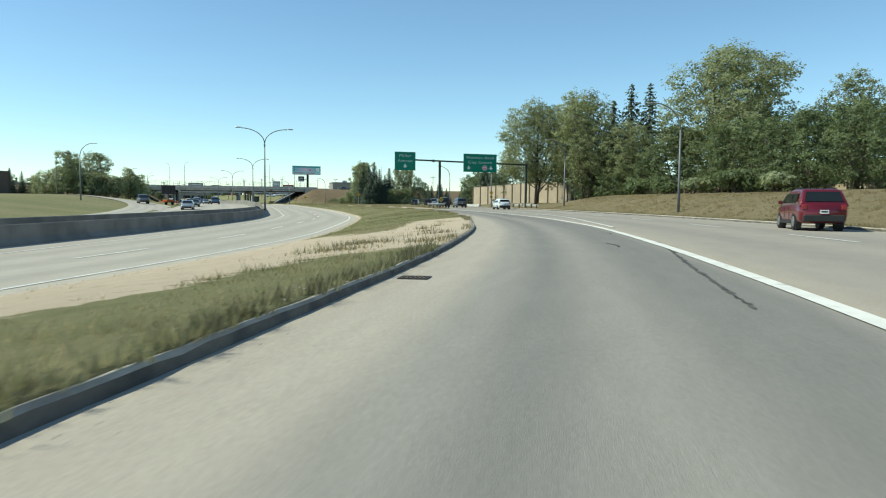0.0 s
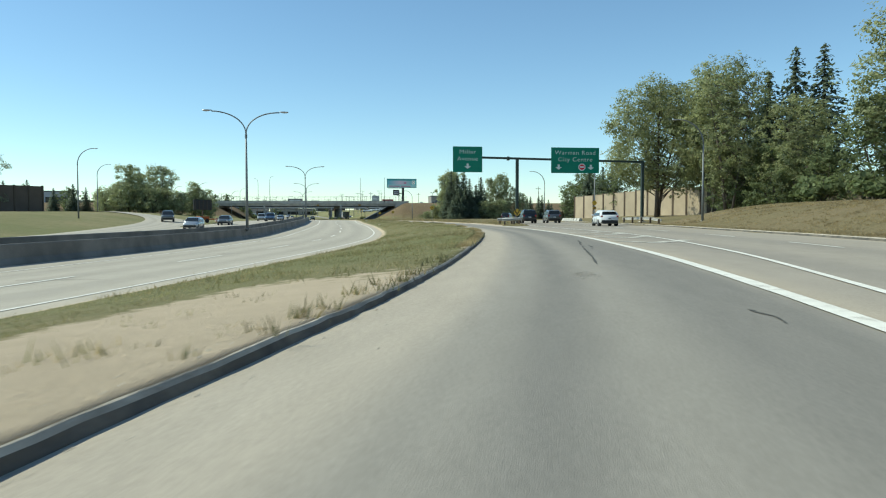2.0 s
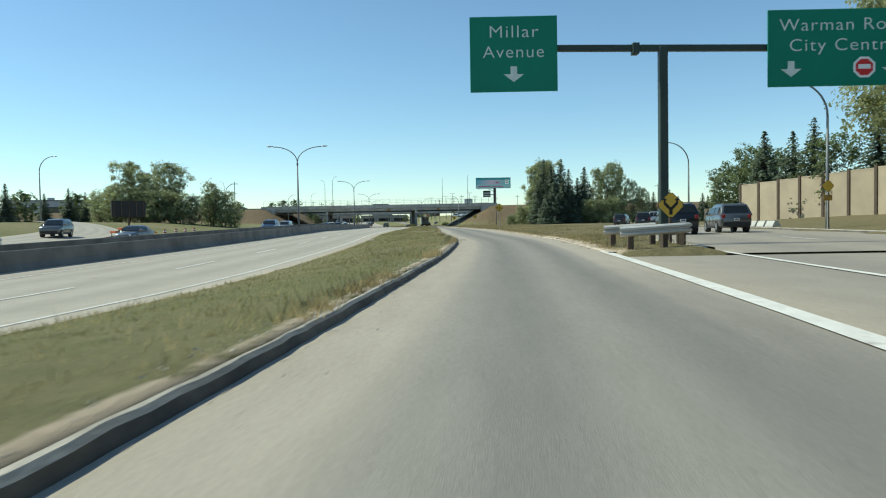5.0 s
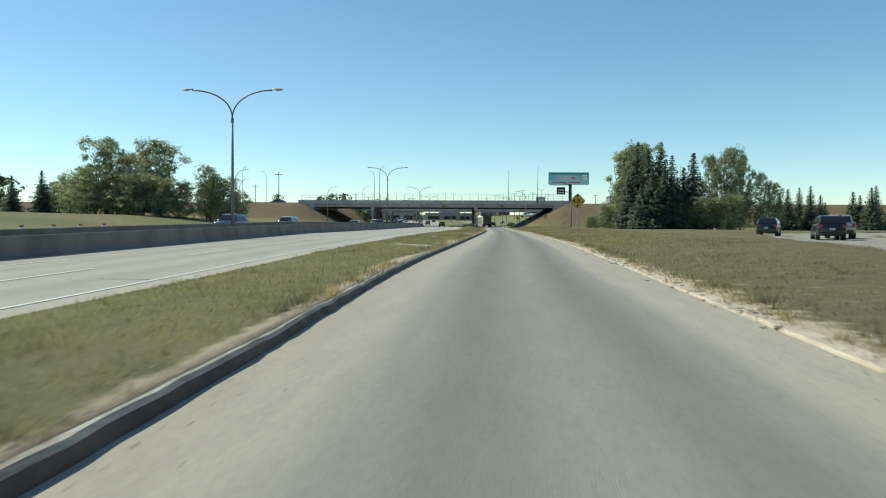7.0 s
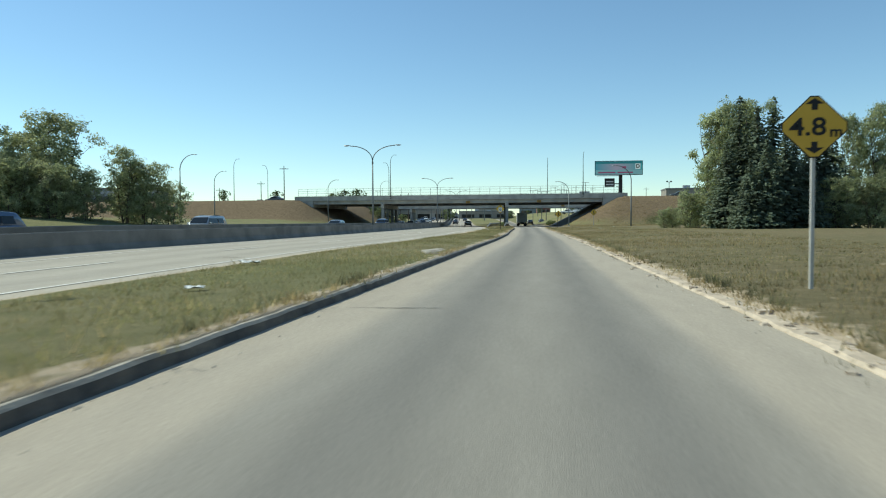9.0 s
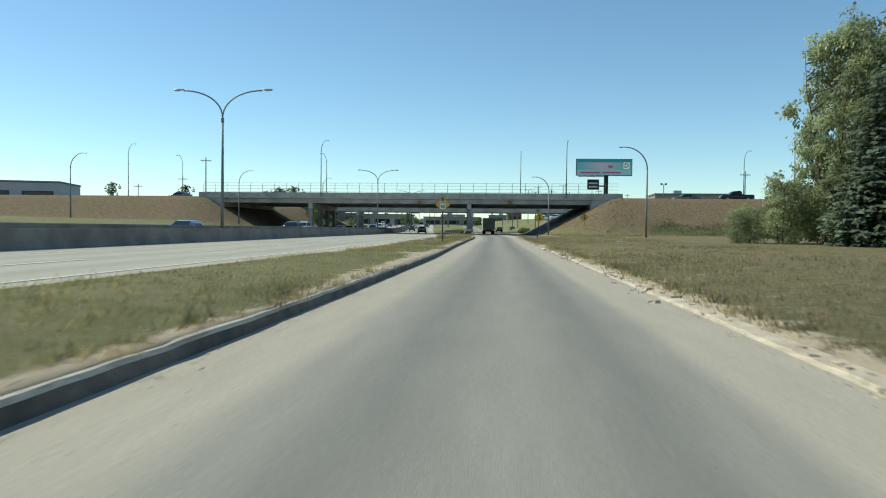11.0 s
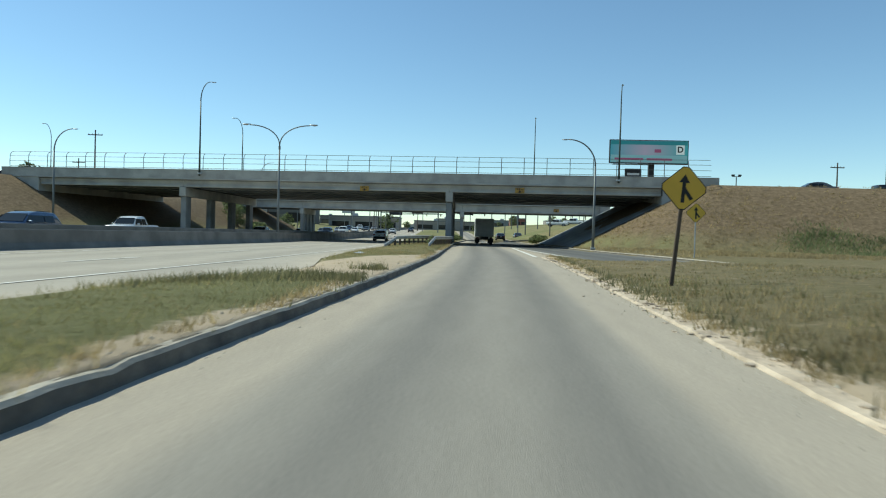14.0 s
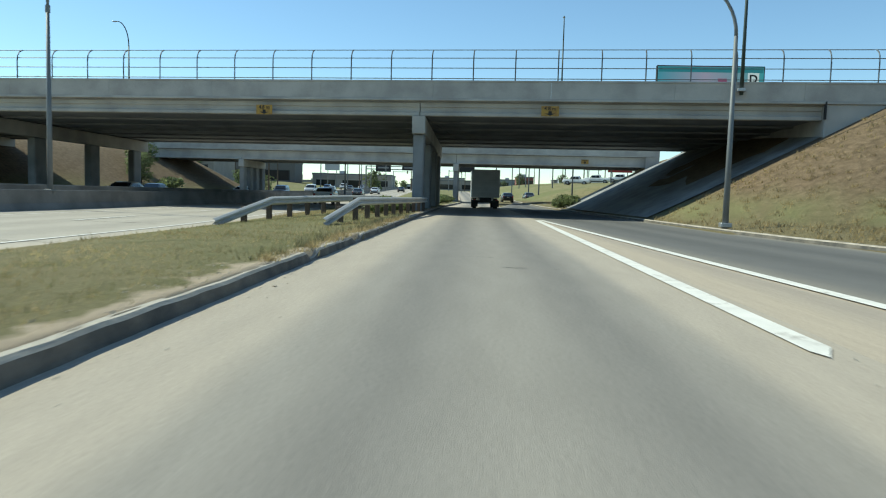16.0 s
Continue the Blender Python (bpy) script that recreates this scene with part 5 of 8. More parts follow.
KINDS = {
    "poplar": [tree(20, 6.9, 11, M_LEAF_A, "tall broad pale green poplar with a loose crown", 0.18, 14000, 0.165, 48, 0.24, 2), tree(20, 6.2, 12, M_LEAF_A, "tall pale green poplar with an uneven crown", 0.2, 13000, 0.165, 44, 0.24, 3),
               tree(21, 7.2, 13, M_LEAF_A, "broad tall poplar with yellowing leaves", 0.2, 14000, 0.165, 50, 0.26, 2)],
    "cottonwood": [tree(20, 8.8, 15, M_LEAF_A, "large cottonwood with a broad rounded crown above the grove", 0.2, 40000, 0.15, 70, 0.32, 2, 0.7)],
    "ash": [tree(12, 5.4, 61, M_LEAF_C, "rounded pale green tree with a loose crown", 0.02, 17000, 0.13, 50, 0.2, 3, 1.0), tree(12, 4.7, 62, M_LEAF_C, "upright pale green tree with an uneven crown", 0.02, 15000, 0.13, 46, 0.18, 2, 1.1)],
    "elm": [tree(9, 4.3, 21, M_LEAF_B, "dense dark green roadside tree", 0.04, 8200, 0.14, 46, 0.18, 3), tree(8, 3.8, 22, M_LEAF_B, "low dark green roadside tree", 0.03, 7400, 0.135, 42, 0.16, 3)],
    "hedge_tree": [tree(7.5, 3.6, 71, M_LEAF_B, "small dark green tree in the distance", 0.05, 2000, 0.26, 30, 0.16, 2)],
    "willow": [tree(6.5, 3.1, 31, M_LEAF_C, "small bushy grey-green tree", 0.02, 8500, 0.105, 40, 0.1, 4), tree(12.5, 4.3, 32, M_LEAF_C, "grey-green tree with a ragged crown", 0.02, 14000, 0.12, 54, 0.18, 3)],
    "spruce": [spruce(14, 4.3, 41, "dark green spruce tree with a pointed top"), spruce(11, 3.7, 42, "smaller dark green spruce tree")],
    "shrub": [shrub(1.8, 2.2, 51, M_LEAF_B, "low leafy green roadside shrub"), shrub(1.3, 1.6, 52, M_LEAF_C, "low leafy grey-green shrub")],
}
used = set()


def plant(kind, i, x, y, k=1.0, rz=0.0, sink=0.1, kz=1.0):
    """Place a tree; the first use of a kind moves the original there."""
    src = KINDS[kind][i % len(KINDS[kind])]
    m = pose(x, y, terrain(x, y) - sink, 0, 0, rz)
    if src not in used:
        used.add(src)
        src.matrix_basis = m @ Matrix.Diagonal((k, k, k * kz, 1))
        return src
    ob = copy_thing(src, m)
    ob.scale = (k, k, k * kz)
    return ob


# grove on the bank beside the street, before the gantry
for kind, i, x, y, k, rz, *kz in (
        ("cottonwood", 0, 32.6, -148, 0.92, 200), ("poplar", 1, 38.5, -152, 0.98, 80), ("poplar", 2, 36.5, -160, 0.88, 150), ("poplar", 0, 44, -154, 0.72, 210), ("poplar", 1, 42, -146, 0.95, 260),
        ("poplar", 2, 40, -168, 0.62, 300), ("poplar", 1, 46.5, -174, 0.5, 10), ("spruce", 0, 46.2, -158, 1.5, 0), ("spruce", 1, 43.9, -156, 1.66, 30), ("spruce", 0, 48.6, -160, 1.5, 60),
        ("cottonwood", 0, 47.3, -183, 1.2, 45, 0.86), ("poplar", 1, 46.5, -204, 0.68, 120), ("elm", 0, 41, -179, 1.1, 20), ("elm", 1, 42, -185, 1.15, 90), ("elm", 0, 40, -191, 1.0, 140),
        ("elm", 1, 38, -197, 1.05, 210), ("elm", 0, 36, -204, 0.92, 250), ("elm", 1, 34, -211, 0.98, 30), ("elm", 0, 31, -219, 0.86, 70), ("elm", 1, 28, -227, 0.92, 110), ("elm", 0, 46, -192, 1.2, 330),
        ("elm", 1, 22, -241, 0.9, 45), ("elm", 0, 44, -201, 1.05, 130), ("elm", 1, 40, -211, 1.1, 170), ("poplar", 1, 38, -223, 0.7, 60),
        ("elm", 1, 37.5, -159, 0.8, 60), ("elm", 0, 39.5, -164, 0.9, 120), ("elm", 1, 38, -168, 0.6, 60), ("elm", 1, 41, -171, 0.8, 190), ("elm", 0, 43, -158, 0.85, 280), ("poplar", 2, 64, -207, 0.6, 30),
        ("willow", 1, 32, -237, 0.85, 200), ("elm", 0, 18, -251, 0.95, 90), ("elm", 1, 13, -262, 0.95, 10), ("shrub", 0, 35.5, -178, 1.5, 0), ("shrub", 0, 34.5, -186, 1.4, 50), ("shrub", 1, 33.5, -193, 1.6, 90), ("shrub", 0, 31, -204, 1.5, 140), ("shrub", 1, 28, -213, 1.6, 190)):
    plant(kind, i, x, y, k, rz, 0.1, *kz)
# behind the noise wall and across the curving street
for kind, i, x, y, k, rz in (
        ("spruce", 0, 37.1, -120.7, 0.71, 0), ("elm", 0, 38.7, -102.8, 1.01, 40), ("spruce", 1, 36.9, -116.7, 0.83, 100), ("elm", 1, 37.7, -122.8, 0.94, 140), ("spruce", 1, 36, -112, 0.9, 0), ("elm", 0, 39.5, -106, 0.95, 40), ("spruce", 0, 45, -118, 0.9, 80), ("elm", 1, 47, -125, 1.1, 120), ("ash", 1, 49, -138, 0.95, 10),
        ("elm", 1, 37.0, -99, 0.85, 10), ("spruce", 1, 44.3, -38.7, 0.60, 314), ("spruce", 0, 47.9, -38.2, 0.51, 354), ("spruce", 1, 59.4, -32.8, 0.65, 102), ("spruce", 1, 59.4, -28.8, 0.55, 82), ("spruce", 1, 52.7, -31.7, 0.43, 20),
        ("spruce", 1, 45.0, -32.7, 0.56, 232), ("spruce", 0, 49.1, -30.2, 0.52, 266), ("spruce", 1, 51.0, -34.1, 0.53, 298), ("spruce", 1, 58.0, -29.4, 0.63, 352), ("spruce", 0, 62.8, -26.9, 0.56, 30), ("spruce", 1, 63.5, -30.9, 0.56, 54),
        ("spruce", 0, 66, -48, 0.64, 10), ("elm", 0, 90, -44, 0.8, 60), ("spruce", 1, 97, -40, 0.8, 0), ("elm", 1, 110, -35, 0.9, 0)):
    plant(kind, i, x, y, k, rz)
# clump between the ramp and the curving street
for kind, i, x, y, k, rz, *kz in (
        ("ash", 1, 18.5, -42.0, 0.72, 120, 1.45), ("ash", 0, 20.4, -40.5, 0.7, 40, 1.65), ("ash", 1, 21.3, -43.5, 0.7, 200, 1.6), ("willow", 0, 17.0, -40.0, 0.6, 60), ("willow", 0, 18.4, -44.5, 0.62, 160), ("willow", 0, 13.3, -42.5, 0.33, 60), ("willow", 0, 14.4, -41.0, 0.36, 160), ("willow", 0, 15.6, -43.0, 0.58, 250), ("spruce", 1, 27.6, -7.0, 0.52, 0), ("elm", 1, 30.4, -5.5, 0.62, 40), ("willow", 0, 25.4, -8.0, 0.36, 90),
        ("spruce", 0, 20.0, -46.0, 0.96, 0), ("spruce", 1, 21.2, -47.8, 1.09, 70), ("spruce", 0, 23.9, -43.3, 0.98, 10), ("spruce", 0, 25.0, -46.2, 0.81, 140), ("spruce", 1, 23.3, -49.6, 0.86, 60), ("spruce", 1, 27.0, -44.9, 0.87, 10),
        ("spruce", 1, 28.5, -44.6, 1.07, 200), ("spruce", 1, 21.3, -51.0, 0.77, 20), ("spruce", 0, 18.5, -47.4, 0.64, 50), ("spruce", 1, 25.2, -49.3, 0.70, 160), ("spruce", 1, 19.8, -51.3, 0.61, 0), ("ash", 1, 31.9, -42.0, 0.57, 80, 1.72),
        ("ash", 0, 34.4, -42.5, 0.61, 170, 1.79), ("ash", 1, 36.9, -40.1, 0.50, 20, 2.00), ("willow", 0, 31.8, -47.3, 0.77, 40), ("willow", 0, 28.7, -47.8, 0.77, 140), ("willow", 0, 34.2, -45.9, 0.82, 100), ("willow", 1, 38.7, -43.3, 0.49, 0, 1.43),
        ("willow", 1, 41.0, -43.1, 0.41, 90, 1.43), ("elm", 1, 20, -40, 0.75, 0), ("elm", 0, 29, -42, 0.6, 0)):
    plant(kind, i, x, y, k, rz, 0.1, *kz)
# clump on the far side of the freeway
for kind, i, x, y, k, rz in (
        ("ash", 0, -56.2, -47, 1.06, 0), ("ash", 1, -63.2, -50, 1.04, 80), ("ash", 0, -62.5, -45, 0.9, 200), ("willow", 1, -59.5, -51, 0.62, 30), ("willow", 1, -54.0, -51, 0.5, 130), ("willow", 1, -48.2, -46, 0.72, 70), ("willow", 0, -68.5, -51, 1.0, 190), ("willow", 0, -51, -49, 0.9, 130), ("willow", 0, -60, -53, 1.1, 20), ("willow", 0, -56.5, -53.5, 1.0, 80), ("willow", 0, -64.5, -53.5, 1.15, 140), ("willow", 0, -53, -52, 0.95, 200), ("elm", 1, -58, -49, 0.6, 60), ("elm", 0, -66, -49, 0.6, 160),
        ("willow", 0, -46.6, -44, 1.15, 200), ("willow", 0, -45.4, -41, 0.8, 10), ("willow", 0, -50, -42, 1.0, 0), ("willow", 1, -72, -46, 0.45, 60),
        ("spruce", 1, -79, -44, 0.7, 0), ("spruce", 1, -83, -46, 0.6, 40), ("spruce", 0, -76.5, -42, 0.5, 90), 
        ("hedge_tree", 0, -85, -30, 0.95, 0), ("hedge_tree", 0, -95, -34, 1.01, 60), ("hedge_tree", 0, -77, -27, 0.78, 20), ("hedge_tree", 0, -105, -45, 1.06, 50), ("hedge_tree", 0, -70, -30, 0.67, 90), ("hedge_tree", 0, -92, -60, 1.01, 0), ("hedge_tree", 0, -97, -64, 0.95, 120), ("spruce", 1, -90.5, -56, 0.72, 0), ("spruce", 1, -86, -54, 0.75, 50),
        ("ash", 0, -73, -103, 0.95, 0), ("ash", 1, -80, -114, 1.05, 90), ("ash", 0, -88, -126, 1.1, 200), ("hedge_tree", 0, -78, -104, 1.12, 40), ("hedge_tree", 0, -94, -70, 1.01, 0), ("hedge_tree", 0, -106, -70, 1.34, 0), ("ash", 0, -100, -78, 0.85, 0)):
    plant(kind, i, x, y, k, rz)
# beyond the overpass
for kind, i, x, y, k, rz in (("hedge_tree", 0, -62, 92, 0.67, 0), ("hedge_tree", 0, -68, 98, 0.67, 60), ("hedge_tree", 0, -74, 104, 0.62, 120), ("hedge_tree", 0, 14, 120, 0.45, 0), ("shrub", 0, -1.6, 66.5, 0.8, 0), ("shrub", 0, -14.3, 74, 0.55, 40), ("shrub", 0, -14.7, 80, 0.6, 90), ("elm", 0, -50.5, 77, 0.42, 0), ("hedge_tree", 0, -53.5, 82, 0.62, 90), ("shrub", 0, -48.6, 80, 1.1, 0), ("shrub", 0, -10.9, 30.5, 0.42, 0), ("shrub", 0, -11.2, 34.5, 0.5, 80), ("shrub", 0, -11.4, 37.2, 0.45, 160), ("hedge_tree", 0, -56, 128, 0.47, 30), ("hedge_tree", 0, -63, 134, 0.56, 70), ("hedge_tree", 0, -70, 126, 0.50, 0),
                             ("hedge_tree", 0, -82, 44, 0.39, 0), ("hedge_tree", 0, -75, 60, 0.45, 0), ("hedge_tree", 0, -50, 190, 0.78, 0), ("hedge_tree", 0, -95, 170, 1.01, 0), ("hedge_tree", 0, 60, 210, 0.90, 0)):
    plant(kind, i, x, y, k, rz)

# ---- vehicles ----
def paint(name, color, metal=0.3):
    return mat(name, color, rough=0.28, metal=metal, var=0.05, scale=0.8, fine=3, bump=0, spec=0.5, coat=0.6)


def loft(bm, stations, caps=True):
    rings = [[bm.verts.new(p) for p in s] for s in stations]
    n = len(rings[0])
    for q, r in zip(rings, rings[1:]):
        for k in range(n):
            bm.faces.new((q[k], q[(k + 1) % n], r[(k + 1) % n], r[k]))
    if caps:
        bm.faces.new(rings[0][::-1])
        bm.faces.new(rings[-1])
    bmesh.ops.recalc_face_normals(bm, faces=bm.faces)
    return bm


def refine(rings, n):
    """Rings in between, on smooth curves through the given ones."""
    a = np.array(rings, dtype=float)
    out = []
    for i in range(len(a) - 1):
        p = a[max(i - 1, 0)], a[i], a[i + 1], a[min(i + 2, len(a) - 1)]
        for k in range(n):
            s = k / n
            m1, m2 = (p[2] - p[0]) * 0.4, (p[3] - p[1]) * 0.4
            out.append((2 * s ** 3 - 3 * s * s + 1) * p[1] + (s ** 3 - 2 * s * s + s) * m1 + (-2 * s ** 3 + 3 * s * s) * p[2] + (s ** 3 - s * s) * m2)
    out.append(a[-1])
    return [[tuple(q) for q in r] for r in out]


SHAPES = {
    # length, width, belt, roof, nose, then body stations (y, zlow, ztop, half width) and cabin (y, z) from the front
    "hatch": dict(L=4.4, W=1.8, body=[(2.2, 0.42, 0.62, 0.62), (2.1, 0.25, 0.72, 0.78), (1.6, 0.2, 0.82, 0.88), (1.0, 0.2, 0.93, 0.9), (0, 0.2, 0.96, 0.9), (-1.2, 0.2, 1.0, 0.9), (-1.9, 0.24, 1.0, 0.86), (-2.15, 0.35, 0.95, 0.78)],
                  roof=[(1.15, 0.93), (0.35, 1.38), (-0.4, 1.46), (-1.4, 1.40), (-1.75, 1.3), (-2.08, 0.98)], wheel=0.32, axle=(1.35, -1.3)),
    "sedan": dict(L=4.7, W=1.8, body=[(2.35, 0.4, 0.6, 0.62), (2.2, 0.25, 0.7, 0.78), (1.6, 0.2, 0.8, 0.88), (1.0, 0.2, 0.9, 0.9), (0, 0.2, 0.93, 0.9), (-1.3, 0.2, 0.97, 0.9), (-2.1, 0.25, 0.98, 0.84), (-2.35, 0.4, 0.9, 0.74)],
                  roof=[(1.1, 0.9), (0.3, 1.34), (-0.4, 1.42), (-1.0, 1.36), (-1.75, 0.98)], wheel=0.32, axle=(1.4, -1.35)),
    "suv": dict(L=4.6, W=1.86, body=[(2.3, 0.5, 0.8, 0.66), (2.2, 0.32, 0.95, 0.82), (1.6, 0.28, 1.02, 0.91), (0.9, 0.28, 1.08, 0.93), (0, 0.28, 1.1, 0.93), (-1.3, 0.28, 1.13, 0.93), (-2.1, 0.32, 1.12, 0.9), (-2.3, 0.45, 1.05, 0.82)],
                roof=[(1.15, 1.07), (0.4, 1.6), (-0.3, 1.71), (-1.5, 1.69), (-1.9, 1.62), (-2.26, 1.08)], wheel=0.36, axle=(1.4, -1.35)),
    "van": dict(L=5.0, W=1.95, body=[(2.5, 0.5, 0.8, 0.7), (2.35, 0.3, 0.95, 0.85), (1.7, 0.26, 1.05, 0.95), (1.0, 0.26, 1.1, 0.97), (0, 0.26, 1.1, 0.97), (-1.5, 0.26, 1.12, 0.97), (-2.3, 0.3, 1.12, 0.95), (-2.5, 0.4, 1.08, 0.9)],
                roof=[(1.6, 1.05), (0.8, 1.65), (0.1, 1.78), (-1.9, 1.76), (-2.3, 1.7), (-2.46, 1.12)], wheel=0.34, axle=(1.6, -1.5)),
    "pickup": dict(L=5.7, W=2.0, body=[(2.85, 0.6, 0.95, 0.75), (2.7, 0.4, 1.1, 0.92), (1.9, 0.36, 1.15, 0.98), (1.0, 0.36, 1.18, 1.0), (0, 0.36, 1.18, 1.0), (-1.0, 0.36, 1.18, 1.0), (-2.6, 0.4, 1.18, 0.98), (-2.85, 0.5, 1.15, 0.95)],
                   roof=[(1.4, 1.14), (0.75, 1.75), (0.1, 1.85), (-0.6, 1.83), (-0.85, 1.16)], wheel=0.4, axle=(1.75, -1.75)),
}


def car(kind, material, label, group=""):
    s = SHAPES[kind]
    c = thing("pickup_truck" if kind == "pickup" else "van" if kind == "van" else "car", label, "pickup truck" if kind == "pickup" else "van" if kind == "van" else "car", group=group)

    def ring(y, zl, zt, w):
        zm = (zl + zt) / 2
        return [(-w * 0.86, y, zl), (-w * 0.97, y, zl + 0.1), (-w, y, zm), (-w * 0.98, y, zt - 0.1), (-w * 0.9, y, zt - 0.02), (-w * 0.5, y, zt + 0.015), (w * 0.5, y, zt + 0.015), (w * 0.9, y, zt - 0.02), (w * 0.98, y, zt - 0.1), (w, y, zm), (w * 0.97, y, zl + 0.1), (w * 0.86, y, zl)]
    part("body", loft(bmesh.new(), refine([ring(*b) for b in s["body"]], 4)), material, c, smooth=True)
    W = s["W"] / 2
    roof = s["roof"]
    z_b = roof[0][1]

    def width(z, zt=max(p[1] for p in roof)):
        return W * (0.97 - 0.21 * (z - z_b) / (zt - z_b))
    # cabin shell between belt and roof line
    st = []
    for y, z in roof:
        w = width(z)
        st.append([(-W * 0.96, y, z_b - 0.08), (-w, y, max(z - 0.03, z_b - 0.05)), (-w * 0.96, y, max(z, z_b - 0.04)), (-w * 0.82, y, max(z + 0.025, z_b - 0.03)), (0, y, max(z + 0.03, z_b - 0.02)), (w * 0.82, y, max(z + 0.025, z_b - 0.03)), (w * 0.96, y, max(z, z_b - 0.04)), (w, y, max(z - 0.03, z_b - 0.05)), (W * 0.96, y, z_b - 0.08)])
    part("cabin", loft(bmesh.new(), refine(st, 3)), material, c, smooth=True)
    # glass: windscreen, rear window, sides
    def pane(name, a, b, k0=0.1, k1=0.92, inset=0.86):
        (y0, z0), (y1, z1) = a, b
        p = lambda t: (y0 + (y1 - y0) * t, z0 + (z1 - z0) * t)
        (ya, za), (yb, zb) = p(k0), p(k1)
        nrm = Vector((0, -(z1 - z0), (y1 - y0)))
        nrm = (nrm if nrm.z > 0 else -nrm).normalized() * 0.055
        wa, wb = width(za) * inset, width(zb) * inset
        bm = bmesh.new()
        bm.faces.new([bm.verts.new((x, y + nrm.y, z + nrm.z)) for x, y, z in ((-wa, ya, za), (wa, ya, za), (wb, yb, zb), (-wb, yb, zb))])
        ob = part(name, bm, M_GLASS, c)
        sol = ob.modifiers.new("thickness", "SOLIDIFY")
        sol.thickness = 0.012
    pane("windscreen", roof[0], roof[1])
    pane("rear_window", roof[-1], roof[-2], 0.16, 0.9, 0.82)
    top = [p for p in roof[1:-1]]
    zt = min(p[1] for p in top) - 0.08
    zb = z_b + 0.05
    y_f, y_r = roof[1][0] + 0.25, roof[-2][0] - 0.05
    for sd in (-1, 1):
        cuts = (0.0, 0.48, 0.52, 0.86) if kind != "pickup" else (0.0, 0.5, 0.54, 0.95)
        for a, b in ((0, 1), (2, 3)):
            ya, yb = y_f + (y_r - y_f) * cuts[a], y_f + (y_r - y_f) * cuts[b]
            bm = bmesh.new()
            pts = [(ya + (0.35 if a == 0 else 0), zb), (yb, zb), (yb - (0.0 if b == 1 else -0.05), zt), (ya - (0.0 if a == 0 else 0), zt)]
            bm.faces.new([bm.verts.new((sd * (W * 0.965 - (W * 0.965 - width(z)) * min(1, (z - z_b + 0.08) / (zt - z_b + 0.08)) + 0.02), y, z)) for y, z in pts])
            ob = part("side_window", bm, M_GLASS, c)
            sol = ob.modifiers.new("thickness", "SOLIDIFY")
            sol.thickness = 0.01
    # wheels
    r = s["wheel"]
    for ay in s["axle"]:
        for sd in (-1, 1):
            bm = bmesh.new()
            tube(bm, [(sd * (W - 0.2), ay, r), (sd * (W - 0.17), ay, r), (sd * (W - 0.01), ay, r), (sd * (W + 0.012), ay, r)], [r * 0.92, r, r, r * 0.9], 20)
            wh = part("wheel", bm, M_TYRE, c, "black tyre", smooth=False)
            part("rim", tube(bmesh.new(), [(sd * (W - 0.02), ay, r), (sd * (W + 0.018), ay, r)], [r * 0.66, r * 0.6], 14), M_RIM, wh, "alloy rim")
            part("wheel_arch", tube(bmesh.new(), [(sd * (W - 0.25), ay, r * 1.02), (sd * (W - 0.035), ay, r * 1.02)], r * 1.16, 20), M_TRIM, c)
    b0, b1 = s["body"][0], s["body"][-1]
    yf, yr = b0[0], b1[0]
    zl = b1[2]
    for sd in (-1, 1):
        tl = (0.11, 0.2) if kind != "hatch" else (0.09, 0.14)
        part("tail_light", box(bmesh.new(), sd * W * 0.78 - tl[0], sd * W * 0.78 + tl[0], yr - 0.02, yr + 0.22, zl - tl[1], zl + 0.02, 0.03), M_TAIL, c, "red tail light")
        part("headlight", box(bmesh.new(), sd * W * 0.6 - 0.18, sd * W * 0.6 + 0.18, yf - 0.28, yf - 0.02, b0[2] - 0.12, b0[2] + 0.04, 0.03), M_HEAD, c, "clear headlight")
        part("mirror", box(bmesh.new(), sd * (W + 0.09) - 0.09, sd * (W + 0.09) + 0.09, roof[0][0] - 0.42, roof[0][0] - 0.28, z_b + 0.02, z_b + 0.17, 0.03), material, c)
    part("rear_bumper", box(bmesh.new(), -W * 0.84, W * 0.84, yr - 0.06, yr + 0.3, b1[1] - 0.08, b1[1] + 0.2, 0.04), M_TRIM, c, "dark lower bumper")
    part("front_bumper", box(bmesh.new(), -W * 0.8, W * 0.8, yf - 0.3, yf + 0.03, b0[1] - 0.15, b0[1] + 0.1, 0.04), M_TRIM, c, "dark grille and bumper")
    for sd in (-1, 1):
        part("sill", box(bmesh.new(), sd * W * 0.97 - 0.05, sd * W * 0.97 + 0.03, s["axle"][1] + r * 1.1, s["axle"][0] - r * 1.1, s["body"][3][1] - 0.02, s["body"][3][1] + 0.12, 0.02), M_TRIM, c, "dark lower sill")
        for yy in (0.35, -0.55):
            part("door_gap", box(bmesh.new(), sd * (W + 0.003) - 0.008, sd * (W + 0.003) + 0.004, yy - 0.008, yy + 0.008, s["body"][3][1] + 0.14, z_b - 0.12), M_TRIM, c)
    pl = part("number_plate", box(bmesh.new(), -0.16, 0.16, yr - 0.075, yr - 0.05, b1[1] + 0.25, b1[1] + 0.4), M_PLATE, c, "white plate with a plain bar")
    part("bar", box(bmesh.new(), -0.12, 0.12, yr - 0.08, yr - 0.074, b1[1] + 0.3, b1[1] + 0.36), M_TRIM, pl)
    if kind == "pickup":
        part("bed_liner", box(bmesh.new(), -W * 0.82, W * 0.82, -2.7, -0.95, 1.17, 1.21), M_TRIM, c, "dark open load bed")
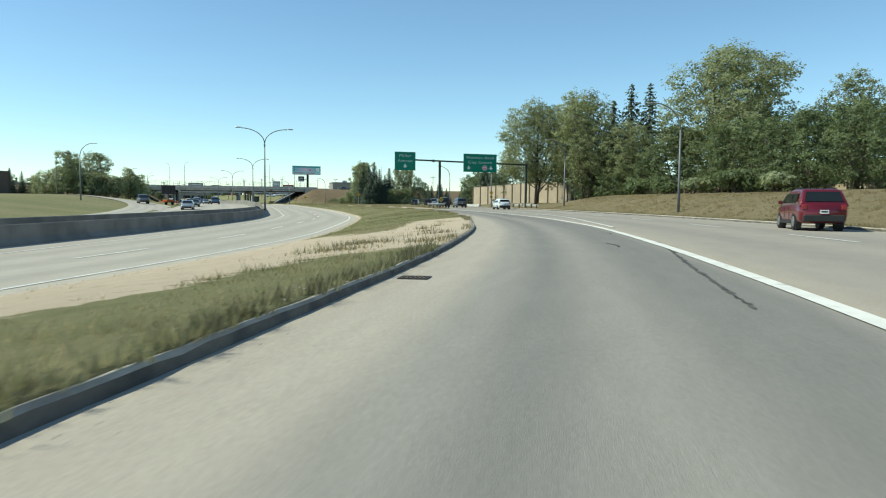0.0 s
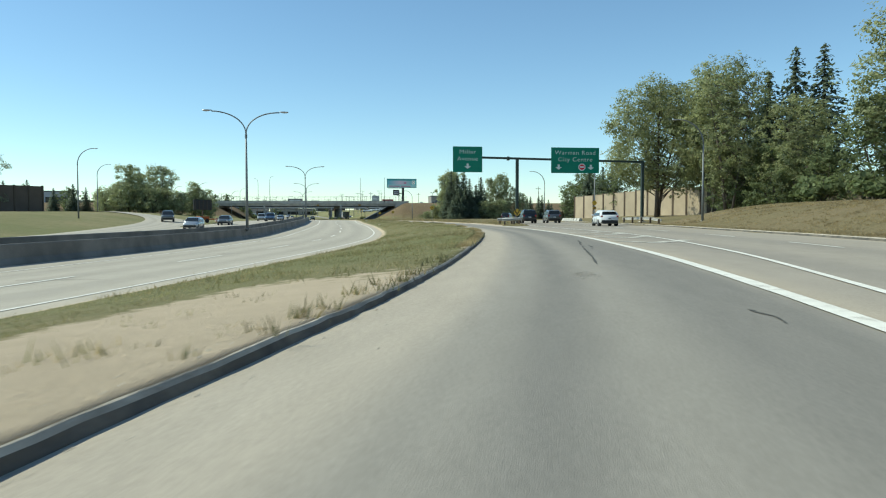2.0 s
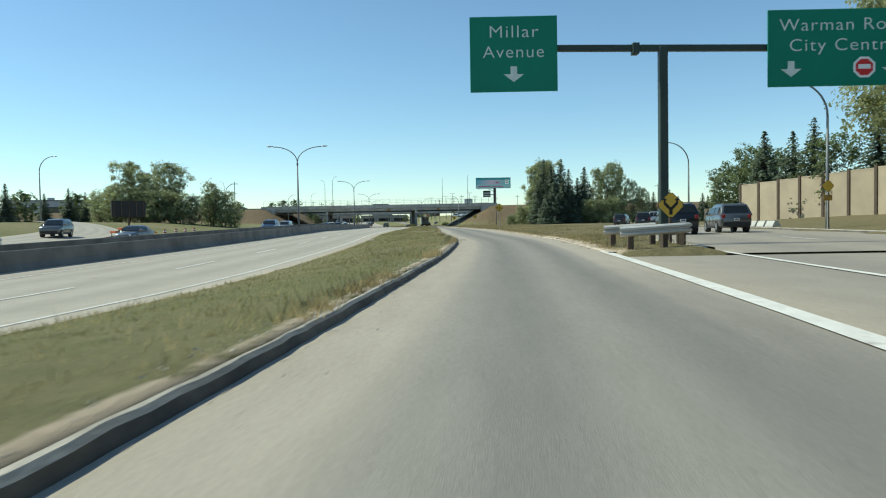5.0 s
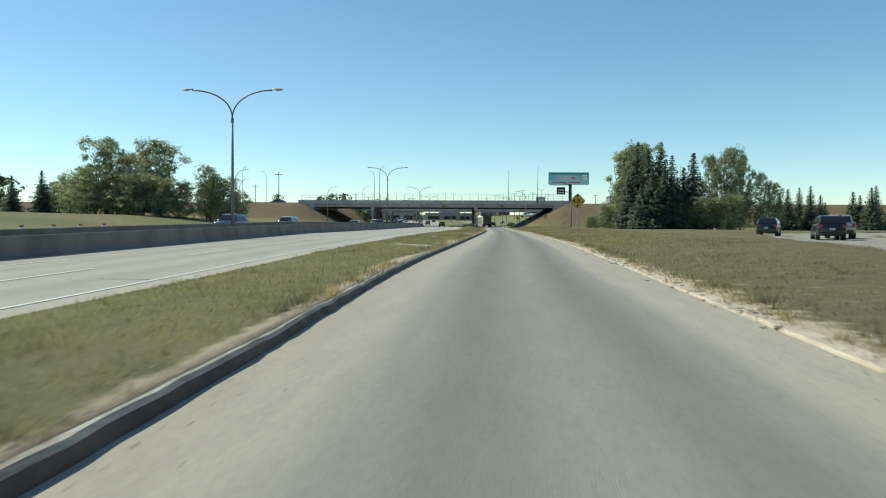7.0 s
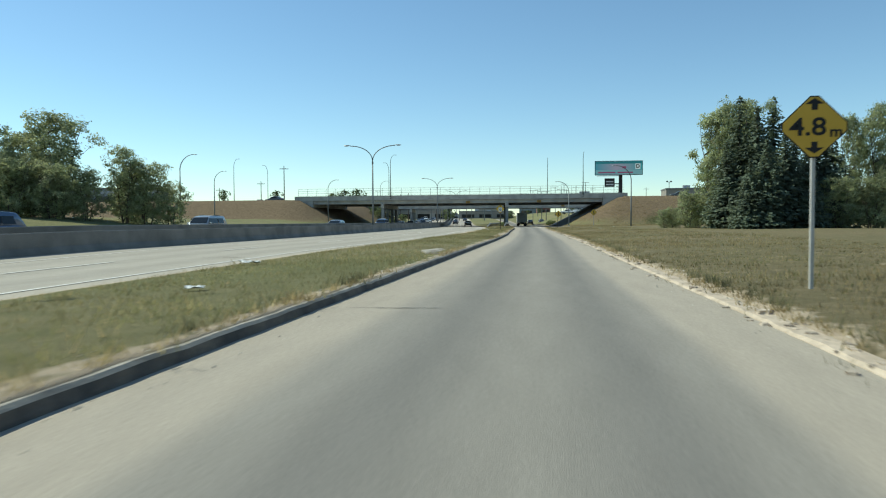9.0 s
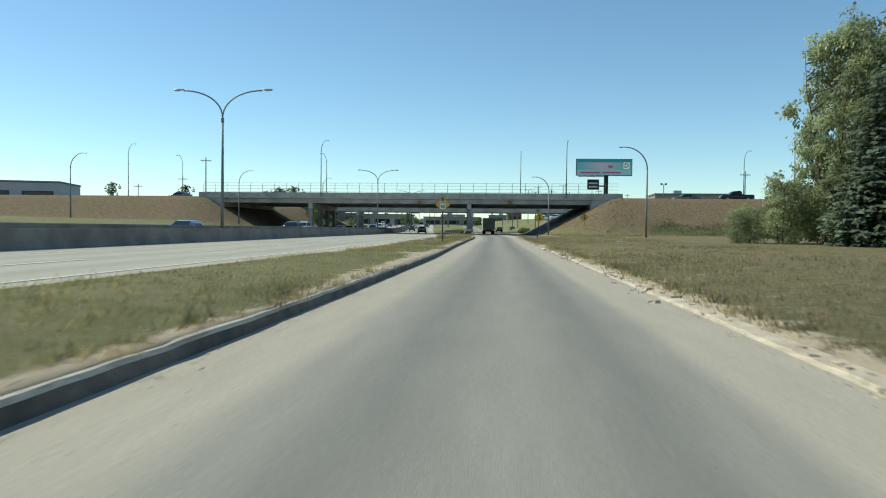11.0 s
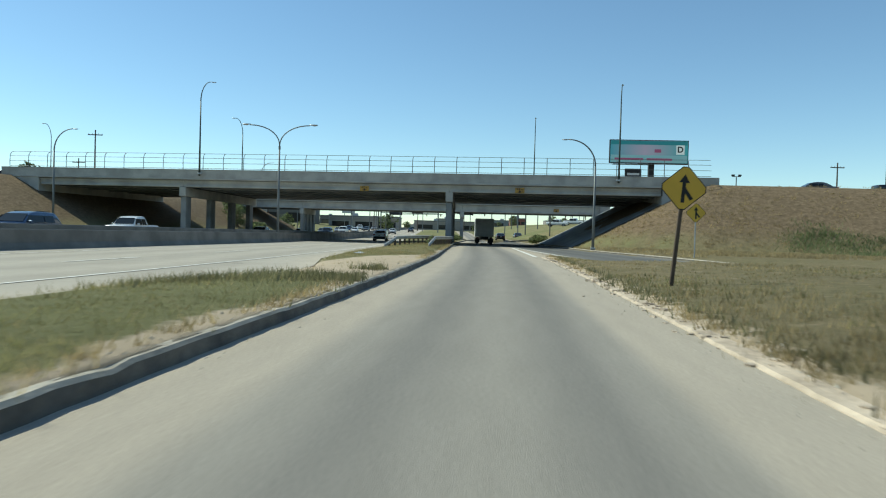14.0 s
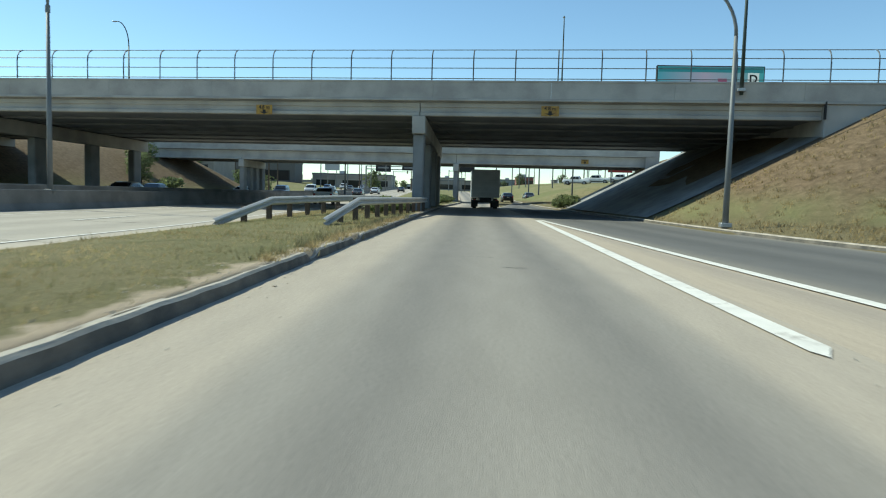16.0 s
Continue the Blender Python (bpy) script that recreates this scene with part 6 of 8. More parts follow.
    if kind == "hatch":
        part("spoiler", box(bmesh.new(), -W * 0.66, W * 0.66, roof[-2][0] - 0.24, roof[-2][0] + 0.12, roof[-2][1] + 0.01, roof[-2][1] + 0.07, 0.02), material, c, "roof spoiler over the rear window")
        part("diffuser", box(bmesh.new(), -W * 0.7, W * 0.7, yr - 0.085, yr - 0.05, b1[1] - 0.1, b1[1] + 0.18, 0.015), M_TRIM, c, "black lower diffuser")
    if kind in ("suv", "van"):
        for sd in (-1, 1):
            part("roof_rail", tube(bmesh.new(), [(sd * W * 0.68, -0.2, roof[2][1] + 0.05), (sd * W * 0.68, -1.5, roof[3][1] + 0.06)], 0.025, 6), M_TRIM, c)
    return c


P_WHITE = paint("paint_white", (0.72, 0.73, 0.73), 0.0)
P_RED = paint("paint_red", (0.15, 0.008, 0.016))
P_BLACK = paint("paint_black", (0.012, 0.014, 0.018))
P_GREY = paint("paint_grey", (0.12, 0.125, 0.13), 0.5)
P_SILVER = paint("paint_silver", (0.42, 0.43, 0.44), 0.6)
P_BLUE = paint("paint_blue", (0.07, 0.11, 0.19), 0.4)


def road_z(x, y):
    return freeway_level(y) if x < FR(y) + 1 else ground_level(y)


def put(ob, x, y, rz):
    ob.matrix_basis = pose(x, y, road_z(x, y) + 0.005, 0, 0, rz)
    return ob


def head_of(line, y):
    return -math.degrees(math.atan(line(y + 0.5) - line(y - 0.5)))


put(car("hatch", P_WHITE, "white hatchback with a dark rear window on the street", "cars on the street"), 15.2, -175.2, head_of(RE, -175))
put(car("suv", P_RED, "dark red sport utility car on the street", "cars on the street"), 2.5, -243.2, -31)
put(car("suv", P_BLACK, "black sport utility car on the street", "cars on the street"), 14.3, -150, head_of(RE, -150))
put(car("suv", P_GREY, "dark grey sport utility car on the street", "cars on the street"), 18.4, -147, head_of(RE, -147))
put(car("pickup", P_SILVER, "silver pickup truck on the street", "cars on the street"), 28.5, -96, head_of(RE, -96) - 4)
suv2 = put(car("suv", P_BLACK, "black sport utility car with brake lights on the curving street", "cars on the street"), 25.2, -102, head_of(RE, -102))
put(copy_thing(suv2, pose(0, 0, 0)), 26.6, -85, head_of(RE, -87))
sed_w = put(car("sedan", P_WHITE, "white sedan on the freeway", "cars on the freeway"), FR(60) - 1.8, 60, head_of(FR, 60))
sed_g = put(car("sedan", P_GREY, "grey sedan on the freeway", "cars on the freeway"), FR(118) - 5.4, 118, head_of(FR, 118))
put(copy_thing(sed_w, pose(0, 0, 0)), FR(150) - 5.4, 150, head_of(FR, 150))
put(copy_thing(sed_g, pose(0, 0, 0)), FR(190) - 1.8, 190, head_of(FR, 190))
opp_lane = lambda y, k: OE(y) + 2.4 + 3.7 * k
suv_b = put(car("suv", P_BLUE, "blue-grey sport utility car on the opposite carriageway", "oncoming cars"), opp_lane(-93, 1), -93, head_of(OE, -93) + 180)
van_w = put(car("van", P_SILVER, "white van on the opposite carriageway", "oncoming cars"), opp_lane(-62, 0), -62, head_of(OE, -62) + 180)
hat_s = put(car("hatch", P_SILVER, "silver hatchback on the opposite carriageway", "oncoming cars"), opp_lane(-30, 1), -30, head_of(OE, -30) + 180)
pick = put(car("pickup", P_WHITE, "white pickup truck on the opposite carriageway", "oncoming cars"), opp_lane(22, 0), 22, head_of(OE, 22) + 180)
put(copy_thing(suv_b, pose(0, 0, 0)), opp_lane(3, 1), 3, head_of(OE, 3) + 180)
put(copy_thing(sed_w, pose(0, 0, 0)), opp_lane(50, 1), 50, head_of(OE, 50) + 180)
put(copy_thing(sed_g, pose(0, 0, 0)), opp_lane(64, 0), 64, head_of(OE, 64) + 180)
put(copy_thing(hat_s, pose(0, 0, 0)), opp_lane(-150, 0), -150, head_of(OE, -150) + 180)
put(copy_thing(sed_g, pose(0, 0, 0)), opp_lane(-128, 0), -128, head_of(OE, -128) + 180)
for k, (y, l) in enumerate(((95, 0), (104, 1), (122, 0), (131, 1), (150, 0), (158, 1), (176, 0), (195, 1), (210, 0), (228, 1))):
    put(copy_thing((sed_w, suv_b, sed_g, pick, hat_s)[k % 5], pose(0, 0, 0)), opp_lane(y, l), y, head_of(OE, y) + 180)
ex = car("suv", P_GREY, "grey sport utility car on the exit ramp", "oncoming cars")
ex.matrix_basis = pose(-36.6, -124, terrain(-36.6, -124) + 0.1, 0, 0, 192)
merge_car = put(car("sedan", P_BLACK, "black sedan in the merging lane", "cars on the ramp"), -9.4, 112, 7)
far_car = put(copy_thing(sed_g, pose(0, 0, 0)), -6.4, 128, 8)


M_TRUCKD = mat("truck_door", (0.58, 0.59, 0.595), rough=0.5, var=0.15, scale=1.2, bump=0.02)


def box_truck():
    t = thing("box_truck", "grey box truck with a ribbed rear door on the ramp", "truck")
    bm = bmesh.new()
    box(bm, -1.2, 1.2, -3.2, 2.6, 0.95, 3.35, 0.03)
    part("box", bm, mat("truck_box", (0.66, 0.67, 0.67), rough=0.5, var=0.12, scale=0.8, second=(0.52, 0.525, 0.525), bump=0.02), t)
    for k in range(5):
        part("door_panel", box(bmesh.new(), -1.08, 1.08, -3.225, -3.2, 1.05 + 0.44 * k, 1.47 + 0.44 * k, 0.006), M_TRUCKD, t, "ribbed grey rear door panel")
    part("chassis", box(bmesh.new(), -0.5, 0.5, -3.1, 4.6, 0.55, 0.94, 0.02), M_TRIM, t)
    part("cab", loft(bmesh.new(), [[(-1.05, y, z0), (-1.05, y, z1), (1.05, y, z1), (1.05, y, z0)] for y, z0, z1 in ((2.7, 0.6, 2.4), (3.6, 0.55, 2.4), (4.1, 0.55, 1.5), (5.0, 0.6, 1.35))]), P_WHITE, t)
    part("bumper", box(bmesh.new(), -1.1, 1.1, -3.35, -3.2, 0.5, 0.68, 0.02), M_TRIM, t, "dark rear bumper bar")
    for sd in (-1, 1):
        for y in (-1.8, 3.7):
            wh = part("wheel", tube(bmesh.new(), [(sd * 0.75, y, 0.45), (sd * 1.1, y, 0.45)], 0.45, 18), M_TYRE, t, "black tyre")
            part("rim", tube(bmesh.new(), [(sd * 1.09, y, 0.45), (sd * 1.12, y, 0.45)], 0.25, 12), M_RIM, wh)
        part("tail_light", box(bmesh.new(), sd * 0.95 - 0.1, sd * 0.95 + 0.1, -3.37, -3.34, 0.7, 0.8), M_TAIL, t, "red tail light")
        part("mudflap", box(bmesh.new(), sd * 0.92 - 0.28, sd * 0.92 + 0.28, -2.62, -2.59, 0.15, 0.7), M_TRIM, t)
    return t


put(box_truck(), -9.0, 64.0, 7.0)

# ---- noise walls ----
M_WALLP = mat("wall_panel", (0.42, 0.34, 0.24), var=0.12, scale=0.6, fine=14, bump=0.3, second=(0.36, 0.29, 0.21), obrand=0.06)
M_WALLD = mat("wall_panel_dark", (0.12, 0.09, 0.07), var=0.15, scale=0.6, fine=14, bump=0.3)


def noise_wall(pts, h, pm, qm, label, step=3.0):
    w = thing("noise_wall", label, "wall")
    panel = postm = None
    for (x0, y0), (x1, y1) in zip(pts, pts[1:]):
        a, b = Vector((x0, y0)), Vector((x1, y1))
        n = max(1, round((b - a).length / step))
        d = (b - a) / n
        ang = math.degrees(math.atan2(d.y, d.x))
        for k in range(n + 1):
            p = a + d * k
            m = pose(p.x, p.y, terrain(p.x, p.y) - 0.3, 0, 0, ang)
            if postm is None:
                postm = part("post", box(bmesh.new(), -0.16, 0.16, -0.16, 0.16, 0, h + 0.55, 0.02), qm, w, "dark timber post")
                postm.matrix_basis = m
            else:
                o = new("post", postm.data)
                o.parent, o.matrix_basis = w, m
            if k < n:
                if panel is None:
                    bm = bmesh.new()
                    box(bm, 0.16, step - 0.16, -0.06, 0.06, 0, h + 0.3, 0.01)
                    box(bm, 0.16, step - 0.16, -0.075, 0.075, h + 0.3, h + 0.42, 0.01)
                    panel = part("panel", bm, pm, w, "tan precast wall panel")
                    panel.matrix_basis = m @ Matrix.Diagonal((d.length / step, 1, 1, 1))
                else:
                    o = new("panel", panel.data)
                    o.parent, o.matrix_basis = w, m @ Matrix.Diagonal((d.length / step, 1, 1, 1))
    return w


noise_wall([(33.0, -113), (36.5, -128), (41.5, -148), (48, -172), (52, -190), (52, -212), (46, -234), (37, -252), (27, -270)], 3.9, M_WALLP, M_WOODP, "tan panel noise wall with dark posts beside the street")
noise_wall([(-65.5, -97), (-74, -112), (-83, -130)], 4.6, M_WALLD, M_WOODP, "dark timber noise wall beyond the exit ramp")

noise_wall([(30.6, -109), (32.5, -104), (35.6, -97.5)], 1.5, M_WALLP, M_WALLP, "low tan panel wall beside the curving street", 2.4)


# ---- pylon sign, electronic billboard ----
def billboard():
    b = thing("billboard", "wide electronic billboard on a single dark post", "billboard")
    b.matrix_basis = pose(18.05, 101, 0, 0, 0, 4)
    part("frame", box(bmesh.new(), -7.15, 7.15, 0, 0.6, 15.15, 19.5, 0.05), M_TRIM, b)
    part("post", box(bmesh.new(), 0.2, 1.2, 0.7, 1.6, 5.0, 19.0, 0.05), M_TRIM, b)
    part("catwalk", box(bmesh.new(), -6.6, 0.5, -0.9, 0.0, 14.85, 14.97), M_TRIM, b)
    m = bpy.data.materials.new("screen")
    m.use_nodes = True
    nt = m.node_tree
    bs = nt.nodes["Principled BSDF"]
    tc = nt.nodes.new("ShaderNodeTexCoord")
    sep = nt.nodes.new("ShaderNodeSeparateXYZ")
    nt.links.new(tc.outputs["Object"], sep.inputs[0])
    mr = nt.nodes.new("ShaderNodeMapRange")
    mr.inputs["From Min"].default_value, mr.inputs["From Max"].default_value = -7, 7
    nt.links.new(sep.outputs[0], mr.inputs["Value"])
    cr = nt.nodes.new("ShaderNodeValToRGB")
    cr.color_ramp.elements[0].color, cr.color_ramp.elements[1].color = (0.06, 0.24, 0.30, 1), (0.05, 0.27, 0.29, 1)
    e = cr.color_ramp.elements.new(0.45)
    e.color = (0.30, 0.26, 0.33, 1)
    nt.links.new(mr.outputs[0], cr.inputs[0])
    nt.links.new(cr.outputs[0], bs.inputs["Base Color"])
    nt.links.new(cr.outputs[0], bs.inputs["Emission Color"])
    bs.inputs["Emission Strength"].default_value = 0.45
    scr = part("screen", box(bmesh.new(), -7, 7, -0.03, 0.0, 15.3, 19.35), m, b, "lit teal and pink screen")
    part("band", box(bmesh.new(), -6.9, 6.9, -0.045, -0.03, 15.35, 16.7), glow_mat("screen_white", (0.22, 0.40, 0.42), 0.3), scr)
    part("band", box(bmesh.new(), -6.9, 6.9, -0.045, -0.03, 18.6, 19.3), glow_mat("screen_teal", (0.03, 0.2, 0.22), 0.3), scr)
    for x0, x1, z0, z1 in ((-6.2, -1.0, 15.75, 16.15), (-0.4, 4.2, 15.75, 16.15), (1.0, 2.2, 17.2, 17.8)):
        part("bar", box(bmesh.new(), x0, x1, -0.055, -0.046, z0, z1), glow_mat("screen_text", (0.35, 0.08, 0.16), 0.2), scr, "plain bar of unreadable writing")
    part("tile", box(bmesh.new(), 4.9, 6.4, -0.06, -0.046, 16.9, 18.6), glow_mat("screen_tile", (0.62, 0.66, 0.64), 0.35), scr, "pale square tile")
    text_part("text", "D", 1.5, M_SIGNK, scr, upright(5.65, -0.066, 17.75), bold=0.04)
    lower = part("lower_panel", box(bmesh.new(), -4.2, -1.2, 0.2, 0.5, 11.6, 14.2, 0.05), M_TRIM, b, "small dark panel hung below")
    part("bar", box(bmesh.new(), -3.8, -1.6, 0.17, 0.2, 13.0, 13.4), M_PLATE, lower)
    part("bar", box(bmesh.new(), -3.8, -1.6, 0.17, 0.2, 12.1, 12.5), M_PLATE, lower)
    part("strut", box(bmesh.new(), -2.9, 0.25, 0.6, 0.8, 12.4, 12.7), M_TRIM, b)


billboard()


# ---- distant shops, poles and signs past the overpass ----
M_BRICKF = mat("shop_wall", (0.30, 0.27, 0.24), var=0.12, scale=0.3, fine=6, bump=0.1)
M_METALF = mat("shop_cladding", (0.45, 0.46, 0.47), var=0.1, scale=0.3, fine=5, bump=0.1)
M_ROOFF = mat("flat_roof", (0.2, 0.2, 0.2), var=0.1)
M_REDF = mat("shop_red", (0.35, 0.05, 0.05), var=0.1)


def shop(x, y, w, d, h, wall, label, rz=0.0, band=None, bays=None):
    b = thing("building", label, "building", group="distant shops")
    z = terrain(x, y) - 0.2
    b.matrix_basis = pose(x, y, z, 0, 0, rz)
    part("wall", box(bmesh.new(), -w / 2, w / 2, 0, d, 0, h, 0.05), wall, b)
    part("roof", box(bmesh.new(), -w / 2 - 0.2, w / 2 + 0.2, -0.2, d + 0.2, h, h + 0.5, 0.05), M_ROOFF, b)
    n = max(2, int(w / 9)) if bays is None else bays
    for k in range(n):
        cx = -w / 2 + w * (k + 0.5) / n
        win = part("window", box(bmesh.new(), cx - w / n * 0.36, cx + w / n * 0.36, -0.06, 0.05, 0.6, h * 0.62), M_TRIM, b)
        part("pane", box(bmesh.new(), cx - w / n * 0.33, cx + w / n * 0.33, -0.08, -0.05, 0.75, h * 0.59), M_GLASS, win)
    if band:
        part("fascia", box(bmesh.new(), -w / 2 + 0.3, w / 2 - 0.3, -0.15, 0.0, h * 0.7, h * 0.95), band, b, "coloured shop fascia")
    part("roof_unit", box(bmesh.new(), -w * 0.2, -w * 0.2 + 2.4, d * 0.4, d * 0.4 + 2, h + 0.5, h + 1.7, 0.05), M_METALF, b)
    return b


rs = random.Random(17)
M_SHOPS = [M_BRICKF, M_METALF, mat("shop_beige", (0.34, 0.32, 0.29), var=0.1, scale=0.3, fine=5, bump=0.1), mat("shop_dark", (0.14, 0.135, 0.13), var=0.1, scale=0.3, fine=5, bump=0.1),
           mat("shop_blue_grey", (0.22, 0.245, 0.26), var=0.1, scale=0.3, fine=5, bump=0.1)]
for k in range(22):
    sx = -330 + 22 * k + rs.uniform(-8, 8)
    sy = 430 + rs.uniform(-70, 110)
    shop(sx, sy, rs.uniform(10, 30), 16, rs.uniform(3.0, 7.5), M_SHOPS[k % 5], "low distant shop or warehouse on the rise", rs.uniform(-5, 12), None, k % 3)
for k in range(26):
    sx, sy = rs.uniform(-230, 30), rs.uniform(300, 420)
    plant("hedge_tree", k, sx, sy, rs.uniform(0.35, 0.75), rs.uniform(0, 360))
shop(-118, 165, 62, 30, 7.0, M_BRICKF, "low brown-grey shop building past the overpass", 14)
shop(-106, 245, 26, 14, 7.0, M_SHOPS[3], "dark two-storey shop building down the road", 8)
shop(-76, 262, 30, 20, 5.2, M_SHOPS[2], "long beige low warehouse", 8, M_BRICKF)
shop(-50, 335, 34, 22, 4.5, M_BRICKF, "low shop building far down the road", 8)
shop(-12.7, 330, 8, 10, 3.4, mat("shop_red_brick", (0.24, 0.095, 0.075), var=0.12, scale=0.5, fine=8, bump=0.1), "small red-brown building on the rise beyond the slope", 6, None, 3)
shop(70, 250, 34, 16, 6.5, M_METALF, "low metal-clad shop beyond the slope", 4)
shop(120, -6, 26, 14, 6.0, M_METALF, "low white shop with a red band behind the trees", 20, M_REDF)
shop(48, 140, 22, 14, 7.5, M_BRICKF, "dark low building behind the billboard", 0)
shop(-150, 86, 44, 20, 6.0, M_METALF, "low pale building behind the embankment", 20)


def utility_pole(h=11.0):
    p = thing("utility_pole", "slim dark timber utility pole with a crossarm", "utility pole", group="utility poles")
    part("pole", tube(bmesh.new(), [(0, 0, -0.5), (0, 0, h)], [0.16, 0.1], 8), M_WOODP, p)
    part("crossarm", box(bmesh.new(), -1.2, 1.2, -0.06, 0.06, h - 0.9, h - 0.75), M_WOODP, p)
    for x in (-1.1, -0.5, 0.5, 1.1):
        part("insulator", tube(bmesh.new(), [(x, 0, h - 0.76), (x, 0, h - 0.58)], 0.05, 6), M_GALV, p)
    return p


up = utility_pole()
up.matrix_basis = pose(-75, 130, terrain(-75, 130), 0, 0, 12)
for x, y, k in ((-52, 120, 1), (-58, 205, 1), (-48, 235, 1), (-36, 290, 1), (-20, 240, 1), (2, 230, 1), (14, 215, 1), (24, 190, 1), (6, 180, 1), (40, 235, 1), (-90, 190, 1), (-102, 110, 1.1), (-128, 130, 1.1),
                (-86, 92, 1.15), (58, 120, 1.2), (88, 110, 1.2), (-8, 300, 1), (-62, 150, 1), (12, 270, 1), (30, 280, 1)):
    o = copy_thing(up, pose(x, y, terrain(x, min(y, 500)), 0, 0, 10))
    o.scale = (k, k, k)


def yard_pole(x, y, h):
    """A slim light pole with two small heads."""
    p = thing("light_pole", "slim dark light pole beyond the overpass", "light pole", group="distant light poles")
    p.matrix_basis = pose(x, y, terrain(x, y))
    part("pole", tube(bmesh.new(), [(0, 0, -0.3), (0, 0, h)], [0.13, 0.08], 8), M_FENCE, p)
    part("crossbar", tube(bmesh.new(), [(-1.0, 0, h - 0.05), (1.0, 0, h - 0.05)], 0.05, 6), M_FENCE, p)
    for sx in (-0.95, 0.95):
        part("lamp_head", head_mesh(bmesh.new(), (sx * 0.8, 0, h), (sx, 0, 0), 0.6, 0.3, 0.14), M_FENCE, p)


for x, y, h in ((-45.7, 130, 10), (-46.1, 150, 11), (-56.1, 200, 12), (-48.3, 180, 9.5), (-13.8, 150, 11), (-11.1, 165, 12), (-10.7, 200, 12), (-6.7, 140, 10.5), (-4.6, 125, 10), (-2.0, 150, 11), (1.1, 170, 12), (0.6, 110, 10), (9, 140, 11), (-66, 150, 11), (-78, 175, 12)):
    yard_pole(x, y, h)


def overhead_signs(y, x0, x1, z, panels):
    """A sign frame over the freeway lanes; panels: their left and right ends and heights."""
    g0 = thing("overhead_gantry", "grey overhead gantry with dark sign panels far down the freeway", "gantry")
    for x in (x0, x1):
        part("post", tube(bmesh.new(), [(x, y, terrain(x, y) - 0.4), (x, y, z + 0.5)], 0.2, 8), M_POLE, g0)
    for dz in (-0.4, 0.4):
        part("beam", tube(bmesh.new(), [(x0, y, z + dz), (x1, y, z + dz)], 0.12, 8), M_POLE, g0)
    for a, b, z0, z1 in panels:
        pn = part("panel", box(bmesh.new(), a, b, y - 0.35, y - 0.2, z0, z1, 0.03), M_TRIM, g0, "dark sign panel")
        part("bar", box(bmesh.new(), a + (b - a) * 0.15, b - (b - a) * 0.15, y - 0.37, y - 0.35, (z0 + z1) / 2 - 0.15, (z0 + z1) / 2 + 0.25), M_SIGNB, pn, "plain bar of unreadable writing")


overhead_signs(190, -52.2, -33.6, 8.0, ((-49.4, -45.2, 6.9, 9.0), (-42.1, -38.5, 7.4, 8.7)))


def signal_gantry(x, y, w, label):
    s = thing("signal_mast", label, "traffic light", group="distant traffic lights")
    s.matrix_basis = pose(x, y, terrain(x, y))
    part("pole", tube(bmesh.new(), [(0, 0, -0.3), (0, 0, 7.2)], 0.14, 8), M_POLE, s)
    part("arm", tube(bmesh.new(), [(0, 0, 6.8), (w, 0, 7.0)], 0.09, 8), M_POLE, s)
    for k in (0.3, 0.62, 0.95):
        hd = part("signal_head", box(bmesh.new(), w * k - 0.2, w * k + 0.2, -0.2, 0.1, 6.2, 7.3, 0.02), M_TRIM, s, "black signal head")
        part("lens", tube(bmesh.new(), [(w * k, -0.2, 6.45), (w * k, -0.24, 6.45)], 0.13, 10), M_SIGNY, hd)


signal_gantry(-9, 205, -16, "grey traffic light mast over the ramp end")
signal_gantry(-36, 240, 14, "grey traffic light mast down the road")
signal_gantry(-60, 262, 18, "grey traffic light mast over the freeway lanes")


def pylon(x, y, w, h, z0, material, label):
    p = thing("pylon_sign", label, "sign", group="distant signs")
    p.matrix_basis = pose(x, y, terrain(x, min(y, 500)))
    for sx in (-0.3, 0.3):
        part("post", tube(bmesh.new(), [(sx * w, 0, -0.5), (sx * w, 0, z0 + 0.2)], 0.12, 8), M_POLE, p)
    pn = part("panel", box(bmesh.new(), -w / 2, w / 2, -0.2, 0.2, z0, z0 + h, 0.05), material, p)
    part("bar", box(bmesh.new(), -w * 0.38, w * 0.38, -0.24, -0.2, z0 + h * 0.55, z0 + h * 0.75), M_PLATE, pn, "plain bar of unreadable writing")


pylon(-40, 215, 9, 3.0, 8.0, M_BRICKF, "dark roadside panel sign far down the road")
pylon(-28, 222, 5, 3.6, 6.5, M_TRIM, "black roadside panel sign")
pylon(-74, 230, 5, 4, 6, M_METALF, "pale shop pylon sign")
pylon(10, 205, 4.5, 5.5, 3.5, M_METALF, "striped pale shop pylon sign beyond the slope")
pylon(18, 212, 7, 3.6, 3.0, M_REDF, "red shop pylon sign beyond the slope")
pylon(112, -22, 5, 3.5, 8, M_REDF, "red shop pylon sign behind the trees")


# cars on the road over the embankment and on the rise past the overpass
pick_d = car("pickup", P_BLACK, "black pickup truck on the road over the embankment", "cars on the embankment")
pick_d.matrix_basis = pose(37.0, 48.5, terrain(37.0, 48.5) + 0.02, 0, 0, 90)
for sx, sy, ang in ((28.5, 50, 90), (46.0, 52, 90), (64.0, 52, -90), (-72.0, 52, 90)):
    copy_thing(pick_d if sx > 40 else sed_g, pose(sx, sy, terrain(sx, sy) + 0.02, 0, 0, ang))
for sx, sy in ((3.0, 152), (7.5, 156), (13.0, 160), (19.0, 158)):
    copy_thing((sed_w, pick)[int(sx) % 2], pose(sx, sy, terrain(sx, sy) + 0.02, 0, 0, 80))


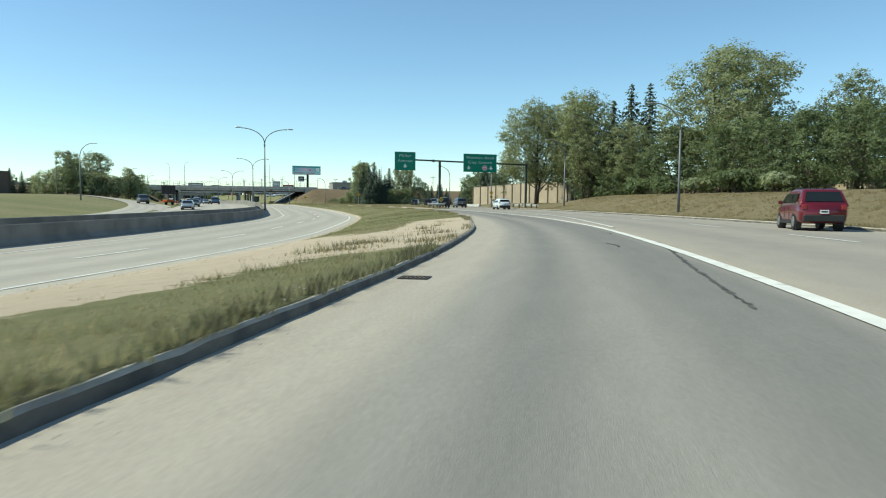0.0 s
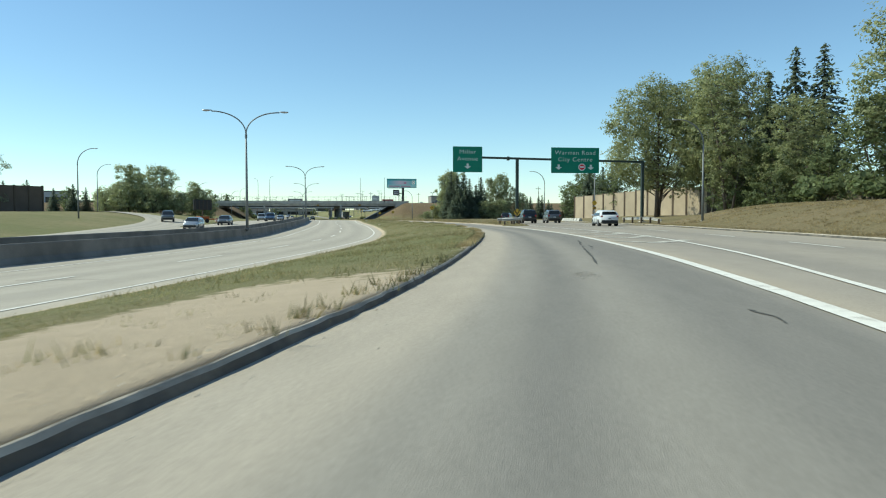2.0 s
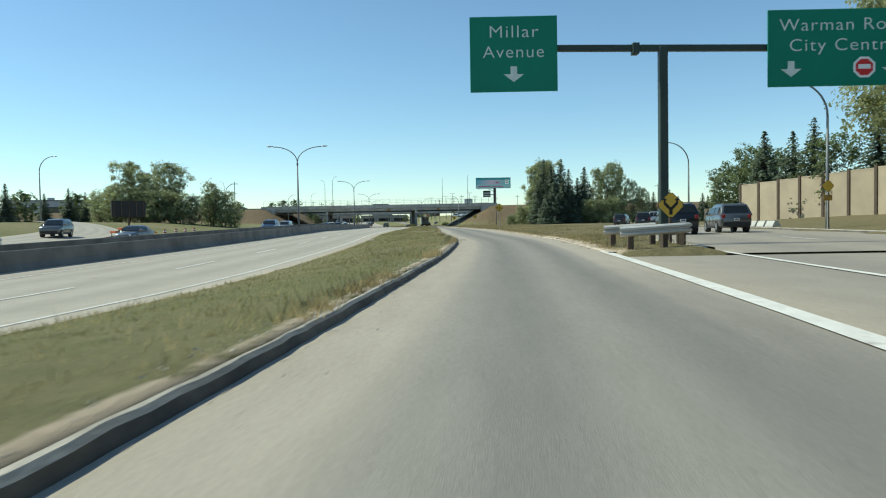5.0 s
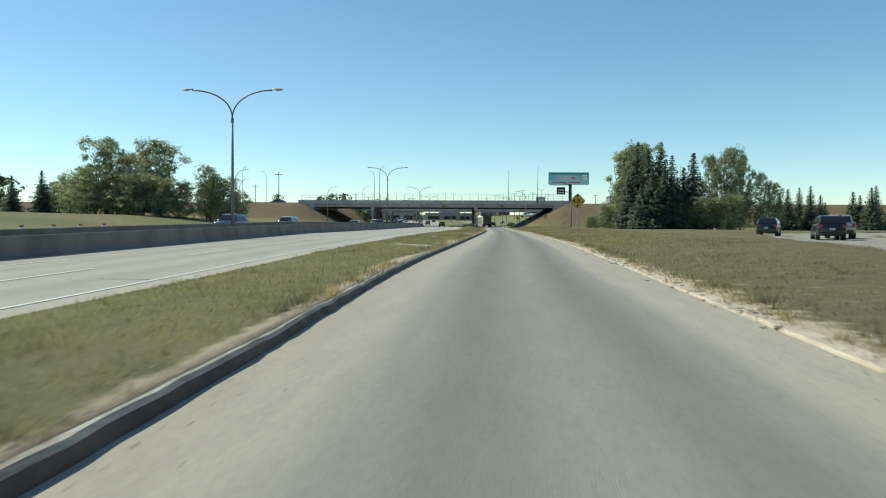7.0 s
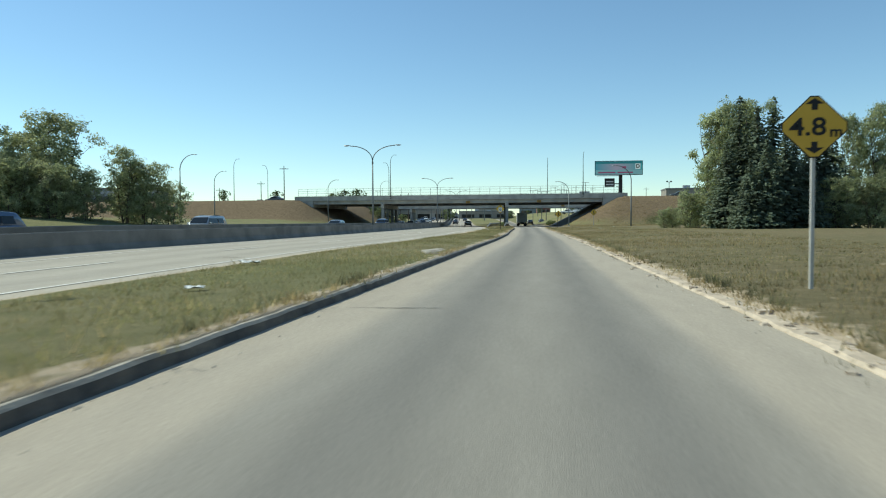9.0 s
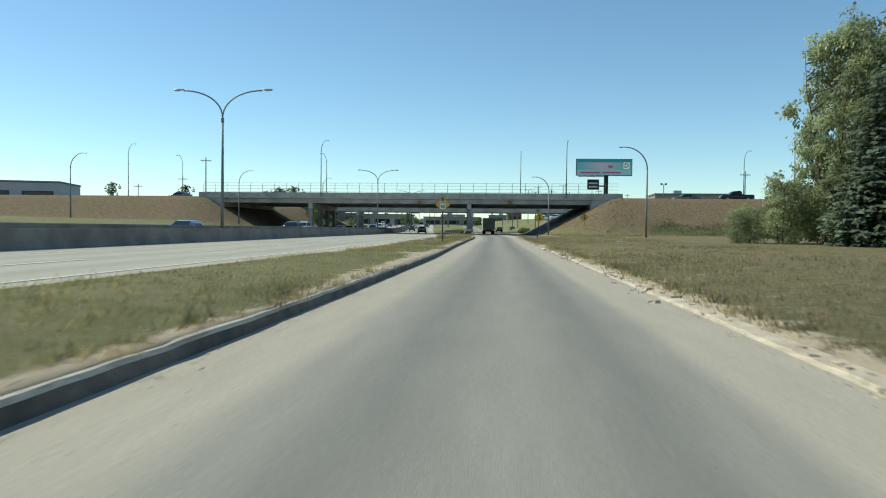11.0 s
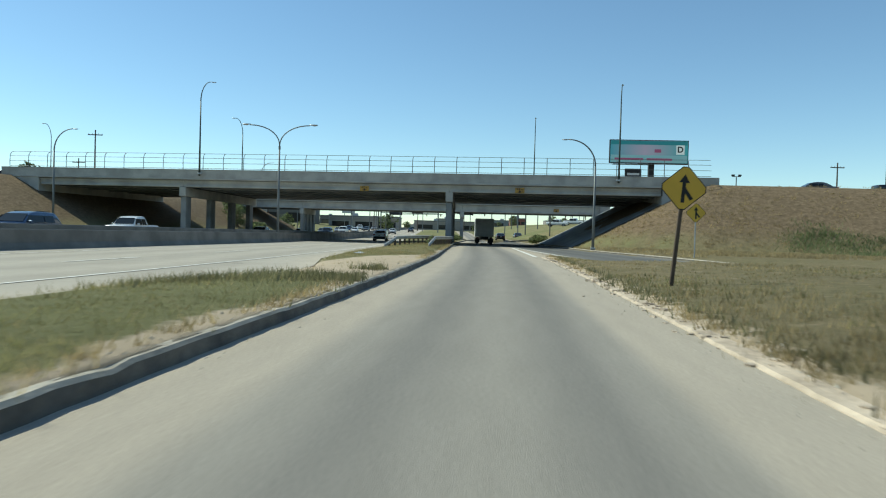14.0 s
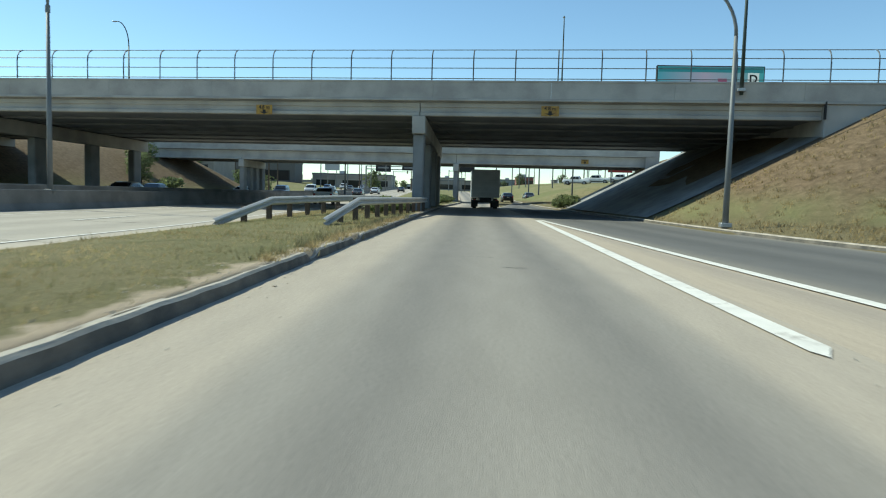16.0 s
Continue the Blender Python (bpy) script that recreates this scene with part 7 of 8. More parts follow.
def flood_mast(x, y, h):
    """A short mast with two flood lights."""
    m = thing("flood_light", "slim mast with two small flood lights behind the crest", "flood light", group="flood lights")
    m.matrix_basis = pose(x, y, terrain(x, y))
    part("mast", tube(bmesh.new(), [(0, 0, -0.3), (0, 0, h)], 0.09, 8), M_POLE, m)
    part("crossbar", box(bmesh.new(), -0.7, 0.7, -0.05, 0.05, h - 0.1, h, 0.01), M_POLE, m)
    for sx in (-0.55, 0.55):
        part("lamp_head", box(bmesh.new(), sx - 0.25, sx + 0.25, -0.25, 0.2, h, h + 0.3, 0.04), M_TRIM, m)


flood_mast(32, 95, 6.0)


def message_board(x, y, rz):
    """A portable message sign on a small two-wheeled trailer, seen from behind."""
    b = thing("message_sign", "dark portable message sign on a faded orange trailer", "message sign")
    b.matrix_basis = pose(x, y, terrain(x, y), 0, 0, rz)
    part("trailer_bed", box(bmesh.new(), -1.7, 1.7, -0.75, 0.75, 0.5, 0.72, 0.03), M_ORANGE, b, "faded orange trailer frame")
    part("battery_box", box(bmesh.new(), -0.9, 0.9, -0.6, 0.6, 0.72, 1.05, 0.04), M_ORANGE, b)
    part("drawbar", tube(bmesh.new(), [(1.6, 0, 0.58), (3.0, 0, 0.5)], 0.06, 8), M_ORANGE, b)
    part("mast", box(bmesh.new(), -0.09, 0.09, -0.09, 0.09, 0.9, 3.5, 0.02), M_WOODP, b, "dark lifting mast")
    pn = part("panel", box(bmesh.new(), -1.75, 1.75, -0.18, 0.12, 2.15, 3.85, 0.03), M_TRIM, b, "dark panel")
    for k in range(5):
        part("rib", box(bmesh.new(), -1.62 + 0.78 * k, -1.54 + 0.78 * k, -0.22, -0.18, 2.2, 3.8), M_WOODP, pn)
    for sy in (-0.85, 0.85):
        part("wheel", tube(bmesh.new(), [(0.2, sy - 0.09, 0.33), (0.2, sy + 0.09, 0.33)], 0.33, 16), M_TYRE, b, "black tyre")
    for sx in (-1.6, 1.6):
        part("jack", tube(bmesh.new(), [(sx, 0.5, 0.0), (sx, 0.5, 0.6)], 0.04, 6), M_POLE, b)


def traffic_drum(x, y):
    d = thing("traffic_drum", "orange and white plastic traffic drum", "traffic drum", group="traffic drums")
    d.matrix_basis = pose(x, y, terrain(x, y)) @ Matrix.Diagonal((0.75, 0.75, 0.75, 1))
    for k in range(5):
        part("band", tube(bmesh.new(), [(0, 0, 0.05 + 0.19 * k), (0, 0, 0.24 + 0.19 * k)], [0.29 - 0.02 * k, 0.27 - 0.02 * k], 14), M_ORANGE if k % 2 == 0 else M_SIGNW, d)
    part("base", tube(bmesh.new(), [(0, 0, -0.02), (0, 0, 0.06)], 0.38, 14), M_TRIM, d, "black rubber base")


M_ORANGE = mat("safety_orange", (0.45, 0.11, 0.03), rough=0.6, var=0.1, bump=0)
message_board(-32.6, -117.5, 48)
for dx, dy in ((-31.5, -111), (-31.6, -107.5), (-31.8, -104), (-32.0, -100.5)):
    traffic_drum(dx, dy)

# ---- grass, weeds and wear ----
def blades(name, pts, heights, widths, material, label, rnd, lean=0.35):
    n = len(pts)
    a = rnd.uniform(0, 2 * math.pi, n)
    side = np.stack([np.cos(a), np.sin(a), np.zeros(n)], axis=1) * (widths * 0.5)[:, None]
    b = rnd.uniform(0, 2 * math.pi, n)
    tip = np.stack([np.cos(b) * lean * heights, np.sin(b) * lean * heights, heights], axis=1) * rnd.uniform(0.6, 1.0, (n, 1))
    v = np.stack([pts - side, pts + side, pts + tip], axis=1).reshape(-1, 3)
    me = bpy.data.meshes.new(name)
    me.vertices.add(3 * n)
    me.vertices.foreach_set("co", v.ravel())
    me.loops.add(3 * n)
    me.loops.foreach_set("vertex_index", np.arange(3 * n))
    me.polygons.add(n)
    me.polygons.foreach_set("loop_start", np.arange(0, 3 * n, 3))
    me.materials.append(material)
    me.update()
    me.validate()
    return tagged(new(name, me), label, "grass", "", "stuff")


def scatter(count, ylo, yhi, fx, rnd, keep):
    """Points on the ground by clumps."""
    out = []
    while len(out) < count:
        y = rnd.uniform(ylo, yhi)
        x = fx(y, rnd)
        if rnd.uniform() > keep(x, y):
            continue
        z = terrain(x, y) - 0.01
        for k in range(9):
            out.append((x + rnd.normal() * 0.1, y + rnd.normal() * 0.1, z))
    return np.array(out[:count])


def grass_all():
    rnd = np.random.RandomState(5)

    def keep_l(x, y):
        s = sandy(x, y)
        return (0.04 if s > 0.6 else 0.35 if s > 0.3 else 1.0) * (0.55 + 0.9 * max(0, noise.noise(Vector((x * 0.35, y * 0.35, 4))) + 0.3))

    def fl(y, r):
        lo, hi = shoulder(y) + 0.95, XL(y) - 0.2
        return hi - (hi - lo) * r.uniform() ** 1.25
    p = scatter(165000, -285, 36, fl, rnd, keep_l)
    tall = np.array([0.75 + 1.5 * max(0.0, noise.noise(Vector((a * 0.22, b * 0.16, 31))) + 0.25) for a, b, _ in p])
    h = rnd.uniform(0.03, 0.11, len(p)) * tall * (1 + 0.9 * (rnd.uniform(size=len(p)) < 0.06))
    pale = rnd.uniform(size=len(p)) < np.array([0.2 + (0.25 if b > -22 else 0) + 0.7 * max(0.0, noise.noise(Vector((a * 0.25, b * 0.12, 41))) + 0.05) for a, b, _ in p])
    blades("median_grass", p[~pale], h[~pale], rnd.uniform(0.007, 0.018, (~pale).sum()), M_BLADE, "olive late-summer grass on the strip between ramp and freeway", rnd, 0.6)
    blades("median_straw", p[pale], h[pale] * 1.15, rnd.uniform(0.006, 0.014, pale.sum()), M_BLADE_D, "dry straw among the grass of the strip", rnd, 0.7)

    def fr(y, r):
        return XR(y) + 0.35 + 9.5 * r.uniform() ** 1.5

    def keep_r(x, y):
        if y > -30 and x > inlet_left(y) - 0.3:
            return 0.0
        if x > W2(y) - 0.4 and y < -40:
            return 0.0
        s = sandy(x, y)
        return (0.12 if s > 0.6 else 0.6 if s > 0.3 else 1.0) * (0.5 + 0.9 * max(0, noise.noise(Vector((x * 0.3, y * 0.3, 8))) + 0.3))
    p = scatter(92000, NOSE + 1, 6, fr, rnd, keep_r)
    h = rnd.uniform(0.03, 0.11, len(p)) * np.array([0.8 + 1.6 * max(0.0, noise.noise(Vector((a * 0.2, b * 0.14, 51))) + 0.2) for a, b, _ in p])
    cut = rnd.uniform(size=len(p)) < np.array([0.14 + 0.5 * max(0.0, noise.noise(Vector((a * 0.18, b * 0.09, 21))) + 0.12) for a, b, _ in p])
    blades("verge_grass", p[cut], h[cut], rnd.uniform(0.012, 0.03, cut.sum()), M_BLADE, "olive grass on the verge", rnd)
    blades("verge_straw", p[~cut], h[~cut], rnd.uniform(0.012, 0.03, (~cut).sum()), M_BLADE_D, "dry straw grass on the verge", rnd)

    # bank of the overpass and bank beside the street
    def fb(y, r):
        return MK(y) + 0.4 + 16 * r.uniform()
    p = scatter(16000, 8, 37, fb, rnd, lambda x, y: 1.0)
    blades("bank_grass", p, rnd.uniform(0.1, 0.28, len(p)), rnd.uniform(0.02, 0.05, len(p)), M_BLADE_D, "dry straw grass on the embankment", rnd, 0.6)

    # green weeds along the foot of the embankment
    spots = []
    for k in range(330):
        cx = rnd.uniform(19, 62)
        cy = 27.0 + rnd.normal() * 1.5 + 0.8 * math.sin(cx * 0.4)
        for j in range(60):
            a, b = cx + rnd.normal() * 0.8, cy + rnd.normal() * 0.4
            spots.append((a, b, terrain(a, b)))
    spots = np.array(spots)
    blades("bank_weeds", spots, rnd.uniform(0.15, 0.5, len(spots)), rnd.uniform(0.03, 0.08, len(spots)), M_LEAF_B, "green weeds along the foot of the embankment", rnd, 0.7)

    def fw(y, r):
        return 12 + 50 * r.uniform()
    p = scatter(13500, 16, 38, fw, rnd, lambda x, y: 0.3 + 0.7 * (noise.noise(Vector((x * 0.5, y * 0.5, 2))) > 0))
    blades("bank_straw", p, rnd.uniform(0.1, 0.3, len(p)), rnd.uniform(0.02, 0.06, len(p)), M_BLADE_D, "dry straw tufts on the embankment", rnd, 0.8)

    # bank beside the street
    def fs(y, r):
        return RE(y) + 0.5 + 13 * r.uniform() ** 1.2
    p = scatter(42000, -262, NOSE - 2, fs, rnd, lambda x, y: 0.25 + 0.75 * (noise.noise(Vector((x * 0.4, y * 0.4, 6))) > -0.1))
    blades("street_bank_straw", p, rnd.uniform(0.06, 0.22, len(p)), rnd.uniform(0.02, 0.05, len(p)), M_BLADE_D, "dry straw grass on the bank beside the street", rnd, 0.8)

    # weeds with seed heads at the kerbs
    tufts = []
    for k in range(3600):
        y = rnd.uniform(-270, 30)
        x = XL(y) - rnd.uniform(0.06, 0.42)
        if k % 2 == 0 and y > NOSE + 2 and y < 4:
            x = XR(y) + rnd.uniform(-0.1, 0.55)
        if noise.noise(Vector((x * 0.2, y * 0.12, 1))) < -0.15 or (-254 < y < -224 and x < XR(y) - 1 and rnd.uniform() < 0.8):
            continue
        z = terrain(x, y)
        if -19 < y < -5 and x < XR(y) - 1 and rnd.uniform() < 0.9:
            continue
        for j in range(14):
            tufts.append((x + rnd.normal() * 0.07, y + rnd.normal() * 0.07, z))
    # thick clumps on the bare patch
    for cx, cy, n, s in ((-5.45, -16.5, 260, 0.22), (-5.25, -15.9, 160, 0.14), (-5.7, -20.3, 900, 0.55), (-6.6, -21.0, 900, 0.7), (-8.0, -21.9, 700, 0.8), (-5.0, -20.2, 400, 0.35), (-14.9, -243.5, 70, 0.25), (-13.0, -238.5, 60, 0.2), (-11.2, -234, 60, 0.2), (-16.5, -246.5, 60, 0.3), (-18.2, -249.0, 420, 0.5), (-15.2, -246.0, 160, 0.3), (-16.9, -251.0, 260, 0.4), (-14.2, -240.6, 120, 0.25), (-19.4, -251.5, 420, 0.5)):
        for j in range(n):
            a, b = cx + rnd.normal() * s, cy + rnd.normal() * s
            a = min(a, XL(b) - 0.2 - 0.3 * rnd.uniform())
            tufts.append((a, b, terrain(a, b)))
    tufts = np.array(tufts)
    bare = np.array([sandy(a, b) > 0.5 and not -21.5 < b < -15 and not (b < -224 and rnd.uniform() < 0.5) for a, b, _ in tufts])
    dry_tufts = tufts[bare]
    tufts = tufts[~bare]
    blades("straw_weeds", dry_tufts, rnd.uniform(0.05, 0.2, len(dry_tufts)), rnd.uniform(0.008, 0.02, len(dry_tufts)), M_BLADE_D, "pale dry weeds on the bare sandy strip", rnd, 0.6)
    hh = rnd.uniform(0.06, 0.25, len(tufts))
    blades("kerb_weeds", tufts, hh, rnd.uniform(0.012, 0.028, len(tufts)), M_WEED, "dry weeds growing along the kerbs", rnd, 0.4)


grass_all()


# ---- cracks, patches and litter ----
def crack(pts, w, label="dark sealed crack in the asphalt", seed=0):
    rnd = random.Random(seed)
    run = []
    for (x0, y0), (x1, y1) in zip(pts, pts[1:]):
        n = max(2, int(math.hypot(x1 - x0, y1 - y0) / 0.1))
        for k in range(n):
            run.append((x0 + (x1 - x0) * k / n + rnd.gauss(0, 0.014), y0 + (y1 - y0) * k / n + rnd.gauss(0, 0.014)))
    run.append(pts[-1])
    verts = []
    for i, (x, y) in enumerate(run):
        a, b = Vector(run[max(i - 1, 0)]), Vector(run[min(i + 1, len(run) - 1)])
        d = (b - a).normalized()
        ww = w * rnd.choice((0.4, 0.5, 0.65, 0.8, 1.2)) * (0.3 if i in (0, len(run) - 1) else 1)
        z = ground_level(y) + 0.008
        verts += [(x - d.y * ww / 2, y + d.x * ww / 2, z), (x + d.y * ww / 2, y - d.x * ww / 2, z)]
    faces = [(2 * i, 2 * i + 1, 2 * i + 3, 2 * i + 2) for i in range(len(run) - 1) if noise.noise(Vector((run[i][0] * 1.7, run[i][1] * 1.7, seed))) > -0.36]
    return link("road_crack", verts, faces, M_CRACK, kind="structure", label=label, category="crack")


for k, (pts, w) in enumerate((
        ([(0.5, -210.83), (-0.15, -213.15), (-0.73, -214.81), (-0.94, -215.53)], 0.075), ([(-0.46, -213.12), (-0.24, -212.77), (-0.15, -212.88), (-0.19, -213.24)], 0.06), ([(-0.85, -215.94), (-0.87, -216.25), (-1.05, -216.91), (-1.18, -217.48)], 0.07),
        ([(-1.13, -216.66), (-1.22, -216.63), (-1.39, -216.97), (-1.5, -217.41), (-1.66, -218.01), (-1.96, -218.93), (-2.3, -220.1), (-3.1, -222.8), (-3.85, -225.1)], 0.06), ([(-1.61, -218.41), (-1.57, -218.44), (-1.68, -218.64), (-1.79, -218.76)], 0.05),
        ([(-10.3, -251.0), (-12.2, -254.4), (-14.0, -257.5), (-16.5, -262)], 0.075), ([(-3.5, -211.05), (-1.5, -211.0), (0.5, -210.83), (1.56, -210.56), (2.27, -210.22), (3.56, -209.93), (5.35, -209.33)], 0.032),
        ([(1.53, -205.65), (1.25, -206.9), (0.92, -208.29)], 0.05), ([(0.85, -121.85), (1.84, -121.8), (2.5, -121.85)], 0.03), ([(4.2, -121.6), (4.3, -122.0), (5.0, -121.98)], 0.05),
        ([(-4.2, 10.37), (-3.3, 10.39)], 0.05), ([(-5.4, 12.0), (-4.4, 12.05)], 0.04), ([(-9.4, -246.8), (-8.9, -246.1), (-8.75, -245.2)], 0.05), ([(-6.3, -237.4), (-5.9, -236.6), (-5.5, -235.9)], 0.06),
        ([(-5.0, -233.5), (-4.75, -233.0), (-4.7, -232.3)], 0.05), ([(-12.6, -252.8), (-12.3, -252.2), (-12.1, -251.3)], 0.08),
        ([(1.0, -60.2), (1.9, -60.3)], 0.03), ([(-2.2, -38.2), (-1.2, -38.3)], 0.02), ([(0.2, -112.5), (1.5, -112.4)], 0.03))):
    crack(pts, w, seed=k)


def freeway_cracks():
    rnd = random.Random(9)
    for k in range(26):
        y = rnd.uniform(-240, 20)
        x = FR(y) - rnd.uniform(0.5, 7)
        verts = []
        n = 10
        for i in range(n):
            px = x + (i / n) * rnd.uniform(1.5, 3.2)
            py = y + rnd.gauss(0, 0.05)
            w = 0.04 * rnd.uniform(0.5, 1.2)
            z = freeway_level(py) + 0.008
            verts += [(px, py - w / 2, z), (px, py + w / 2, z)]
        link("road_crack", verts, [(2 * i, 2 * i + 2, 2 * i + 3, 2 * i + 1) for i in range(n - 1)], M_CRACK, kind="structure", label="dark sealed crack in the freeway", category="crack")


freeway_cracks()


def drain_grate(x, y, rz):
    d = thing("drain_grate", "rusty iron drain grate in the gutter", "drain grate")
    d.matrix_basis = pose(x, y, ground_level(y) - 0.006, 0, 0, rz) @ Matrix.Diagonal((0.7, 0.5, 1, 1))
    bm = bmesh.new()
    box(bm, -0.3, 0.3, -0.4, -0.36, 0, 0.02)
    box(bm, -0.3, 0.3, 0.36, 0.4, 0, 0.02)
    box(bm, -0.3, -0.26, -0.36, 0.36, 0, 0.02)
    box(bm, 0.26, 0.3, -0.36, 0.36, 0, 0.02)
    part("frame", bm, M_TRIM, d)
    part("pit", box(bmesh.new(), -0.26, 0.26, -0.36, 0.36, 0.001, 0.004), M_CRACK, d)
    for k in range(6):
        part("slat", box(bmesh.new(), -0.25 + 0.09 * k, -0.21 + 0.09 * k, -0.355, 0.355, 0.006, 0.018), M_WOODP, d)


drain_grate(XL(-258.4) + 0.42, -258.4, -26)
drain_grate(XL(-155.6) + 0.34, -155.6, 0)


def litter():
    rnd = random.Random(3)
    base = None
    for k in range(8):
        side = rnd.random() < 0.6
        y = rnd.uniform(-168, 4) if side else rnd.uniform(-260, 30)
        x = XR(y) - abs(rnd.gauss(0, 0.35)) if side else XL(y) + rnd.uniform(0.05, 0.6)
        bm = bmesh.new()
        if base is None:
            bmesh.ops.create_icosphere(bm, subdivisions=1, radius=0.5)
            for v in bm.verts:
                v.co *= rnd.uniform(0.7, 1.2)
                v.co.z *= 0.5
            me = bpy.data.meshes.new("pebble")
            bm.to_mesh(me)
            me.materials.append(M_KERB)
            base = me
        else:
            bm.free()
        o = new("pebble", base)
        s = rnd.uniform(0.02, 0.045)
        o.matrix_basis = pose(x, y, ground_level(y) + s * 0.2, 0, 0, rnd.uniform(0, 360)) @ Matrix.Diagonal((s * rnd.uniform(0.8, 2), s, s, 1))
        tagged(o, "small pale stone lying in the dusty gutter", "stone", "gutter stones")
    for x, y, s in ((-2.4, -111.8, 0.28), (-5.1, -104.2, 0.5), (-6.2, -38.5, 0.35), (6.5, -42.0, 0.35), (-7.5, -50.0, 0.3), (-4.5, -140.5, 0.35), (-6.05, -33.9, 0.22), (-8.93, -4.0, 0.45), (9.0, -25.0, 0.3)):
        bm = bmesh.new()
        bmesh.ops.create_grid(bm, x_segments=4, y_segments=4, size=0.5)
        for v in bm.verts:
            v.co.z = rnd.uniform(0, 0.35) + 0.05
        bmesh.ops.solidify(bm, geom=bm.faces[:], thickness=0.02)
        o = part("paper_scrap", bm, M_PLATE)
        o.matrix_basis = pose(x, y, terrain(x, y) + 0.03, 0, 0, rnd.uniform(0, 360)) @ Matrix.Diagonal((s, s * 0.6, s * 0.5, 1))
        tagged(o, "crumpled pale paper scrap lying in the grass", "litter", "litter in the grass")


litter()


def broken_line():
    """Worn remains of a painted line in the gutter."""
    rnd = random.Random(12)
    for row in (0.1, 0.42):
        y = -157.6
        while y > -162.5:
            l = rnd.uniform(0.22, 0.5)
            x = XR(y) - row
            if rnd.random() < 0.6:
                quad_mark("worn_line_piece", [(x - 0.02, y - l), (x + 0.035, y - l * 0.85), (x + 0.025, y), (x - 0.03, y - 0.08)], ground_level(y) + 0.012, "worn piece of a white line in the gutter", M_FAINT)
            y -= l + rnd.uniform(0.1, 0.3)


broken_line()


def gutter_gravel():
    """Loose sand grains and small stones along both gutters and on the bare soil."""
    rnd = np.random.RandomState(31)
    n = 9000
    ys = np.concatenate([rnd.uniform(-275, 36, n // 2), rnd.uniform(NOSE + 2, MERGE, n // 2)])
    side = np.arange(n) < n // 2
    off = rnd.exponential(0.16, n) + 0.02
    off = np.where(rnd.uniform(size=n) < 0.5, -rnd.uniform(0.08, 0.6, n), off)
    verts, faces = [], []
    for k in range(n):
        y = ys[k]
        x = XL(y) + off[k] if side[k] else XR(y) - off[k]
        z = (ground_level(y) if off[k] > 0 else terrain(x, y)) + 0.002
        s = rnd.uniform(0.004, 0.013) * (1.7 if rnd.uniform() < 0.05 else 1) * (1.5 if off[k] < 0 else 1)
        b = len(verts)
        a = rnd.uniform(0, 6.28)
        for j in range(3):
            verts.append((x + math.cos(a + j * 2.1) * s * rnd.uniform(0.7, 1.3), y + math.sin(a + j * 2.1) * s * rnd.uniform(0.7, 1.3), z))
        verts.append((x, y, z + s * rnd.uniform(0.7, 1.2)))
        faces += [(b, b + 1, b + 3), (b + 1, b + 2, b + 3), (b + 2, b, b + 3)]
    link("gutter_gravel", verts, faces, mat("gravel", (0.56, 0.505, 0.42), var=0.2, scale=6, second=(0.4, 0.355, 0.285), island=0.25), kind="stuff", label="loose gravel and sand along the kerbs", category="gravel")


gutter_gravel()


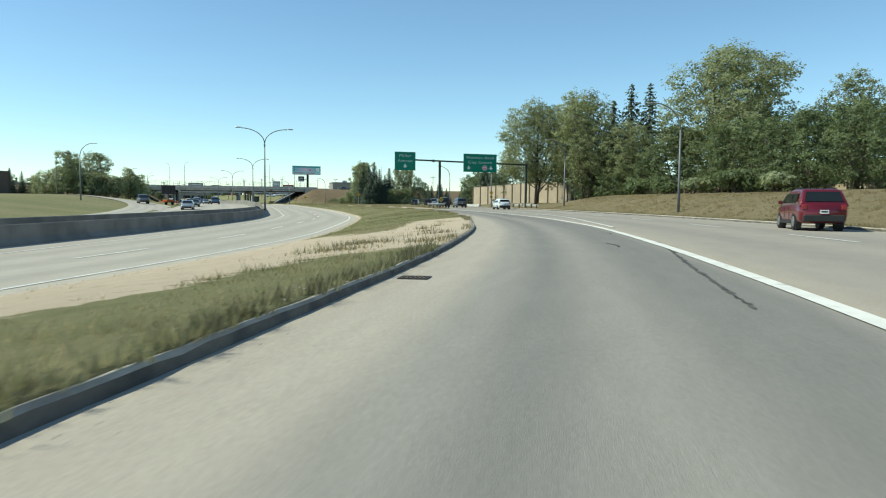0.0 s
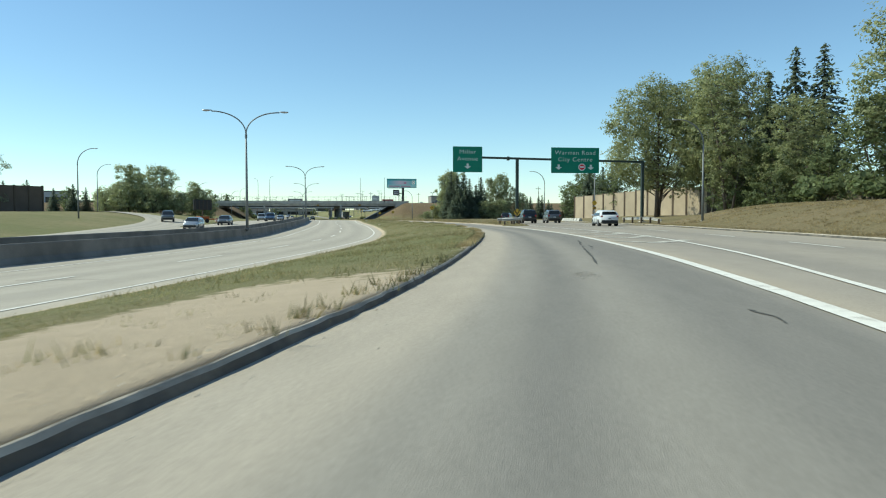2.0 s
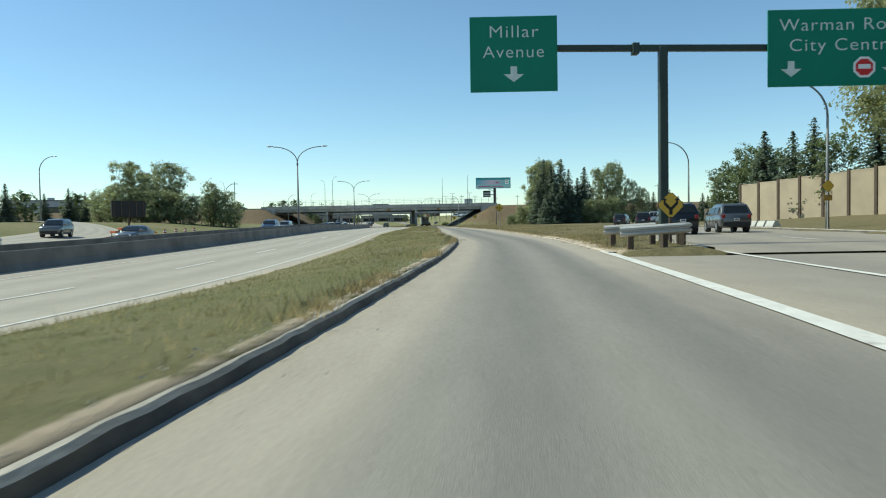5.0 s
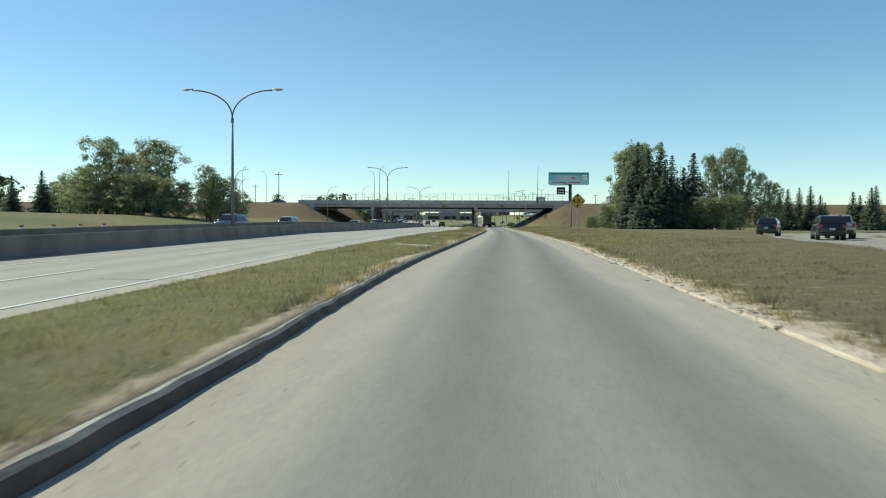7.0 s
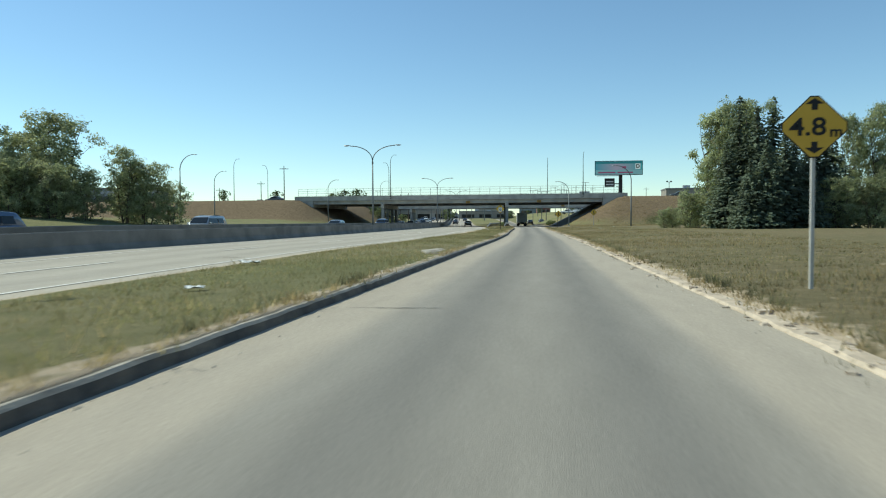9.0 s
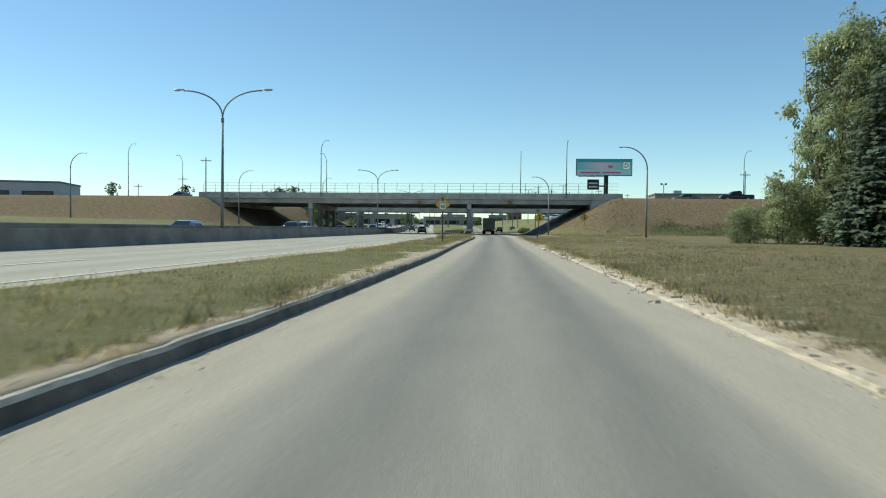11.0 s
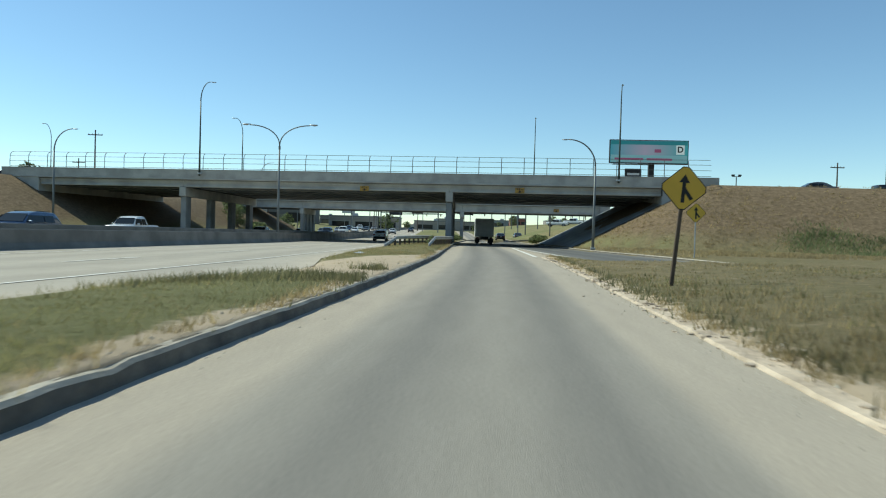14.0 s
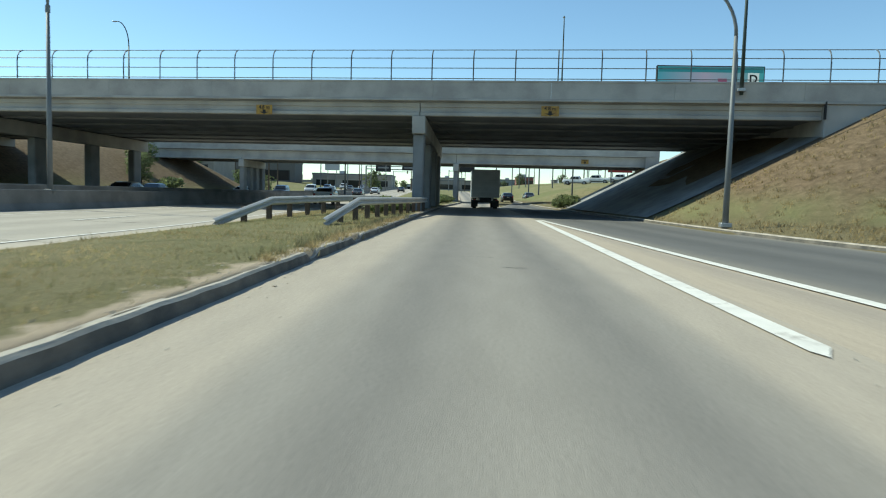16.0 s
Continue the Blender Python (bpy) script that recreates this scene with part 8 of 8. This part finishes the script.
def kerb_rubble():
    """Broken lumps of concrete along the crumbling kerb."""
    rnd = np.random.RandomState(77)
    verts, faces = [], []
    for k in range(1500):
        y = rnd.uniform(NOSE + 2, MERGE - 1)
        if noise.noise(Vector((y * 0.35, 3.3, 5.1))) < -0.15 and rnd.uniform() < 0.7:
            continue
        x = XR(y) + rnd.normal() * 0.14 + 0.16
        z = ground_level(y) + (0.03 if x > XR(y) else 0.0)
        r = rnd.uniform(0.015, 0.05) * (1.9 if rnd.uniform() < 0.06 else 1.0)
        b, a0 = len(verts), rnd.uniform(0, 6.28)
        for ring, (kr, kz) in enumerate(((1.0, -0.2), (0.85, 0.55))):
            for j in range(5):
                a = a0 + j * 1.257 + ring * 0.3
                q = r * kr * rnd.uniform(0.7, 1.25)
                verts.append((x + math.cos(a) * q * 1.3, y + math.sin(a) * q * 1.5, z + r * kz * rnd.uniform(0.7, 1.1)))
        for j in range(5):
            faces.append((b + j, b + (j + 1) % 5, b + 5 + (j + 1) % 5, b + 5 + j))
        faces.append(tuple(b + 5 + j for j in range(5)))
    link("kerb_rubble", verts, faces, mat("rubble", (0.5, 0.415, 0.325), var=0.25, scale=5, second=(0.34, 0.28, 0.215), island=0.3), kind="stuff", label="broken concrete lumps along the crumbling kerb", category="rubble")


kerb_rubble()


def slab(name, pts, label, h=0.05):
    """A concrete pad lying almost flush in the grass."""
    bm = bmesh.new()
    rnd = random.Random(len(pts) + int(pts[0][1]))
    top = [bm.verts.new((x + rnd.uniform(-0.04, 0.04), y + rnd.uniform(-0.04, 0.04), terrain(x, y) + h)) for x, y in pts]
    f = bm.faces.new(top)
    r = bmesh.ops.extrude_face_region(bm, geom=[f])
    for v in r["geom"]:
        if isinstance(v, bmesh.types.BMVert):
            v.co.z -= 0.15
    bmesh.ops.recalc_face_normals(bm, faces=bm.faces)
    ob = part(name, bm, M_KERB)
    return tagged(ob, label, "concrete slab", "", "structure")


slab("drain_flume", [(-2.5, -124.9), (-2.3, -124.9), (-1.08, -127.0), (0.1, -129.2), (-0.1, -129.4), (-1.28, -127.1)], "narrow pale concrete strip across the grass", 0.035)
slab("median_slab", [(-1.7, -98.7), (-1.35, -96.7), (-0.55, -96.8), (-0.65, -100.3), (-1.2, -100.0)], "pale broken concrete slab beside the kerb", 0.05)


def worn_patch():
    """A scraped, crumbling patch in the asphalt."""
    rnd = random.Random(44)
    verts, faces = [], []
    for k in range(420):
        a, b = rnd.gauss(0, 0.13), rnd.gauss(0, 0.4)
        x, y = -5.02 + a + b * 0.25, -227.6 + b
        s = rnd.uniform(0.004, 0.016)
        base = len(verts)
        t0 = rnd.uniform(0, 6.28)
        for j in range(5):
            verts.append((x + math.cos(t0 + j * 1.257) * s * rnd.uniform(0.6, 1.4), y + math.sin(t0 + j * 1.257) * s * rnd.uniform(0.6, 1.4), ground_level(y) + 0.007))
        faces.append(tuple(range(base, base + 5)))
    ob = link("worn_patch", verts, faces, M_CRACK, kind="structure", label="scraped crumbling patch in the asphalt", category="worn patch")
    ob.data.materials.append(M_KERB)
    ob.data.polygons.foreach_set("material_index", [1 if k % 5 < 3 else 0 for k in range(420)])


worn_patch()
